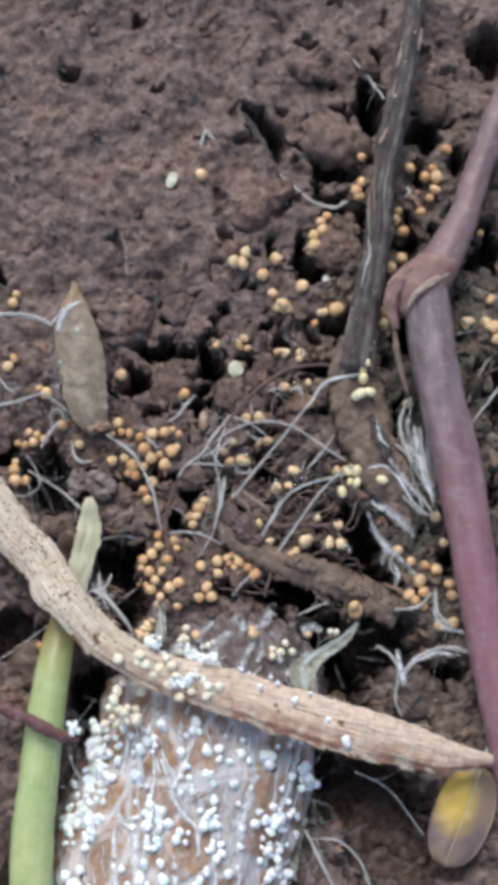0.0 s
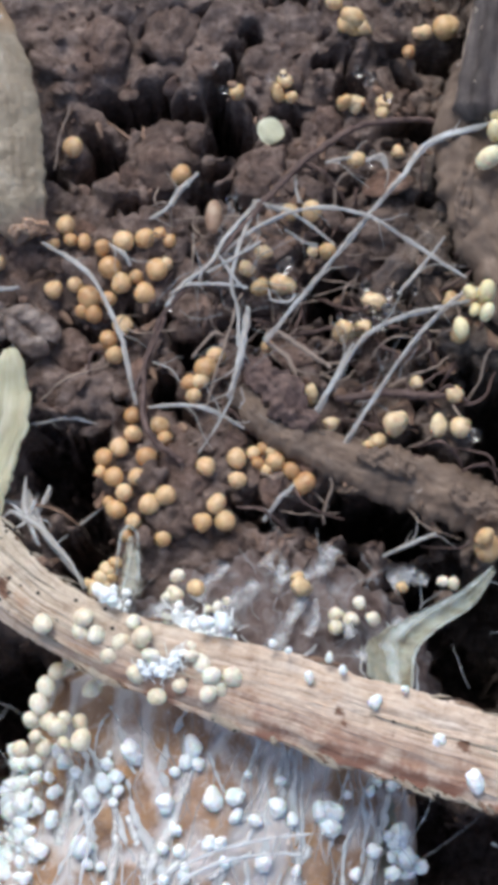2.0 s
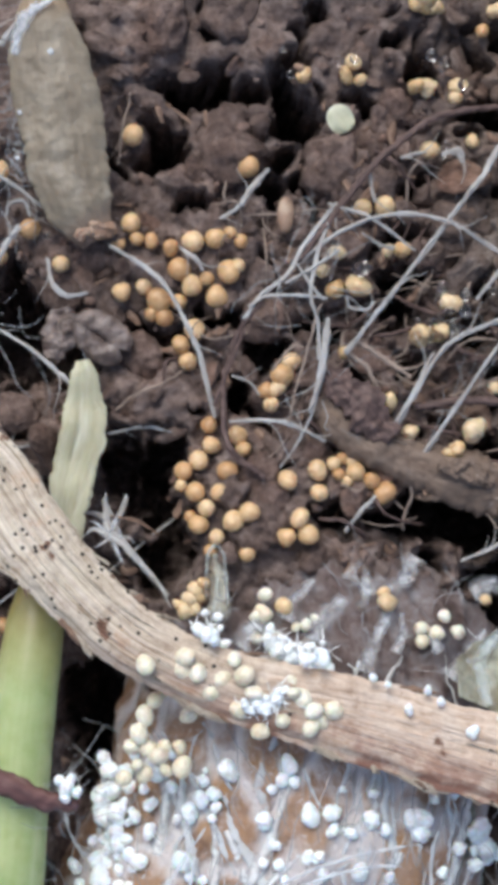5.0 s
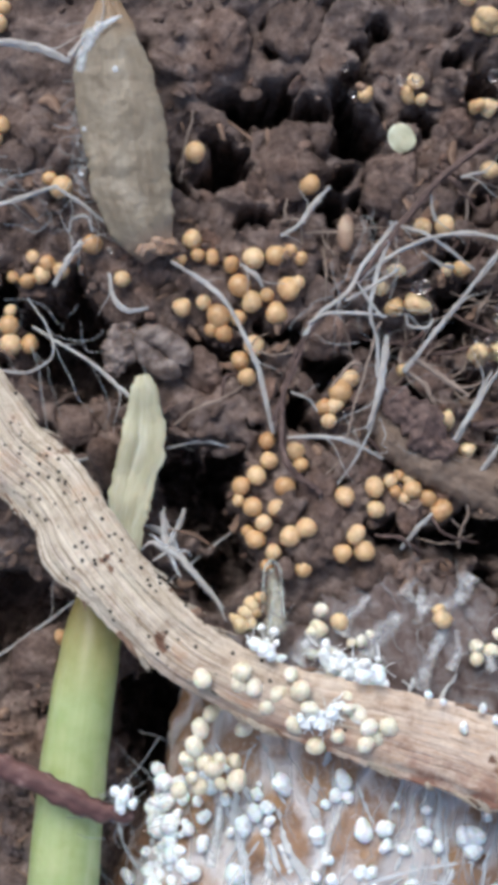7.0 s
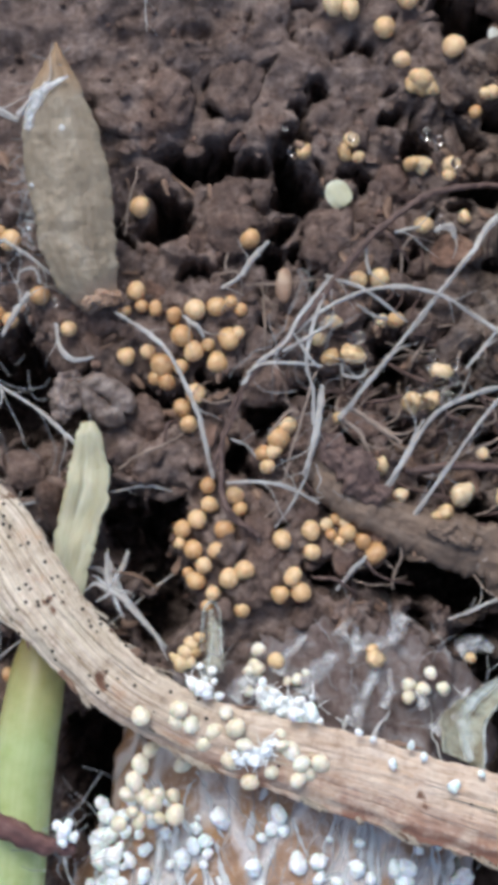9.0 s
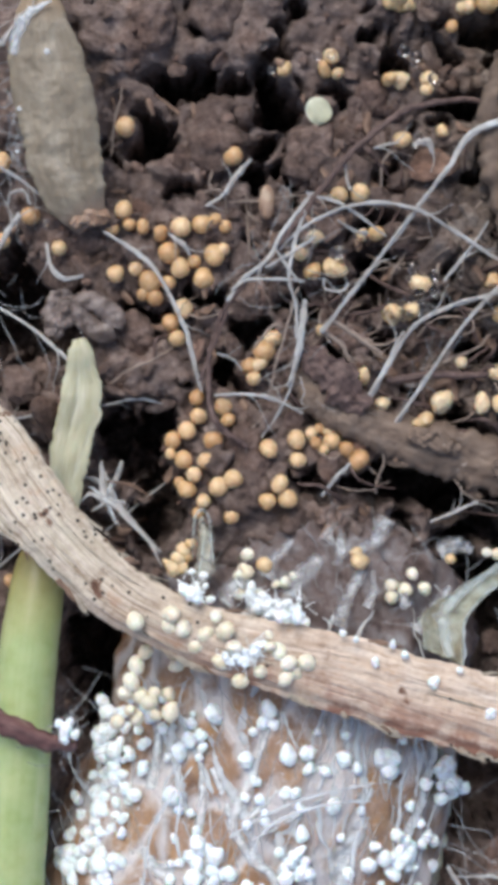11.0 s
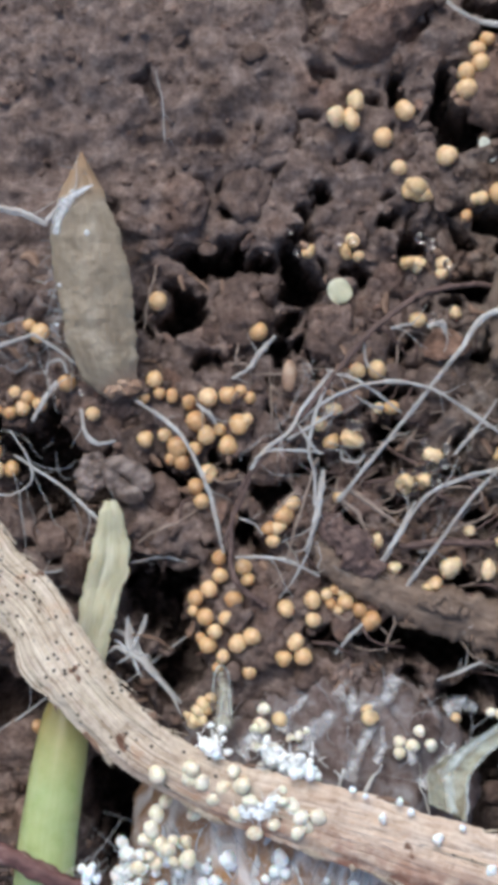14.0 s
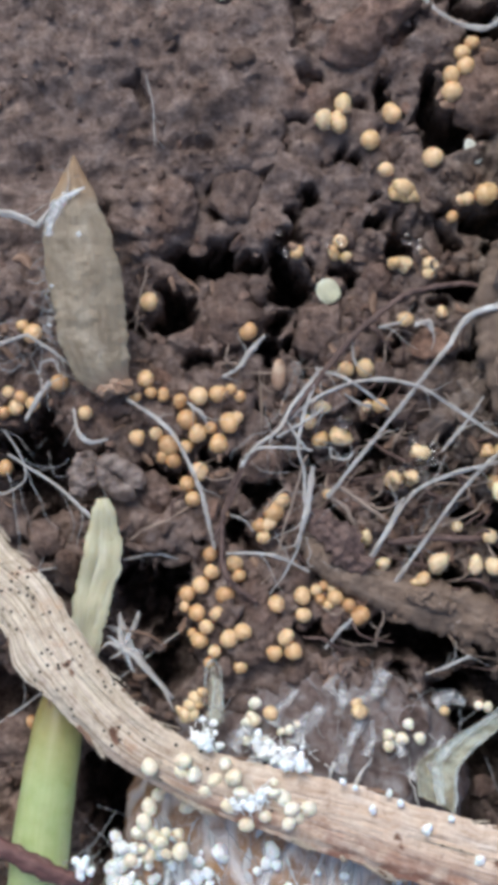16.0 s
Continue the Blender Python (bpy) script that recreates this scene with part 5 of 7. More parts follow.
root = holder("rotten_root", "dark crumbling rotten root between the beads", "root")
line = [(-0.83, 2.66, 1.2), (1.16, 0.94, 1.4), (3.36, -0.3, 1.2), (6.54, -1.47, 0.8), (10.12, -2.47, 0.2), (13.75, -3.91, -0.4), (17.54, -5.68, -1.4)]
v, f, u = slab(line, [1.0, 1.15, 1.2, 1.5, 1.65, 1.8, 1.7], 1.1, 0.24, 1.5, 0.20, 170, 40, 12, 0.9, None, 0.0, 0.3)
body = part("root_body", mesh_of("root_body", v, f, u), ROTTEN, root)
for i, (line, wide) in enumerate([([(-0.44, 4.26, 2.4), (1.38, 2.41, 2.6), (3.25, 0.58, 2.2)], 1.3), ([(5.72, -0.95, 2.2), (7.28, -1.21, 2.2), (8.76, -2.02, 1.6)], 0.7), ([(4.38, -2.46, 0.4), (5.91, -2.62, 0.8), (7.48, -2.47, 0.8)], 0.35),
                                  ([(9.24, -3.26, 0.6), (9.81, -4.2, 0), (10.36, -4.83, -0.4)], 0.4), ([(10.8, -2.65, 1.6), (12.45, -3.59, 1.2), (14.12, -4.06, 0.8)], 0.8)]):
    v, f, u = slab(line, [0.4 * wide, wide, 0.5 * wide], 0.3, 0.35, 1.0, 0.45, 60, 20, 70 + i, 1.0, None, 0.1)
    part("bark_flake", mesh_of("bark_flake", v, f, u), ROTTEN if i else ROOTLET, body)

twig = holder("twig", "thin reddish-brown twig with a white mouldy end", "twig")
line = [(-28.02, -12.83, 4), (-24.89, -14.07, 4), (-21.07, -15.77, 4.3), (-18.24, -16.98, 4.5), (-15.91, -18.12, 4.5), (-13.94, -18.56, 4)]
v, f, u = tube(line, [0.62, 0.62, 0.6, 0.62, 0.6, 0.4], 18, 70, rough=0.16, grain_mm=1.0, seed=13)
part("stalk", mesh_of("stalk", v, f, u), TWIG, twig)

# ---- the mouldy stem ----
host = holder("mouldy_stem", "thick decaying orange stem coated with white mould strands", "stem")
ys = [-64, -50, -40, -30, -22, -17, -14]
line = [(float(stem_axis(y)[0]), y, 3.0 - 0.8 * float(stem_axis(y)[1]) - (0.6 if y > -14 else 0)) for y in ys]
v, f, u = tube(line, [float(stem_axis(y)[1]) for y in ys], 96, 170, flat=0.8, rough=0.45, grain_mm=3.0, ribs=22, rib=0.03, seed=14, blunt=0.5)
rind = part("rind", mesh_of("rind", v, f, u), RIND, host)
line = [(-0.8, -16, -4.2), (0.6, -12, -3.6), (1.4, -9, -4.2), (1.9, -7.4, -5.2)]
v, f, u = tube(line, [9.8, 9.6, 8.8, 6.4], 110, 90, flat=0.62, rough=1.0, grain_mm=1.5, seed=15, blunt=0.8)
felt = part("felt", mesh_of("felt", v, f, u), FELT, host, "grey matted felt of mould")
r = np.random.RandomState(21)


def over_stem(x, y):
    xc, r = stem_axis(y)
    return float(stem_top(x, y) + 1.6 * min(abs((x - xc) / r), 1.0) ** 4)


def stem_strand(r, wide, steps):
    """A strand of mould that climbs the stem on its surface."""
    y = r.uniform(-56, -16.5)
    xc, rr = stem_axis(y)
    x = xc + r.uniform(-0.93, 0.93) * rr
    slant, pts = r.normal() * 0.30 + 0.02 * (x - xc), []
    for k in range(steps):
        pts.append((x, y, over_stem(x, y) + 0.10 + 0.25 * r.rand() * (wide < 0.1)))
        y += r.uniform(0.7, 1.5)
        if y > -14.5:
            break
        x += slant * 1.1 + r.normal() * 0.22
    return pts if len(pts) >= 4 else None


made = 0
while made < 120:
    wide = r.choice([0.06, 0.10, 0.16, 0.28], p=[0.34, 0.32, 0.22, 0.12])
    pts = stem_strand(r, wide, r.randint(5, 10))
    if pts is None:
        continue
    v, f, u = tube(pts, [wide * 0.4, wide, wide * 0.9, wide * 0.6, wide * 0.25], 8, 40, flat=0.3, rough=wide * 0.7, grain_mm=0.5, seed=200 + made, wander=0.14)
    part("mould_strand", mesh_of("mould_strand", v, f, u), MOULD, host)
    made += 1
pieces = []
while len(pieces) < 220:
    pts = stem_strand(r, 0.05, r.randint(4, 8))
    if pts is not None:
        pieces.append(tube(pts, [0.02, 0.04, 0.035, 0.015], 4, 18, wander=0.2, seed=len(pieces)))
v, f, u = joined(pieces)
tagged(part("mould_web", mesh_of("mould_web", v, f, u), GOSSAMER, host, "web of fine white mould threads"), kind="stuff")
for i, line in enumerate([[(-5.09, -24.05, 4), (-3.31, -22.9, 4.2), (-1.05, -21.94, 4.2), (1.53, -21.32, 4), (4.13, -21.05, 3.6)], [(-3.96, -25.64, 4), (-3.15, -23.7, 4.2), (-1.05, -22.55, 4.4), (1.53, -22.12, 4), (3.15, -22.17, 3.6)],
                          [(-8.17, -19.91, 4), (-7.84, -21.83, 4), (-8.16, -23.74, 4), (-7.84, -25.97, 4)], [(2.82, -22.78, 3.8), (2.16, -24.66, 4), (1.82, -27.45, 4), (1.48, -31.62, 4)], [(-10.19, -27.44, 3), (-9.86, -24.83, 3.2), (-9.17, -22.85, 3.6), (-7.19, -19.9, 4)]]):
    v, f, u = tube(line, [0.04, 0.10, 0.09, 0.04], 12, 60, flat=0.35, rough=0.1, grain_mm=0.7, seed=300 + i)
    part("mould_cord", mesh_of("mould_cord", v, f, u), MOULD, rind)

bands = [
    ([(3.2, -21.65, 4), (2.37, -24.07, 4), (1.5, -26.17, 4), (1.59, -26.69, 4), (1.23, -31.1, 4), (0.5, -36.23, 4)], [0.5, 1.0, 1.15, 1.1, 1.2, 0.8], BAND), ([(-2.74, -17.95, 4), (-3.78, -20.75, 4), (-4.87, -23.55, 4), (-3.6, -25.67, 4), (-2.54, -26.71, 4), (-2.24, -29.39, 4)], [0.2, 0.4, 0.45, 0.4, 0.35, 0.2], BAND),
    ([(-6.05, -20.31, 4), (-5.24, -22.3, 4), (-4.88, -23.98, 4)], [0.25, 0.4, 0.2], BAND), ([(-10.17, -23.52, 4), (-9.8, -26.03, 4), (-8.44, -26.76, 4), (-8.3, -29.44, 4), (-7.56, -36.28, 4)], [0.3, 0.6, 0.65, 0.7, 0.5], BAND),
    ([(-11.78, -24.16, 4), (-10.51, -26.77, 4), (-10.23, -30.6, 4), (-9.35, -36.29, 4)], [0.2, 0.45, 0.5, 0.4], BAND), ([(-4.34, -23.59, 4), (-1.53, -20.98, 4), (0.92, -20.21, 4), (2.82, -21, 4)], [0.2, 0.35, 0.3, 0.15], BAND),
    ([(-3.79, -24.43, 4), (-1.68, -23.36, 4), (0.49, -22, 4)], [0.12, 0.22, 0.12], BAND), ([(7.78, -18.93, 4), (7.92, -23.71, 4), (7.5, -26.65, 4), (6.81, -31.92, 4)], [0.5, 0.9, 0.9, 0.7], FILM),
    ([(-9.1, -17.84, 4), (-9.7, -21.42, 4), (-10.6, -23.48, 4)], [0.2, 0.5, 0.3], BAND), ([(-6.83, -19.21, 4), (-6.62, -21.68, 4), (-6.99, -25.54, 4), (-5.88, -28.84, 4)], [0.2, 0.35, 0.4, 0.3], BAND),
    ([(-1.23, -24.95, 4), (-0.45, -26.47, 4), (-0.57, -30.53, 4), (-0.99, -35.67, 4)], [0.2, 0.4, 0.5, 0.3], BAND), ([(4.72, -23.71, 4), (4.73, -25.85, 4), (4.4, -30.5, 4), (3.48, -36.2, 4)], [0.2, 0.5, 0.6, 0.4], BAND),
    ([(-4.39, -27.08, 4), (-4.5, -29.98, 4), (-4.3, -34.84, 4)], [0.3, 0.6, 0.5], BAND), ([(4.83, -20.72, 4), (4.92, -21.16, 4), (4.78, -21.53, 4)], [0.5, 1.0, 0.5], DEBRIS),
]
for i, (line, wide, material) in enumerate(bands):
    v, f, u = slab(line, wide, 0.14, 0.22, 0.9, 0.35, 90, 20, 40 + i, 1.0, lambda x, y: stem_top(x, y) + 0.05)
    part("mould_band" if material is BAND else "skin_strip", mesh_of("mould_band", v, f, u), material, rind)

def loft(left, right, n=70, k=26, bulge=0.0, rough=0.1, seed=0, thick=0.05):
    """A thin sheet stretched between two edges."""
    a, b = smooth_line(left, n), smooth_line(right, n)
    T, S = np.meshgrid(np.linspace(0, 1, k), np.linspace(0, 1, n))
    way = Lattice(1700 + seed)
    fray = 0.07 * way(S * 14, T * 0 + 2) * (2 * T - 1) ** 4 * np.sign(2 * T - 1)
    P = a[:, None] * (1 - T - fray)[..., None] + b[:, None] * (T + fray)[..., None]
    P[..., 2] += bulge * 4 * T * (1 - T) + rough * (way(P[..., 0] / 1.2, P[..., 1] / 1.2) + 0.5 * way(P[..., 0] / 0.45, P[..., 1] / 0.45 + 7))
    top = P.reshape(-1, 3)
    m = n * k
    faces = []
    for i in range(n - 1):
        for j in range(k - 1):
            q = i * k + j
            faces.append((q, q + 1, q + k + 1, q + k))
            faces.append((q + m, q + k + m, q + k + 1 + m, q + 1 + m))
    rim = [i * k for i in range(n)] + [(n - 1) * k + j for j in range(1, k)] + [i * k + k - 1 for i in range(n - 2, -1, -1)] + [j for j in range(k - 2, 0, -1)]
    for p, q in zip(rim, rim[1:] + rim[:1]):
        faces.append((p, q, q + m, p + m))
    length = np.linalg.norm(np.diff(a, axis=0), axis=1).sum()
    uv = np.stack([T, S * length], -1).reshape(-1, 2)
    return np.vstack([top, top - (0, 0, thick)]), faces, np.vstack([uv, uv])


skin = holder("torn_skin", "thin translucent greenish torn stem skin with white edges", "plant skin")
left = [(13.01, -6.75, 1.2), (11.15, -8.37, 2.0), (9.02, -9.62, 2.8), (6.73, -10.94, 3.6), (6.21, -11.56, 4.0), (6.21, -13.25, 4.8)]
right = [(13.23, -7.06, 1.2), (11.83, -9.13, 2.0), (9.91, -10.47, 2.8), (8.78, -11.69, 3.6), (8.5, -12.90, 4.3), (8.4, -14.2, 5.0)]
v, f, u = loft(left, right, bulge=-0.5, rough=0.14, seed=1)
part("sheet", mesh_of("sheet", v, f, u), FILM, skin)
ridge = [(13.1, -6.85, 1.2), (11.3, -8.45, 2.1), (9.1, -9.8, 2.9), (7.7, -10.9, 3.7), (7.4, -12.0, 4.3), (7.7, -13.7, 5.0)]
for i, (line, rad) in enumerate([(ridge, [0.08, 0.2, 0.30, 0.42, 0.42, 0.36]), (right, [0.04, 0.07, 0.09, 0.12, 0.10, 0.08])]):
    v, f, u = slab([(x, y, z + 0.06) for x, y, z in line], rad, 0.05, 0.08, 1.0, 0.35, 80, 14, 16 + i, 1.0, None, 0.1)
    part("pale_edge", mesh_of("pale_edge", v, f, u), EDGE, skin, "whitish torn edge")
flap = holder("skin_flap", "small upright yellowish flap of torn stem skin", "plant skin")
line = [(-6.45, -5.58, 1.8), (-6.32, -6.71, 2.3), (-6.32, -8.04, 2.8), (-6.61, -9.35, 3.2), (-7.08, -10.51, 3.6)]
v, f, u = slab(line, [0.3, 0.62, 0.72, 0.66, 0.4], 0.04, 0.12, 1.1, 0.25, 80, 20, 19, 1.0, None, -0.35)
part("sheet", mesh_of("sheet", v, f, u), MEMBRANE, flap)
for i, line in enumerate([[(-7.0, -7.9, 3.0), (-6.95, -6.6, 2.9), (-6.85, -5.6, 2.7), (-6.45, -5.2, 2.5), (-6.05, -5.7, 2.5), (-5.95, -6.9, 2.7), (-5.85, -8.3, 3.0)], [(-6.3, -6.2, 2.6), (-6.5, -7.6, 3.0), (-6.7, -9.2, 3.4)]]):
    v, f, u = tube(line, [0.07, 0.10, 0.09, 0.06], 8, 50, flat=0.5, rough=0.04, grain_mm=0.5, seed=330 + i, wander=0.05)
    part("rolled_edge", mesh_of("rolled_edge", v, f, u), EDGE, flap, "pale rolled edge")

# ---- roots and fungal cords ----


def cord(line, radii, material, label, name="root_fibre", category="root", seed=0, rough=0.05, twigs=None):
    """A root or cord that wanders a little, with a few hair-thin branches."""
    n = 20 * len(line)
    radii = [0.56 * q for q in radii]
    thick = max(radii)
    fungal = name == "fungal_cord"
    whole = tagged(holder(name, label, category), group="roots and cords")
    if material is CORD:
        # two or three filaments that run together
        for k in range(3):
            pts = [np.array(p) + (0.34 * thick * math.cos(2.1 * k + 0.9 * i), 0.34 * thick * math.sin(2.1 * k + 0.9 * i), 0.25 * thick * math.sin(1.3 * i + k)) for i, p in enumerate(line)]
            share = (0.8, 0.62, 0.45)[k]
            v, f, u = tube(pts, [share * q for q in radii], 7, n, rough=0.30 * share * thick, grain_mm=0.6, seed=seed + 211 * k, wander=0.07)
            part("filament", mesh_of("filament", v, f, u), material, whole)
    else:
        v, f, u = tube(line, radii, 10, n, rough=0.35 * thick, grain_mm=0.45, seed=seed, wander=0.12)
        part("root_body", mesh_of("root_body", v, f, u), material, whole)
    r = np.random.RandomState(700 + seed)
    spine = smooth_line(line, 40)
    for k in range(twigs if twigs is not None else r.randint(1, 4) if fungal else r.randint(0, 3)):
        i = r.randint(3, 36)
        p, q = spine[i], spine[i + 1] - spine[i]
        q = q / (np.linalg.norm(q) + 1e-9)
        side = np.array([-q[1], q[0], 0.0]) * r.choice([-1, 1]) * r.uniform(0.5, 1.2)
        length = r.uniform(0.6, 2.2)
        pts = [p, p + (q + 0.6 * side) * length * 0.4 + (0, 0, 0.15), p + (q + side) * length * 0.7 - (0, 0, 0.1), p + (q + 1.05 * side) * length - (0, 0, 0.5)]
        v, f, u = tube(pts, [min(thick * 0.4, 0.07), min(thick * 0.25, 0.04), 0.022, 0.012], 5, 14, wander=0.1, seed=seed + 40 * k)
        part("branch", mesh_of("branch", v, f, u), material, whole)
    return whole


pale = "pale grey root fibre arching over the soil"
cord([(-1.83, 9.98, 3.39), (-0.16, 11.31, 3.77), (1.96, 12.19, 4.15), (4.07, 12.49, 4.34), (6.23, 12.08, 4.15), (8.11, 11.08, 3.77), (10.53, 9.51, 3.39), (11.69, 8.96, 3.01)], [0.16, 0.22, 0.22, 0.2, 0.2, 0.18], CORD, pale, seed=1)
cord([(0.61, 5.13, 3.01), (3.21, 8.33, 3.39), (5.96, 11.82, 3.77), (8.15, 14.62, 3.77), (9.76, 16.72, 3.58), (12.89, 17.41, 4.72)], [0.17, 0.2, 0.2, 0.22, 0.42, 0.3], CORD, "straight pale root fibre with a thicker whitish end", seed=2)
cord([(3.12, 0.9, 2), (4.47, 3.02, 2.63), (5.99, 5.31, 3.01), (8.11, 6.51, 3.39), (11.8, 7.55, 3.2)], [0.3, 0.26, 0.22, 0.2, 0.2], CORD, pale, seed=3)
cord([(5.04, -0.32, 1.5), (7.23, 3.02, 2.82), (9.31, 5.83, 3.2), (11.8, 8.32, 3.2)], [0.28, 0.22, 0.2, 0.22], CORD, pale, seed=4)
cord([(3.43, 1.06, 2), (4.62, 3.49, 2.63), (5.45, 5.11, 2.82)], [0.22, 0.22, 0.18], CORD, pale, seed=5)
cord([(-12.07, 11.33, 1.6), (-10.53, 10.3, 1.8), (-9.15, 9.17, 2.2), (-8.08, 7.3, 2.4), (-7.32, 5.46, 2.4), (-6.8, 3.49, 2.2), (-6.41, 1.83, 1.8)], [0.15, 0.2, 0.24, 0.24, 0.26, 0.24, 0.2], CORD, "greyish root fibre winding down between orange beads", seed=6)
cord([(-5.65, 1.57, 2.2), (-3.83, 1.55, 2.63), (-2.3, 1.34, 2.63), (-0.44, 0.43, 2.2)], [0.2, 0.22, 0.2, 0.14], CORD, "short whitish fungal cord", "fungal_cord", "fungus", seed=7)
cord([(-3.82, -1.39, 2), (-5.35, -0.34, 2.44), (-5.9, 0.88, 2.48), (-6.01, 3.01, 2.63), (-5.49, 5.27, 2.93), (-4.72, 6.93, 3.16), (-3.2, 8.74, 3.39), (-1.06, 11.03, 3.58), (0.79, 13.63, 3.39), (3.3, 16.27, 3.01), (5.85, 18.09, 2.63), (9.09, 18.82, 2), (12.35, 18.48, 1)], [0.3, 0.35, 0.3, 0.26, 0.26, 0.28, 0.32, 0.36, 0.34, 0.3, 0.3], ROOTLET, "long dark brown root curving across the soil", seed=8)
cord([(-4.57, 7.65, 3.54), (-3.51, 8.2, 3.54), (-1.69, 8.18, 3.62), (-0.32, 8.08, 3.54)], [0.12, 0.18, 0.16, 0.12], CORD, pale, seed=9)
cord([(-0.31, 6.95, 3.24), (-0.54, 5.11, 3.24), (-0.78, 3.59, 3.08), (-1.23, 1.93, 2.78)], [0.2, 0.42, 0.34, 0.2], CORD, "pale flattened fungal cord", "fungal_cord", "fungus", seed=10)
cord([(1.26, 5.86, 2.48), (2.94, 4.81, 2.55), (4.19, 3.81, 2.4)], [0.3, 0.26, 0.2], DULL, "short tan root stub in the soil", seed=11)
cord([(0.73, 5.34, 2.48), (1.87, 4.26, 2.48), (2.59, 2.99, 2.2)], [0.26, 0.24, 0.16], DULL, "short tan root stub in the soil", seed=12)
cord([(-2.46, 1.48, 2.82), (-1.84, 3.91, 3.08), (-1.08, 6.63, 3.31), (-0.62, 7.84, 3.39)], [0.09, 0.12, 0.12, 0.1], DULL, "thin tan root fibre", seed=13)
cord([(-6.54, 12.56, 1.5), (-5.16, 13.23, 1.8), (-4.22, 14.44, 2), (-3.29, 15.45, 2)], [0.22, 0.24, 0.26, 0.14], CORD, "short whitish fungal cord", "fungal_cord", "fungus", seed=14)
cord([(7.95, 8.15, 2.48), (9.45, 9.93, 2.55), (10.59, 11.59, 2.4)], [0.22, 0.18, 0.12], CORD, pale, seed=15)
cord([(-2.9, -0.94, 2), (-1.99, 0.27, 2.48), (-1.08, 2.09, 2.7)], [0.1, 0.13, 0.13], CORD, pale, seed=16)
cord([(0.7, -4.48, 1), (1.59, -3.24, 1.5), (2.37, -2.63, 1.5)], [0.26, 0.22, 0.16], CORD, pale, seed=17)
cord([(7.25, -6.17, 0), (8.45, -5.66, 0.5), (10.08, -4.94, 0.4)], [0.12, 0.26, 0.14], CORD, "short whitish fungal cord", "fungal_cord", "fungus", seed=18)
cord([(-0.13, 13.21, 3.39), (1.99, 12.4, 3.77), (4.46, 10.64, 3.39)], [0.1, 0.16, 0.1], CORD, pale, seed=19)
cord([(4.59, 2.32, 1.6), (7.69, 2.62, 1.8), (10.88, 2.53, 1.4)], [0.36, 0.5, 0.36], ROOTLET, "reddish-brown root lying in a hollow", seed=20)
bundle = "grey root fibre in a tangled bundle"
for i, (line, rad) in enumerate([
    ([(0.21, 13.2, 3.54), (-1.5, 11.01, 3.69), (-2.42, 9.34, 3.62), (-3.94, 8.19, 3.46), (-4.79, 6.99, 3.31)], [0.14, 0.26, 0.3, 0.22, 0.14]), ([(-0.27, 12.1, 3.69), (-0.96, 9.94, 3.69), (-1.21, 8.28, 3.62), (-0.85, 6.62, 3.39), (-0.76, 4.82, 3.16)], [0.16, 0.24, 0.2, 0.16, 0.2]),
    ([(-2.58, 8.88, 3.62), (-1.21, 9.63, 3.77), (0.32, 10.6, 3.84)], [0.12, 0.2, 0.14]), ([(-2.11, 10.1, 3.69), (-1.21, 8.72, 3.69), (-0.53, 7.98, 3.54)], [0.12, 0.16, 0.1]), ([(0.83, 8.19, 2.63), (0.99, 7.64, 2.63), (1.91, 7.57, 2.63), (2.29, 8.01, 2.63)], [0.1, 0.14, 0.14, 0.1]),
    ([(3.94, 15.94, 2.4), (4.81, 16.15, 2.48), (5.37, 16.28, 2.48)], [0.22, 0.2, 0.12]), ([(1.67, 11.66, 3.01), (2.62, 11.1, 2.7), (3.44, 10.9, 2.48)], [0.12, 0.2, 0.22]), ([(-0.17, 13.22, 3.24), (0.7, 12.99, 3.01), (1.39, 12.88, 2.78)], [0.1, 0.24, 0.2]),
    ([(2.2, 15.03, 2.63), (2.28, 14.22, 2.63), (2.47, 13.49, 2.55)], [0.1, 0.2, 0.18]), ([(6.22, 16.12, 2.4), (7, 16.33, 2.48), (7.37, 15.74, 2.4)], [0.2, 0.34, 0.18]), ([(-4.87, 13.45, 2), (-4.35, 14.19, 2.2), (-3.88, 14.66, 2.2)], [0.3, 0.36, 0.2]),
    ([(-8.2, 11.09, 2), (-7.43, 10.44, 2.2), (-6.98, 9.85, 2)], [0.14, 0.24, 0.14]), ([(-5.47, 4, 2.63), (-4.56, 3.63, 2.63), (-4.01, 2.97, 2.48)], [0.08, 0.12, 0.08]),
]):
    cord(line, rad, CORD, bundle, seed=120 + i)
cord([(-1.66, 5.44, 3.01), (-2.12, 5.58, 3.08), (-2.58, 5.29, 3.01), (-3.34, 4.23, 2.78)], [0.12, 0.18, 0.16, 0.1], DULL, "thin tan root fibre", seed=140)
cord([(-4.79, 6.94, 3.24), (-5.16, 5.43, 3.01), (-5.93, 3.93, 2.78), (-6.46, 2.41, 2.63)], [0.14, 0.2, 0.2, 0.18], ROOTLET, "thin dark brown rootlet between beads", seed=141)
white = "whitish fungal cord running over the soil"
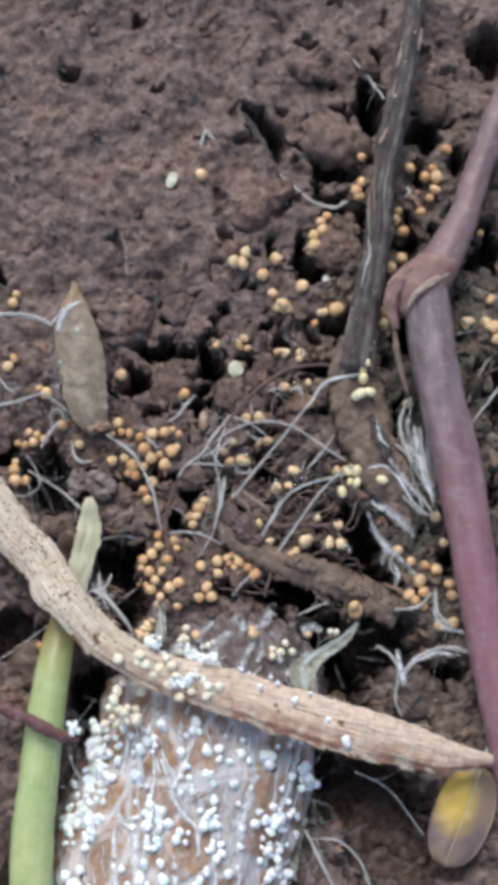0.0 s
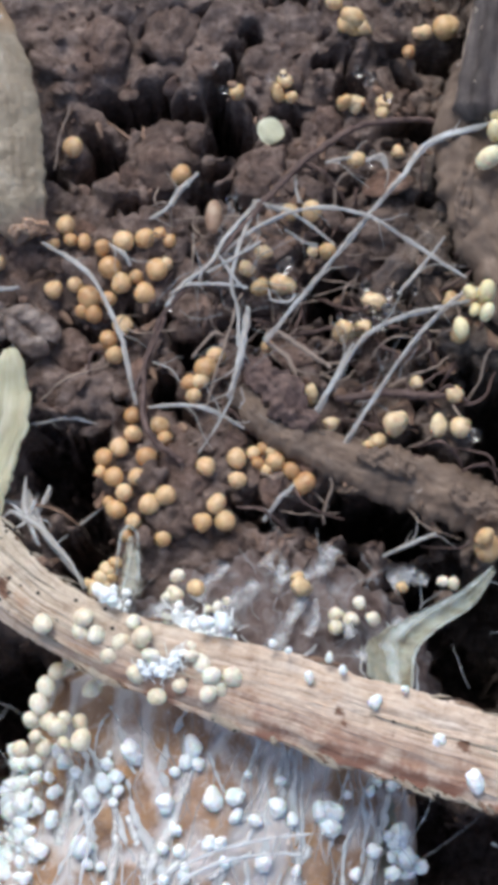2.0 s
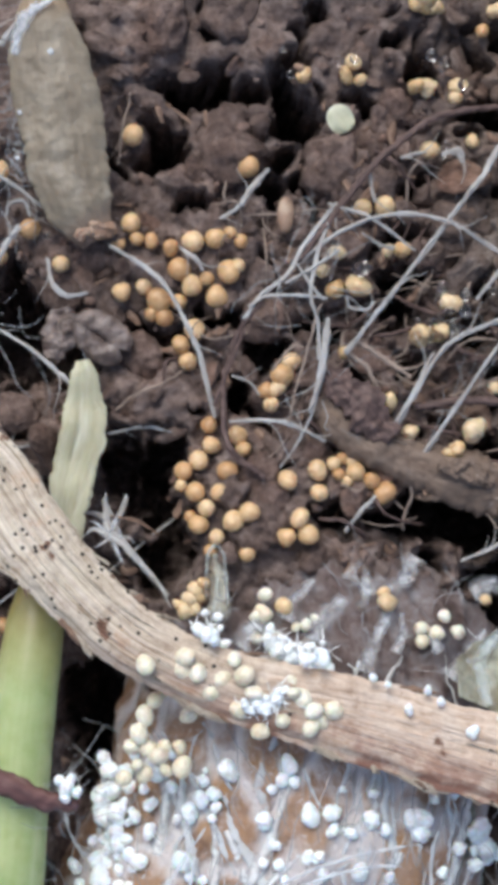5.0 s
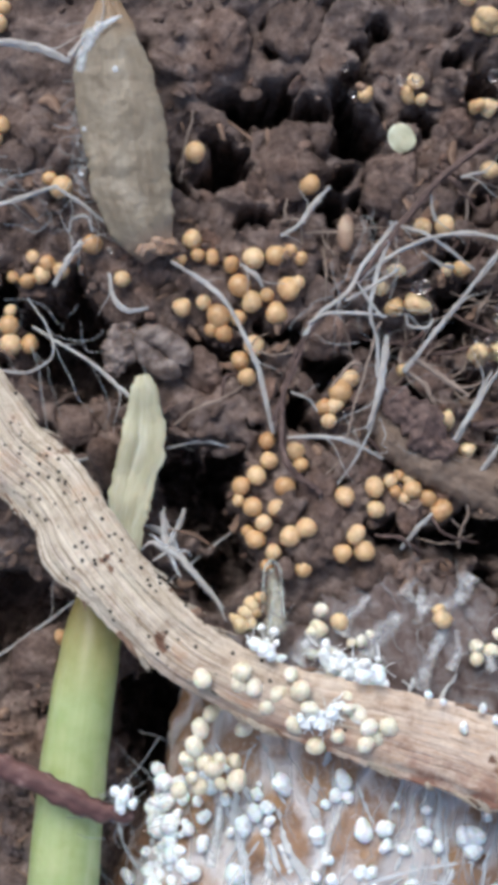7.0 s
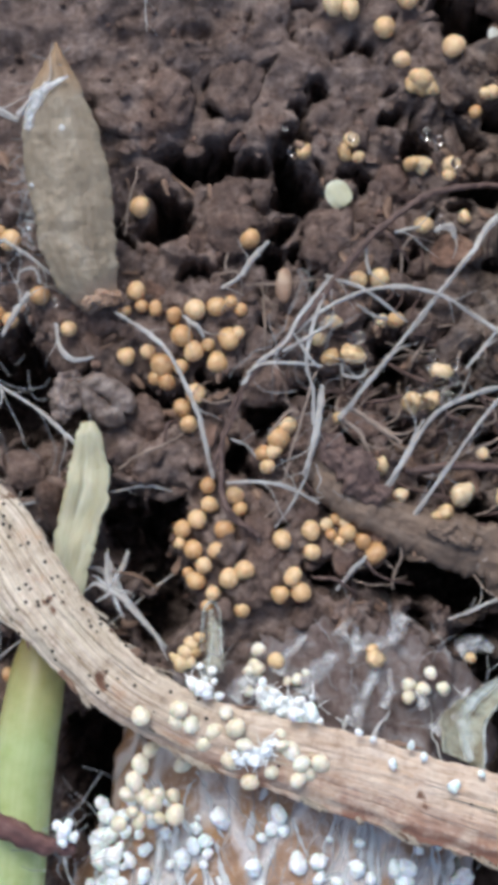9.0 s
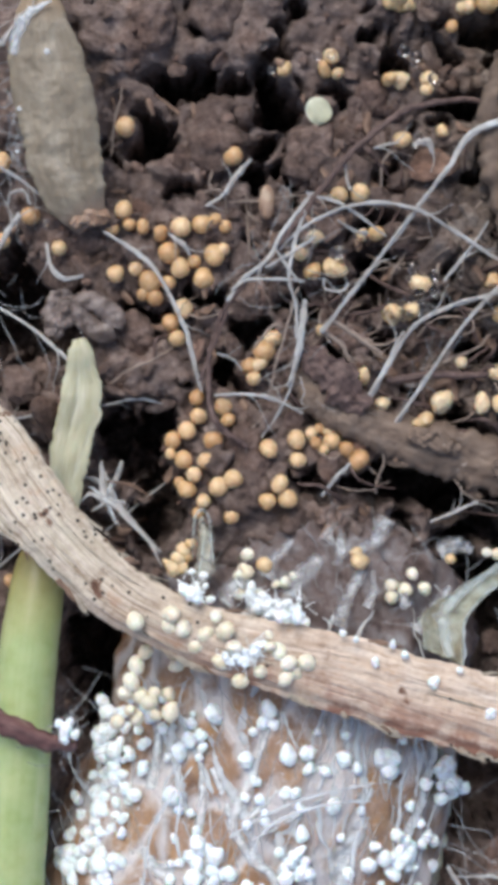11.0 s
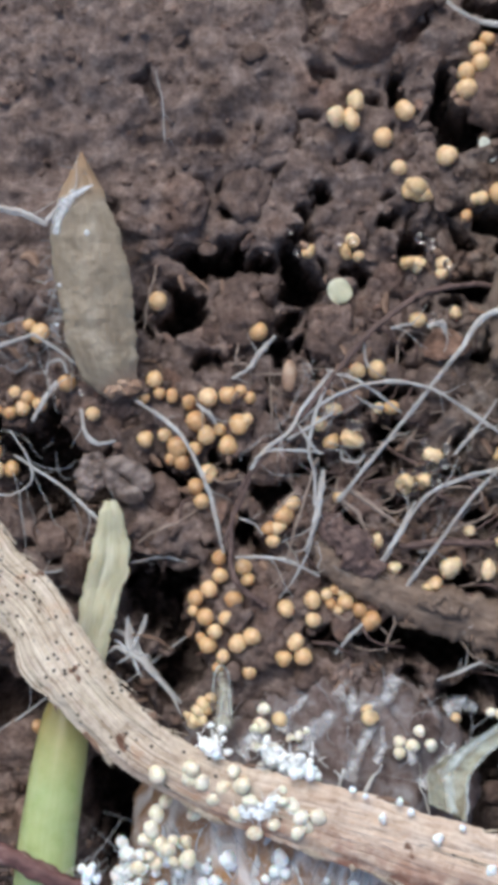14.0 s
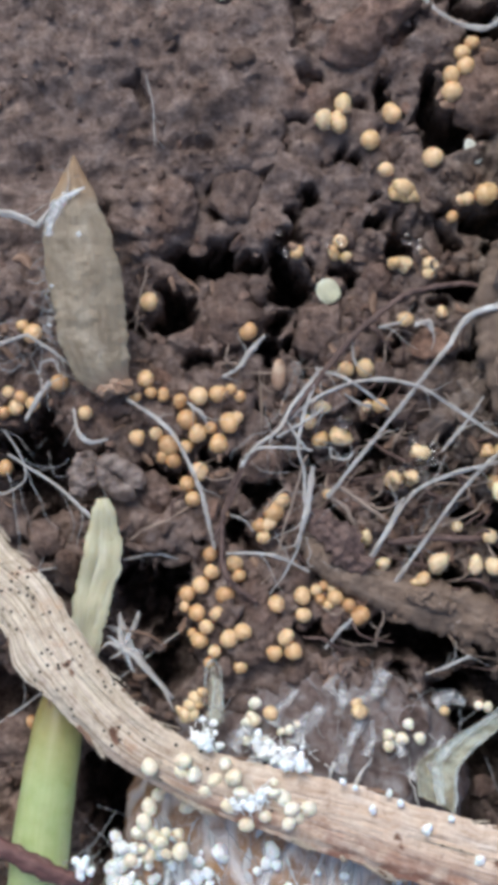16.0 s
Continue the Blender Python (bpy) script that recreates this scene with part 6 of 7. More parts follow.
for i, (line, rad) in enumerate([
    ([(-24.34, 13.76, 1.4), (-21.11, 14.49, 1.8), (-18.48, 15.3, 2)], [0.22, 0.24, 0.2]), ([(-25.15, 22.86, 2.48), (-21.96, 23.2, 2.48), (-19.58, 22.96, 2.55), (-17.71, 22.23, 2.55)], [0.4, 0.36, 0.45, 0.3]),
    ([(-17.68, 22.35, 3.01), (-16.52, 23.54, 3.08), (-15.43, 24.41, 3.01)], [0.3, 0.26, 0.12]), ([(-18.48, 15.36, 2), (-16.9, 14.36, 1.8), (-15.69, 13.53, 1.2)], [0.16, 0.2, 0.12]),
    ([(-19.78, 7.79, 0), (-16.61, 5.81, 1), (-14.31, 3.81, 1.6)], [0.14, 0.17, 0.24]), ([(-20.01, 9.33, 0.5), (-18.95, 7.69, 0.5), (-18.61, 6.16, 0.5), (-19.8, 5.37, 0), (-21.13, 5.36, -0.5), (-24.15, 6.13, -1)], [0.12, 0.14, 0.14, 0.12]),
    ([(-18.54, 10.01, 1), (-17.7, 11.43, 1.4), (-17.08, 12.44, 1.4)], [0.2, 0.3, 0.16]), ([(-15.53, 10.7, 1), (-15.19, 9.22, 1.4), (-14.4, 8.59, 1.4), (-13.31, 8.77, 1.2)], [0.16, 0.24, 0.26, 0.14]),
    ([(-17.71, 13.01, 1.4), (-17.54, 13.6, 1.6), (-16.76, 13.77, 1.6), (-16.46, 13.01, 1.4)], [0.12, 0.15, 0.12]), ([(-23.28, 17.43, 1), (-22.19, 15.98, 1.4), (-21.41, 15.57, 1.2)], [0.16, 0.2, 0.12]),
    ([(-12.54, -2.55, -0.6), (-12.09, -3.96, -0.4), (-11.07, -5.46, -0.6), (-9.07, -7.89, -1.2)], [0.2, 0.5, 0.42, 0.16]), ([(-11.97, -4.2, -0.4), (-12.78, -3.49, -0.5), (-13.88, -3.17, -0.8)], [0.4, 0.3, 0.14]),
    ([(-12.09, -4.11, -0.4), (-11.55, -3.18, -0.6), (-11.3, -2.33, -0.8)], [0.36, 0.2, 0.1]), ([(-12.54, -6.64, -2), (-10.02, -4.66, -1.6), (-7.96, -3.09, -1)], [0.1, 0.14, 0.1]),
    ([(-24.52, -12.41, -2), (-20.09, -9.47, -1.5), (-17.34, -7.44, -1)], [0.14, 0.18, 0.14]), ([(-21, -0.12, -1), (-17.39, 0.41, -1), (-14.84, 0.73, -1)], [0.14, 0.18, 0.12]),
    ([(-12.56, 0.99, 0), (-10.35, 1.47, 0), (-8.77, 1.15, 0)], [0.14, 0.18, 0.1]),
]):
    cord(line, rad, CORD, white, "fungal_cord", "fungus", seed=30 + i, rough=0.08, twigs=0 if 10 <= i < 14 else None)
for i, (line, rad) in enumerate([
    ([(11.67, 8.22, 2.63), (14.4, 8.44, 2.78), (16.65, 7.58, 2.78), (19.19, 5.5, 2.63), (20.6, 3.74, 2.48)], [0.3, 0.42, 0.36, 0.26, 0.16]), ([(14.9, 14.27, 2.63), (15.31, 11.66, 2.78), (17.5, 9.98, 2.86), (20.61, 6.54, 2.63)], [0.2, 0.3, 0.34, 0.2]),
    ([(18.31, 15.5, 2.63), (17.15, 13.15, 2.7), (17.6, 10.59, 2.63), (19.23, 7.23, 2.48)], [0.3, 0.24, 0.24, 0.2]), ([(19.08, 12.35, 2.63), (19.4, 10.05, 2.63), (20.08, 7.24, 2.48), (20.55, 4.74, 2.2)], [0.5, 0.35, 0.5, 0.2]),
    ([(15.52, 8.24, 2.78), (17.49, 5.45, 2.7), (19.19, 3.93, 2.55), (21.07, 3.58, 2.4)], [0.14, 0.22, 0.2, 0.14]), ([(27.71, 17.3, 2), (25.66, 14.63, 2), (23.91, 12.27, 2)], [0.26, 0.26, 0.2]),
    ([(23.54, 27.95, 2), (25.56, 26.99, 2), (27.87, 26.16, 2)], [0.3, 0.3, 0.24]), ([(23.07, 22.36, 2), (25.46, 22.78, 2.2), (27.23, 22.69, 2)], [0.2, 0.22, 0.2]),
    ([(17.59, -11.89, 0), (19.2, -10.13, 0.6), (21.83, -9.28, 1), (24.63, -9.8, 1)], [0.5, 0.4, 0.36, 0.3]), ([(17.59, -11.72, 0), (16.45, -10.08, 0.2), (15.14, -9.09, 0)], [0.4, 0.3, 0.14]),
    ([(17.19, -12.45, 0), (16.96, -14.36, -0.4), (17.68, -15.99, -0.8)], [0.3, 0.2, 0.1]), ([(4.96, 38.84, 2.2), (8.13, 36.03, 2.48), (10.39, 35.23, 2.55), (11.91, 35.94, 2.55)], [0.12, 0.2, 0.34, 0.3]),
    ([(11.74, 52.27, 2.48), (13.98, 49.62, 2.55), (15.74, 47.2, 2.55)], [0.1, 0.16, 0.26]), ([(8.51, -27.82, -1), (11.43, -28, -1), (13.64, -30.12, -1), (15, -33.83, -1)], [0.12, 0.22, 0.22, 0.16]),
    ([(8.04, -26.92, 0), (9.73, -30.12, -0.4), (11.71, -33.86, -1)], [0.2, 0.34, 0.3]), ([(13.03, -21.34, -1), (16.44, -23.11, -1), (19.8, -27.41, -1.4)], [0.12, 0.16, 0.1]),
    ([(16.82, -5.58, 1), (19, -5.3, 1.4), (20.43, -3.89, 1.4)], [0.2, 0.26, 0.2]), ([(20.67, -3.9, 1.6), (20.93, -5.86, 1.6), (22.31, -7.22, 1.6)], [0.3, 0.34, 0.2]),
    ([(17.08, 0.55, 1.4), (16.22, -1.16, 1.4), (17.12, -2.22, 1)], [0.12, 0.2, 0.12]), 
    ([(-1.76, 42.11, 2.4), (-2.65, 42.97, 2.48), (-3.19, 41.33, 2.4)], [0.3, 0.4, 0.2]),
]):
    cord(line, rad, CORD, white, "fungal_cord", "fungus", seed=60 + i, rough=0.1)
cord([(27.49, 21.4, 2), (25.35, 18.32, 2.4), (24.13, 15.35, 2)], [0.24, 0.26, 0.2], DULL, "tan root beside the purple stem", seed=90)
cord([(1.01, 45.42, 2), (3.23, 42.25, 1.6), (5.7, 37.09, 1.2)], [0.5, 0.75, 0.4], BARK, "dark flattened dead root on the soil", seed=91)
cord([(-10.85, 19.83, 1.6), (-11.3, 17.9, 1.8), (-11.62, 15.76, 1.6)], [0.06, 0.08, 0.05], DULL, "thin tan root fibre", seed=92)
cord([(-11.03, 31.98, 2.55), (-10.53, 29.8, 2.63), (-10.4, 27.5, 2.55)], [0.05, 0.07, 0.05], CORD, "thin pale fungal thread on the soil", "fungal_cord", "fungus", seed=93)

r = np.random.RandomState(41)
for material, count, fine, label in ((DULL, 70, 0.05, "fine tan rootlets tangled over the crumbly soil"), (ROOTLET, 60, 0.07, "fine dark brown rootlets tangled in the soil")):
    pieces = []
    for k in range(count):
        x, y = r.normal() * 5.5 + 4.5, r.normal() * 5.0 + 6.0
        way, length = r.uniform(0, 6.28), r.uniform(1.5, 5.0)
        d = np.array([math.cos(way), math.sin(way), 0.0]) * length
        z0, z1, z2 = (float(lie(x + d[0] * q, y + d[1] * q)) + r.uniform(0.0, 0.9) for q in (-0.5, 0.0, 0.5))
        side = np.array([-d[1], d[0], 0.0]) * r.normal() * 0.25
        pts = [(x - d[0] * 0.5, y - d[1] * 0.5, z0 - 0.4), (x + side[0], y + side[1], z1 + 0.7), (x + d[0] * 0.5, y + d[1] * 0.5, z2 - 0.3)]
        q = fine * r.uniform(0.6, 1.8)
        pieces.append(tube(pts, [q, q, 0.5 * q], 6, 24, rough=0.4 * q, grain_mm=0.5, seed=k % 50, wander=0.22))
    v, f, u = joined(pieces)
    thing("rootlet_tangle", mesh_of("rootlet_tangle", v, f, u), material, label, "root", kind="stuff")

membrane = holder("mould_sheet", "thin torn bluish-white sheets of mould on the root collar", "mould")
for i, (line, wide, material) in enumerate([
    ([(13.41, 8.45, 2.64), (16.6, 8.5, 2.76), (18.65, 6.3, 2.52), (19.48, 4.38, 2.16)], 0.42, GAUZE), ([(17.52, 11.2, 2.4), (19.36, 8.78, 2.4), (20.64, 5.61, 2.04)], 0.9, VEIL), ([(15.05, 13.18, 2.64), (15.9, 11.53, 2.64), (18.17, 9.59, 2.52)], 0.32, GAUZE),
    ([(14.35, 2.39, 1.2), (15.87, 0.78, 1.2), (15.5, -1.17, 0.96)], 0.6, VEIL), ([(20.75, -3.55, 1.44), (21.02, -6.72, 1.32), (23.83, -7.88, 1.2)], 0.4, GAUZE), ([(17.01, -9.49, 0.6), (17.45, -11.86, 0.6), (17.74, -13.01, 0.48)], 0.6, GAUZE),
    ([(18.07, -11.09, 0.6), (20.45, -9.85, 0.84), (23.25, -9.92, 0.84)], 0.4, GAUZE), ([(18.32, 14.66, 2.52), (17.97, 12.34, 2.52), (18.69, 10.08, 2.4)], 0.4, VEIL), ([(19.87, 11.85, 2.28), (20.12, 8.98, 2.28), (20.6, 6.75, 2.04)], 0.4, VEIL), ([(16.25, -0.57, 1.2), (17.09, -1.97, 1.2), (16.84, -3.34, 0.96)], 0.3, GAUZE),
    ([(13.64, 7.9, 4.8), (15.21, 8.11, 5), (16.61, 6.96, 5), (18.04, 4.71, 4.8), (19.71, 3.41, 4.2)], 0.30, GAUZE), ([(18.3, 12.27, 4.6), (18.61, 9.72, 4.8), (19.29, 6.87, 4.8), (20.22, 4.81, 4.4)], 0.55, GAUZE), ([(14.59, 12.77, 4.4), (14.92, 11.12, 4.6), (15.8, 10.06, 4.6)], 0.3, GAUZE), ([(14.01, 4.67, 4.6), (15.79, 3.67, 4.4), (17.61, 2.34, 4), (18.37, 1.34, 3.6)], 0.8, VEIL), ([(15.75, 8.93, 4.9), (17.51, 6.46, 4.9), (19.3, 4.77, 4.6)], 0.5, VEIL), ([(17.4, 14.02, 4.8), (16.92, 12.2, 4.8), (17.72, 9.34, 4.8), (18.26, 6.17, 4.6)], 0.14, GAUZE), ([(13.73, 3.69, 4), (14.85, 1.31, 3.4), (17.05, -0.71, 2.8), (18.87, -2.4, 2.4)], 0.5, VEIL)]):
    v, f, u = slab(line, [0.35 * wide, 0.75 * wide, 0.85 * wide, 0.3 * wide], 0.06, 0.15, 1.0, 0.4, 50, 14, 170 + i, 1.0, None, 0.15)
    part("sheet", mesh_of("sheet", v, f, u), material, membrane)

star = holder("mould_star", "bluish-white star of branching mould cords over a dark gap", "mould")
for i, (line, wide) in enumerate([([(-12.17, -4.64, 1.2), (-12.42, -3.43, 1.2), (-12.37, -2.22, 1.2)], 0.13), ([(-12.27, -4.52, 1.2), (-11.83, -3.65, 1.2), (-11.67, -3.11, 1.2)], 0.09), ([(-12.17, -4.64, 1.2), (-13.04, -4.19, 1.2), (-13.65, -4.62, 1.2)], 0.1), ([(-12.27, -4.41, 1.2), (-12.93, -3.86, 1.2), (-13.25, -3.75, 1.2)], 0.07), ([(-12.27, -4.52, 1.2), (-11.40, -5.08, 1.2), (-10.75, -5.86, 1.2), (-9.77, -6.85, 1.2), (-8.91, -8.50, 1.2)], 0.14), ([(-12.06, -4.75, 1.2), (-11.63, -5.74, 1.2), (-11.41, -6.07, 1.2)], 0.09), ([(-12.17, -4.64, 1.2), (-12.60, -4.96, 1.2), (-13.04, -5.22, 1.2)], 0.06), ([(-11.95, -4.75, 1.2), (-11.18, -4.65, 1.2), (-10.85, -4.98, 1.2)], 0.06)]):
    v, f, u = slab(line, [1.9 * wide, 1.3 * wide, 0.3 * wide], 0.07, 0.05, 0.4, 0.35, 40, 10, 190 + i, 1.0)
    part("cord", mesh_of("cord", v, f, u), GAUZE if i % 2 else CORD, star)

# ---- husks, leaves and fragments ----
husk = holder("husk", "pointed dry brownish-grey husk lying on the soil", "husk")
line = [(-15.62, 26.8, 2.2), (-15.55, 24.27, 2.6), (-15.34, 21.65, 2.8), (-14.93, 19.42, 2.8), (-14.49, 17.21, 2.7), (-14.16, 15.03, 2.5), (-13.56, 13.2, 2.1), (-12.7, 11.7, 1.4)]
v, f, u = slab(line, [0.12, 1.4, 2.15, 2.36, 2.3, 2.16, 1.82, 1.0], 0.4, 0.10, 1.4, 0.07, 170, 60, 17, 0.9, None, -0.25, 0.2)
wrinkle = Lattice(65)
v[:, 2] += 0.03 * wrinkle(u[:, 0] * 14, u[:, 1] / 4.5) + 0.10 * np.abs(wrinkle(u[:, 0] * 2 + 5, u[:, 1] / 3.2))
blade = part("blade", mesh_of("blade", v, f, u), HUSK, husk)
line = [(-17.15, 21.5, 3.1), (-16.62, 23.12, 3.3), (-15.84, 24, 3.4), (-14.8, 24.6, 3.2)]
v, f, u = slab(line, [0.3, 0.45, 0.32, 0.1], 0.08, 0.1, 0.6, 0.5, 60, 16, 27)
part("mould_patch", mesh_of("mould_patch", v, f, u), GAUZE, blade, "pale feathery mould patch")
line = [(-13.9, 11.6, 1.7), (-13.24, 12.2, 2), (-12.45, 12.1, 1.9), (-11.7, 12.3, 1.6)]
v, f, u = slab(line, [0.3, 0.55, 0.5, 0.28], 0.35, 0.3, 0.7, 0.4, 60, 24, 29)
part("crumbling_end", mesh_of("crumbling_end", v, f, u), SEEDCOAT, blade, "reddish crumbling end")
for i, (x, y, z) in enumerate([(-15.16, 21.65, 3.28), (-16.97, 15.91, 2.72), (-16.82, 18.38, 2.88), (-16.14, 24.26, 2.96)]):
    v, f = ball(400 + i, 0.15, 8, 10, (1.17, 1.02, 0.4))
    part("speck", mesh_of("speck", v * (0.2 if i == 0 else 0.12) + (x, y, z - 0.1), f), MOULD, blade)

curl = holder("curled_husk", "curled crumbling grey-brown husk above the withered stalk tip", "husk")
ring = [(-11.63, 5.65, 0.72), (-12.26, 5.43, 0.72), (-12.97, 5.8, 0.72), (-13.55, 6.54, 0.72), (-13.56, 7.1, 0.8), (-12.92, 7.24, 0.88), (-12.14, 6.83, 0.88), (-11.57, 6.21, 0.8), (-11.63, 5.65, 0.72)]
v, f, u = slab(ring, [0.62, 0.66, 0.64, 0.6, 0.6, 0.64, 0.68, 0.68, 0.62], 0.45, 0.14, 1.2, 0.12, 110, 22, 18, 1.0)
part("ring", mesh_of("ring", v, f, u), CRUST, curl)
lobe = [(-14.02, 7.79, 0.48), (-14.69, 7.03, 0.72), (-14.95, 5.95, 0.72), (-15.43, 5.09, 0.48)]
v, f, u = slab(lobe, [0.6, 1.05, 0.9, 0.4], 0.4, 0.4, 1.2, 0.45, 60, 20, 28, 0.9)
part("lobe", mesh_of("lobe", v, f, u), CRUST, curl)


def leaf_blade(name, cx, cy, z, length, width, turn, bow, thick=0.12, seed=0, wavy=0.15, groove=0.0):
    """A leaf with a bowed blade of some thickness."""
    n, k = 26, 17
    s, t = np.meshgrid(np.linspace(-1, 1, n), np.linspace(-1, 1, k), indexing="ij")
    half = width * np.sqrt(np.maximum(1 - np.abs(s) ** 2.3, 0.0))
    x, y = t * half, s * length
    zz = -bow * (t**2 + 0.5 * s**2) + wavy * LAYERS[3](x * 0.9 + seed, y * 0.9) - groove * np.exp(-((t / 0.06) ** 2))
    c, q = math.cos(radians(turn)), math.sin(radians(turn))
    top = np.stack([cx + x * c - y * q, cy + x * q + y * c, z + zz], -1).reshape(-1, 3)
    low = top - (0, 0, thick)
    faces = []
    for i in range(n - 1):
        for j in range(k - 1):
            a = i * k + j
            faces.append((a, a + k, a + k + 1, a + 1))
            faces.append((a + n * k, a + 1 + n * k, a + k + 1 + n * k, a + k + n * k))
    rim = [i * k for i in range(n)] + [(n - 1) * k + j for j in range(1, k)] + [i * k + k - 1 for i in range(n - 2, -1, -1)] + [j for j in range(k - 2, 0, -1)]
    for a, b in zip(rim, rim[1:] + rim[:1]):
        faces.append((a, b, b + n * k, a + n * k))
    return mesh_of(name, np.vstack([top, low]), faces)


for x, y, z in [(23.16, -25.38, 2.4)]:
    leaf = holder("leaf", "yellow leaf with dark purple blotches at the foot of the stem", "leaf")
    part("blade", leaf_blade("blade", x, y, z, 5.2, 2.9, -22, 0.7, seed=2, groove=0.12), YELLOW, leaf)
    lean = np.array([math.sin(radians(22)), math.cos(radians(22)), 0.0])
    rib = [np.array([x, y, z]) + lean * s + (0, 0, -0.35 * (s / 5.2) ** 2 - 0.06) for s in (-4.9, -2.5, 0.0, 2.5, 5.0)] + [np.array([x, y, z]) + lean * 7.0 - (0, 0, 1.2)]
    v, f, u = tube(rib, [0.02, 0.04, 0.06, 0.08, 0.12, 0.2], 8, 50, rough=0.02, seed=77)
    part("midrib", mesh_of("midrib", v, f, u), WILTED, leaf)
for t_, size, turn, label in (
    ([(0.75, 18.42, 1.4)], (0.85, 0.75), 30, "round pale green leaf fragment on the soil"),
    ([(-6.06, 37.95, 2.24)], (0.55, 0.9), 70, "small pale green leaf fragment on the soil"),
    ([(10.04, 27.52, 1.68)], (0.9, 0.45), 25, "small whitish leaf fragment on the soil"),
    ([(5.45, 25.1, 1.54)], (0.5, 0.8), 60, "small whitish leaf fragment on the soil"),
    ([(17.91, 37.45, 1.68)], (0.65, 0.75), 10, "small whitish leaf fragment on the soil"),
):
    for x, y, z in t_:
        thing("leaf_fragment", leaf_blade("leaf_fragment", x, y, z, size[0], size[1], turn, 0.12, 0.08, seed=5), CHALKY if "whitish" in label else PALE, label, "leaf")
for x, y, z in [(-2.4, 13, 1.54)]:
    v, f = ball(55, 0.05, 14, 16, (0.48, 0.95, 0.4))
    thing("seed", mesh_of("seed", v + (x, y, z), f), SEEDCOAT, "small oval light brown seed on the soil", "seed")

# ---- beads, droplets and fine mould: small things last ----
FORMS = [ball(500 + i, 0.06, 12, 16, nub=0.12 if i % 2 else 0.0) for i in range(9)]
OVALS = [ball(520 + i, 0.07, 12, 16, (0.95, 0.92, 1.08)) for i in range(5)]
LUMPY = [ball(540 + i, 0.15, 16, 22, (0.96, 0.94, 1.04), warts=0.035) for i in range(6)] + [ball(550 + i, 0.12, 12, 16, (0.86, 0.86, 1.14)) for i in range(2)]
KNOBBY = [ball(560 + i, 0.12, 14, 18, (0.86 + 0.05 * i, 0.9, 1.02), warts=0.02) for i in range(5)]


def roomy(x, y, rad, rows, gap=0.8):
    """Whether a bead finds room among those already placed."""
    return all((x - p) ** 2 + (y - q) ** 2 > (gap * (rad + s)) ** 2 for p, q, s in rows)


def bead_meshes(name, forms, material):
    made = []
    for v, f in forms:
        me = mesh_of(name, v, f)
        me.materials.append(material)
        made.append(me)
    return made


def scatter_beads(sets, meshes, rest, label, group, seed, name="sclerotium"):
    r = np.random.RandomState(seed)
    for key, rows in sets.items():
        for x, y, rad in rows:
            ob = new(name, meshes[r.randint(len(meshes))])
            tip = Euler((r.uniform(-0.9, 0.9), r.uniform(-0.9, 0.9), r.uniform(0, 6.28)))
            if "young" in name:
                tip = Euler((-1.4 + r.normal() * 0.4, r.normal() * 0.4, r.normal() * 0.5))
            if key in ("node", "straw", "under", "collar"):
                tip = Euler((1.3 + r.normal() * 0.3, 0, r.uniform(0, 6.28)))
            s = rad * (r.uniform(0.76, 0.98) if "young" in name else r.uniform(0.94, 1.06) if key in ("straw", "roots", "felt") else r.uniform(0.98, 1.12) if key in ("upper", "lower", "chain") else r.uniform(0.90, 1.04))
            ob.matrix_world = Matrix.LocRotScale(Vector((x, y, rest(key, x, y, rad))) * MM, tip, (s * r.uniform(0.9, 1.06), s * r.uniform(0.9, 1.06), s * r.uniform(0.92, 1.08)))
            tagged(ob, label, "fungus bead", group)


def on_soil(key, x, y, rad):
    level = {"chain": 1.0, "roots": 1.4, "felt": 2.4, "node": 5.0, "collar": 4.6, "straw": 7.0, "under": 4.2, "brow": 6.8}.get(key)
    if key in ("under", "straw"):
        level += 0.35 * math.sin(13 * x + 7 * y)
    return lie(x, y) + 0.45 * rad + 0.55 if level is None else level


def on_stem(key, x, y, rad):
    return 7.3 if key == "brow" else 3.5 if key == "mass" else 5.0 if key == "twig" else over_stem(x, y) + 0.35 * rad + 0.2


# clumps: companions that touch the beads of a set
r = np.random.RandomState(14)
for sets, keys, odds in ((WHITE_BEADS, ("top", "mid", "flank", "low", "mass", "twig"), 0.3), (CREAM_BEADS, ("under", "straw", "felt"), 0.4), (OCHRE_BEADS, ("edge", "far"), 0.25), (TAN_BEADS, ("right", "side"), 0.35)):
    for key in keys:
        for x, y, rad in list(sets[key]):
            while r.rand() < odds and rad > 0.3:
                way, s = r.uniform(0, 6.28), rad * r.uniform(0.65, 0.95)
                px, py = x + (rad + s) * 0.9 * math.cos(way), y + (rad + s) * 0.9 * math.sin(way)
                if roomy(px, py, s, sets[key], 0.8 if sets is TAN_BEADS else 0.75):
                    sets[key].append((px, py, s))
                if r.rand() < 0.45:
                    break
scatter_beads(TAN_BEADS, bead_meshes("tan_bead", FORMS, TAN), on_soil, "round glossy orange-tan fungus bead on damp soil", "orange beads", 1)
scatter_beads(OCHRE_BEADS, bead_meshes("ochre_bead", FORMS[:2] + KNOBBY, OCHRE), on_soil, "round ochre fungus bead among pale roots", "ochre beads", 2)
scatter_beads(CREAM_BEADS, bead_meshes("cream_bead", OVALS, CREAM), on_soil, "oval cream fungus bead clinging to straw and mould", "cream beads", 3)
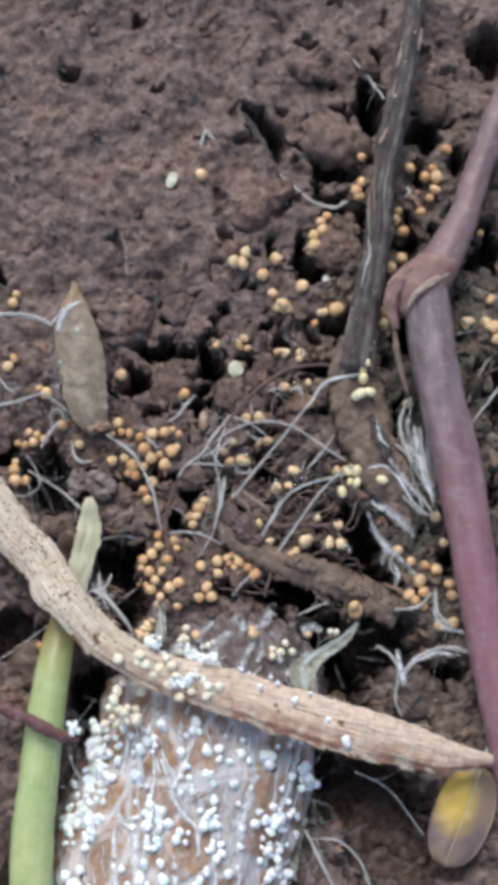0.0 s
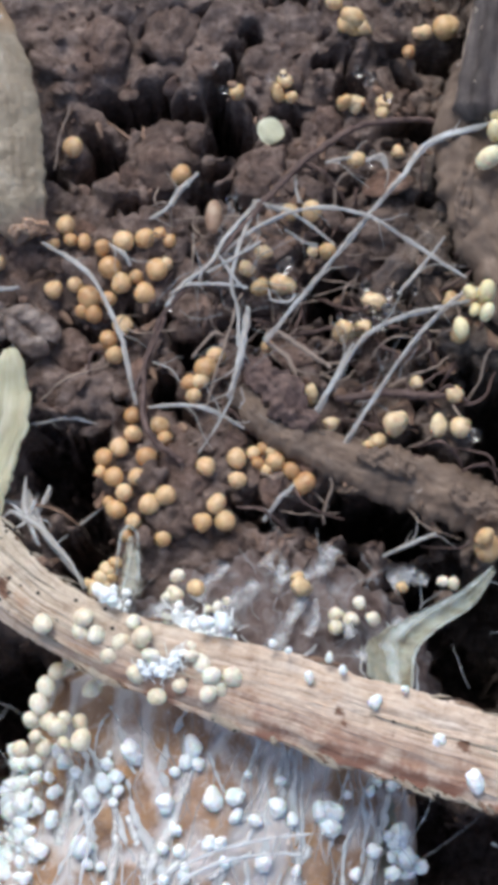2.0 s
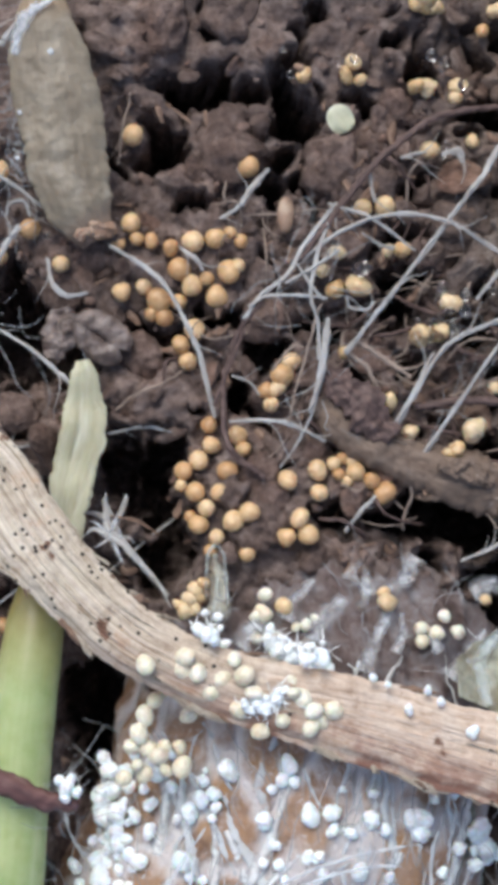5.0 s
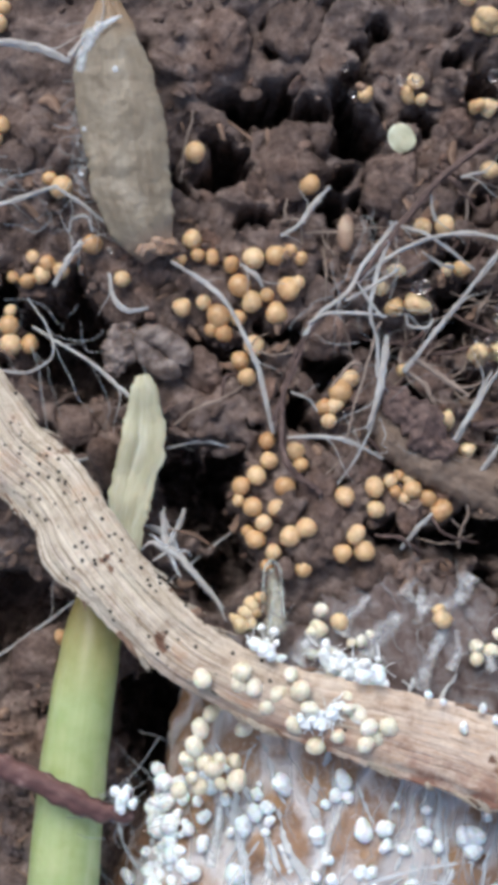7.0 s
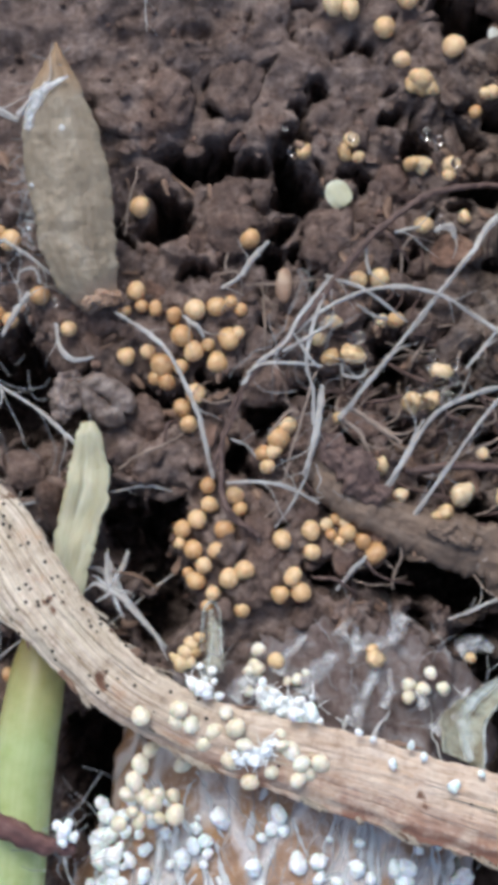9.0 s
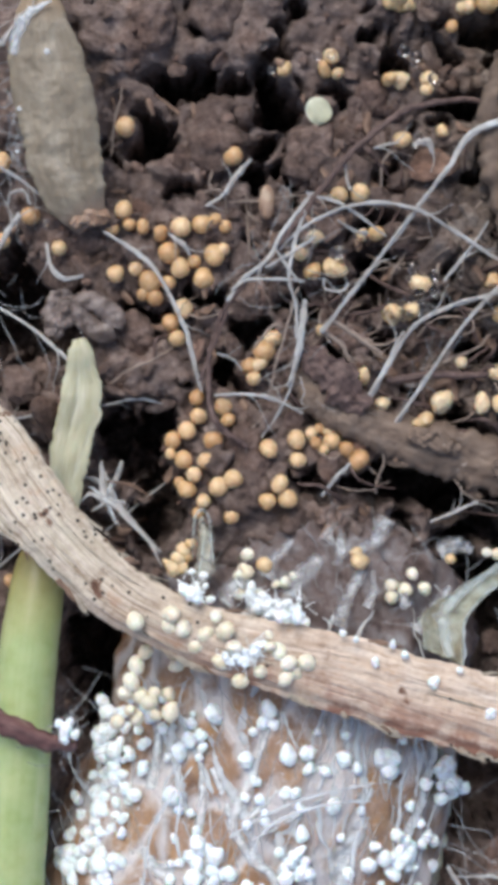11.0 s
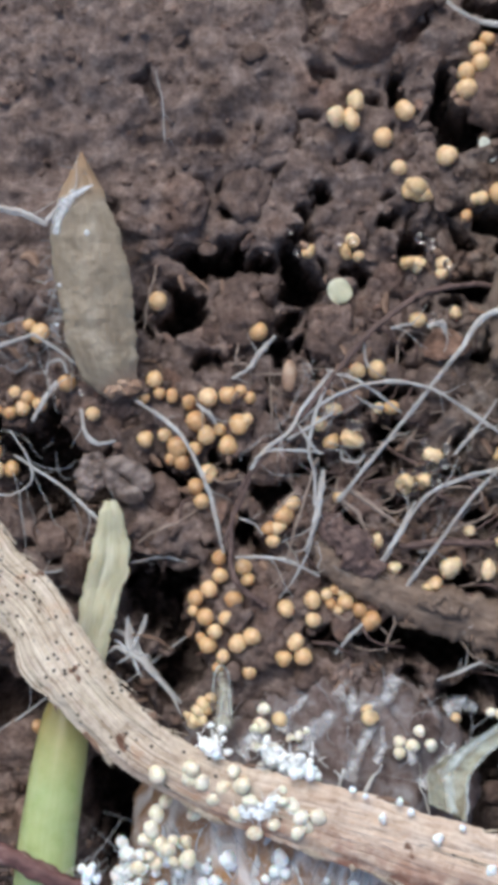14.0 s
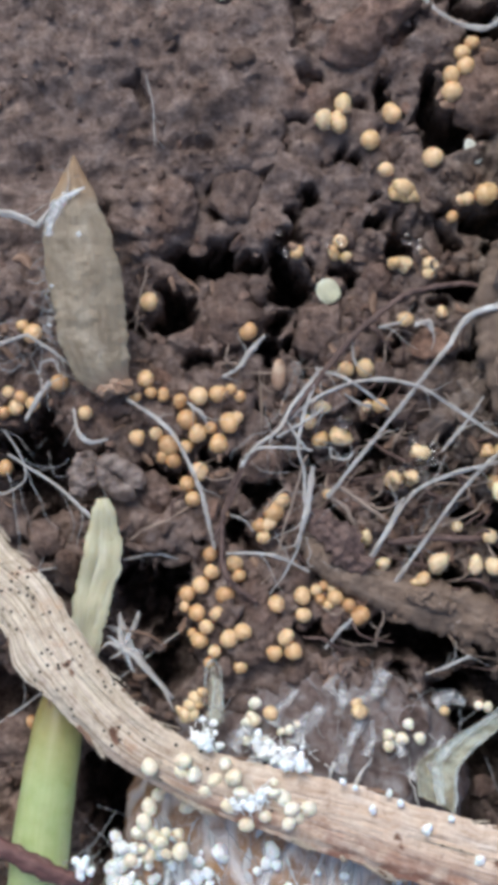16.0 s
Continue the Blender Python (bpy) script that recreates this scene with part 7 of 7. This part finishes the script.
scatter_beads(STALK_BEADS, bead_meshes("butter_bead", [ball(530 + i, 0.05, 12, 16, (0.84, 0.86, 1.2)) for i in range(4)], BUTTER), on_soil, "oval butter-yellow fungus bead at the foot of the dead stem", "yellow beads", 5)
scatter_beads(WHITE_BEADS, bead_meshes("white_bead", LUMPY, WHITE), on_stem, "young white fungus bead on the mouldy stem", "white beads", 4, "young_sclerotium")
r = np.random.RandomState(15)
clump, seats = [], []
for x, y, rad in [(-12.31, -19.27, 0.98), (-11.81, -20.78, 0.62), (-12.9, -21.79, 0.63), (-13.63, -24.73, 0.97), (-14.72, -26.64, 0.97), (-12.67, -26.19, 0.82), (-6.84, -25.05, 0.79),
        (-1.32, -26, 0.72), (4.77, -25.72, 1.08), (5.74, -26.66, 0.61), (-13.08, -27.86, 0.89), (-6.49, -28.24, 0.86), (-0.67, -28.79, 0.99), (4.86, -28.97, 1.03),
        (-3.76, -27.63, 0.66)]:
    for k in range(int(12 * rad + 6)):
        way, off = r.uniform(0, 6.28), rad * math.sqrt(r.rand())
        px, py, s = x + off * math.cos(way), y + off * math.sin(way), r.uniform(0.28, 0.46)
        if not roomy(px, py, s, seats, 0.62):
            continue
        seats.append((px, py, s))
        v, f = LUMPY[r.randint(len(LUMPY))]
        turn = np.array(Euler((-1.3 + r.normal() * 0.5, r.normal() * 0.5, r.normal() * 0.6)).to_matrix())
        clump.append((v @ turn.T * s + (px, py, over_stem(px, py) + 0.45 * s + 0.15), f))
for k in range(44):
    y = r.uniform(-40, -17)
    xc, rr = stem_axis(y)
    x = xc + rr * (r.uniform(-0.97, -0.84) if k % 2 else 0.9 if k % 8 == 0 else r.uniform(-0.85, 0.8))
    for j in range(r.randint(3, 7)):
        px, py, s = float(x + r.normal() * 0.7), float(y + r.normal() * 0.9), r.uniform(0.24, 0.42)
        if not roomy(px, py, s, seats, 0.62):
            continue
        seats.append((px, py, s))
        v, f = LUMPY[r.randint(len(LUMPY))]
        turn = np.array(Euler((-1.3 + r.normal() * 0.5, r.normal() * 0.5, r.normal() * 0.6)).to_matrix())
        clump.append((v @ turn.T * s + (px, py, over_stem(px, py) + 0.45 * s + 0.15), f))
v, f, u = joined(clump)
thing("sclerotium_clump", mesh_of("sclerotium_clump", v, f), WHITE, "dense clumps of young white fungus beads on the mouldy stem", "fungus bead", "white beads", "stuff")
clumps = {"under": []}
for x, y, rad in [(-10.19, -16.2, 0.98), (-8.72, -16.61, 0.78), (-11.24, -16.78, 0.59)]:
    for k in range(12):
        way, off, s = r.uniform(0, 6.28), rad * math.sqrt(r.rand()), r.uniform(0.34, 0.5)
        px, py = x + off * math.cos(way), y + off * math.sin(way)
        if roomy(px, py, s, clumps["under"] + CREAM_BEADS["under"], 0.72):
            clumps["under"].append((px, py, s))
scatter_beads(clumps, bead_meshes("cream_clump_bead", OVALS, CREAM), on_soil, "oval cream fungus bead clinging to straw and mould", "cream beads", 20)

def hairs(count, seed, centre, spread, length, lift, down=None, thin=0.016):
    """A tuft of fine mould threads round a place; down: a preferred way."""
    r = np.random.RandomState(seed)
    pieces = []
    for k in range(count):
        p = np.array(centre) + r.normal(size=3) * np.array(spread)
        d = r.normal(size=3) * (1, 1, 0.25)
        if down is not None:
            d = d * 0.5 + np.array(down) * r.uniform(0.6, 1.4)
        d = d / np.linalg.norm(d)
        pts = [p]
        for j in range(4):
            d = d + r.normal(size=3) * (0.35, 0.35, 0.12)
            d = d / np.linalg.norm(d)
            pts.append(pts[-1] + d * length * r.uniform(0.15, 0.35))
        q = thin * r.uniform(0.6, 1.7)
        pieces.append(tube(pts, [q, q * 1.2, q * 0.7], 4, 14, seed=k % 50))
    return joined(pieces)


tuft = "loose tuft of fine whitish mould threads over "
for i, (spot, spread, count, length, down, over) in enumerate([
    ([(18.21, 8.46, 1.8)], (1.6, 2.6, 0.6), 60, 3.6, (0.5, -0.9, 0), "the dead stem's root collar"),
    ([(13.87, 16.83, 2.7)], (1.0, 0.9, 0.4), 22, 3.0, None, "cream beads"),
    ([(-14.45, -18.08, 2.7)], (0.7, 0.7, 0.4), 60, 1.8, None, "the end of the reddish twig"),
    ([(8.31, -26.92, 0)], (0.8, 3.0, 1.0), 40, 6.0, (0.8, -0.8, -0.1), "the soil beside the mouldy stem"),
    ([(-13.29, -19.77, 0.6)], (1.0, 3.0, 0.8), 18, 4.5, None, "the gap beside the green stalk"),
    ([(-1.03, 9.74, 3)], (1.4, 1.4, 0.5), 44, 3.0, (0.5, 0.6, 0), "crossing roots"),
    ([(-0.72, 5.51, 2.4)], (1.0, 2.0, 0.6), 36, 2.6, None, "crossing roots"),
    ([(5.22, 4.03, 1.8)], (1.4, 1.6, 0.5), 26, 3.2, (0.6, 0.7, 0), "crossing roots"),
    ([(-16.58, 24.23, 2.4)], (0.9, 0.9, 0.2), 18, 2.0, (0.7, 0.6, 0), "the dry husk"),
    ([(-17.21, 17.04, 1.92)], (0.3, 2.6, 0.3), 150, 1.2, None, "the edge of the dry husk"),
    ([(-21.27, 16.09, 0.9)], (1.6, 1.6, 0.4), 30, 2.8, (0.9, 0.3, 0), "the soil"),
    ([(-18.27, 7.08, 0.3)], (2.0, 1.6, 0.5), 22, 4.2, (0.9, -0.6, 0), "a dark hollow"),
    ([(18.04, -11.6, 0)], (1.5, 1.2, 0.4), 30, 3.0, None, "a crumbly clod"),
    ([(21.35, -3.83, 0.9)], (1.0, 1.6, 0.4), 24, 2.6, None, "orange beads"),
    ([(-2.62, 42.67, 1.68)], (1.2, 1.0, 0.2), 22, 2.2, None, "the firm soil"),
    ([(-20.57, -3.76, -0.6)], (1.2, 2.0, 0.4), 24, 3.4, (0.5, 0.6, 0), "soil beneath the straw"),
    ([(25.33, 20.96, 1.2)], (0.8, 3.0, 0.4), 26, 3.6, (0.5, 0.8, 0), "soil behind the purple stem"),
]):
    v, f, u = hairs(int(0.45 * count), 50 + i, spot[0], spread, length, 0, down)
    thing("mould_tuft", mesh_of("mould_tuft", v, f, u), GOSSAMER, tuft + over, "mould", kind="stuff")

# dense cotton of white mould on and above the straw: small matted clots with a few threads
for i, (spot, wide, count) in enumerate([((-7.23, -9.86, 3.7), (0.42, 0.36, 0.10), 34), ((-2.05, -10.80, 3.9), (0.60, 0.26, 0.10), 40), ((-3.52, -10.24, 3.7), (0.30, 0.26, 0.10), 14), ((-4.52, -13.31, 7.25), (0.42, 0.26, 0.04), 16), ((-3.67, -12.89, 7.25), (0.40, 0.24, 0.04), 14)]):
    clots = lumps(count, 360 + i, lambda r: np.array(spot) + r.normal(size=3) * wide, lambda r: r.uniform(0.10, 0.26), 0.2, 8, 11)
    threads = hairs(20, 350 + i, spot, wide, 0.8, 0, None, 0.02)
    v, f, u = joined([clots, threads[:2]])
    thing("mould_tuft", mesh_of("mould_tuft", v, f), COTTON, "dense white cotton of mould " + ("on the straw" if i > 2 else "beside cream beads"), "mould", kind="stuff")

# the webbed collar above the straw: flattened cords that fan out from the straw, and fine threads between them
r = np.random.RandomState(77)
for i in range(12):
    x = r.uniform(-6.5, 9.5)
    y0 = -13.5 - 0.18 * x
    pts = [(x, y0, 3.2), (x + r.normal() * 0.5, y0 + 1.6, 2.6), (x + r.normal() * 0.9, y0 + 3.2, 1.6), (x + r.normal() * 1.3, y0 + r.uniform(4.0, 6.0), 0.6)]
    q = r.choice([0.05, 0.10, 0.2], p=[0.5, 0.35, 0.15])
    v, f, u = tube(pts, [q, q * 1.3, q * 0.8, q * 0.3], 8, 30, flat=0.4, rough=0.5 * q, grain_mm=0.5, seed=600 + i, wander=0.22)
    part("mould_strand", mesh_of("mould_strand", v, f, u), CORD if i % 3 else MOULD, host)
v, f, u = hairs(60, 99, (1.2, -10.4, 1.9), (4.2, 1.7, 0.5), 2.2, 0, (0.2, 0.7, 0), 0.014)
tagged(part("mould_web", mesh_of("mould_web", v, f, u), GOSSAMER, host, "web of fine grey mould threads"), kind="stuff")

veils = [([(1.32, -11.99, 3.4), (2.02, -10.29, 2.6), (2.99, -8.73, 2)], 0.7), ([(4.61, -5.89, 0.8), (3.91, -6.94, 1.4), (2.79, -7.7, 1.6)], 0.9), ([(5.52, -10.98, 3), (5.03, -10.1, 2.6), (4.83, -10.58, 2.4)], 0.5),
         ([(-1.18, -10.33, 3), (-0.52, -8.86, 2.4), (0.44, -7.98, 2)], 1.0), ([(-5.24, -10.57, 3.2), (-4.48, -9.41, 2.8), (-3.72, -9.73, 2.6)], 0.7), ([(-6.45, -9.23, 3), (-6.29, -8.05, 2.8), (-5.91, -6.86, 2.2)], 0.6),
         ([(7.61, -8.04, 1.6), (8.59, -7.44, 1.4), (9.56, -7.81, 1.4)], 0.7), ([(0.82, -6.48, 1.2), (1.71, -7.39, 1.6), (1.36, -8.59, 2)], 0.8), ([(3.08, -10.97, 3), (3.59, -9.79, 2.6), (3.49, -8.9, 2.2)], 0.45),
         ([(-2.81, -9.13, 2.6), (-2.17, -7.95, 2.2), (-1.06, -7.06, 1.6)], 0.6), ([(5.84, -12.27, 3.8), (7.04, -11, 3), (8.08, -9.84, 2.4)], 0.7)]
for i, (line, wide) in enumerate(veils):
    v, f, u = slab(line, [wide, 0.7 * wide, 0.5 * wide], 0.06, 0.3, 1.1, 0.5, 50, 18, 90 + i, 1.0, None, 0.25)
    part("mould_veil", mesh_of("mould_veil", v, f, u), VEIL, felt, "thin grey-white veil of mould")

# clear droplets and empty bead skins
r = np.random.RandomState(88)
froth = []
for bx, by, rad in [b for b in OCHRE_BEADS["roots"] if 5.0 < b[0] < 9.0 and 5.5 < b[1] < 9.5]:
    for k in range(5):
        way, off = r.uniform(0, 6.28), rad * r.uniform(0.7, 1.5)
        froth.append((bx + off * math.cos(way), by + off * math.sin(way), r.uniform(0.22, 0.46)))
drop = mesh_of("water_droplet", *ball(610, 0.02, 12, 16))
drop.materials.append(WATER)
for rows, z in ((froth, 1.6), ([(1.63, 9.91, 0.52), (7.49, 8.5, 0.46), (6.23, 8.9, 0.40), (5.9, 7.17, 0.43), (4.94, 5.85, 0.43), (7.47, 7.49, 0.37), (7.21, 6.56, 0.37),
        (12.16, 0.33, 0.46), (11.71, 1.02, 0.37), (6.62, 16.79, 0.34), (6.46, 16.24, 0.28), (-2, 20.78, 0.31), (0.66, 21.56, 0.31), (8.93, 8.66, 0.31)], 1.5), ([(5.76, 21.67, 0.46), (6.49, 21.36, 0.40), (7.45, 20.05, 0.40), (-4.73, 7.24, 0.28), (6.32, 20.92, 0.28), (1.45, 21.48, 0.34)], 2.2), ([(-15.39, 11.69, 0.25), (1.85, 9.87, 0.44), (-2.49, 21.96, 0.25)], 2.4)):
    for x, y, rad in rows:
        ob = new("water_droplet", drop)
        ob.matrix_world = Matrix.LocRotScale(Vector((x, y, z + 0.2)) * MM, None, (0.78 * rad, 0.78 * rad, 0.7 * rad))
        tagged(ob, "clear glistening droplet clinging to a fungus bead", "droplet", "droplets")
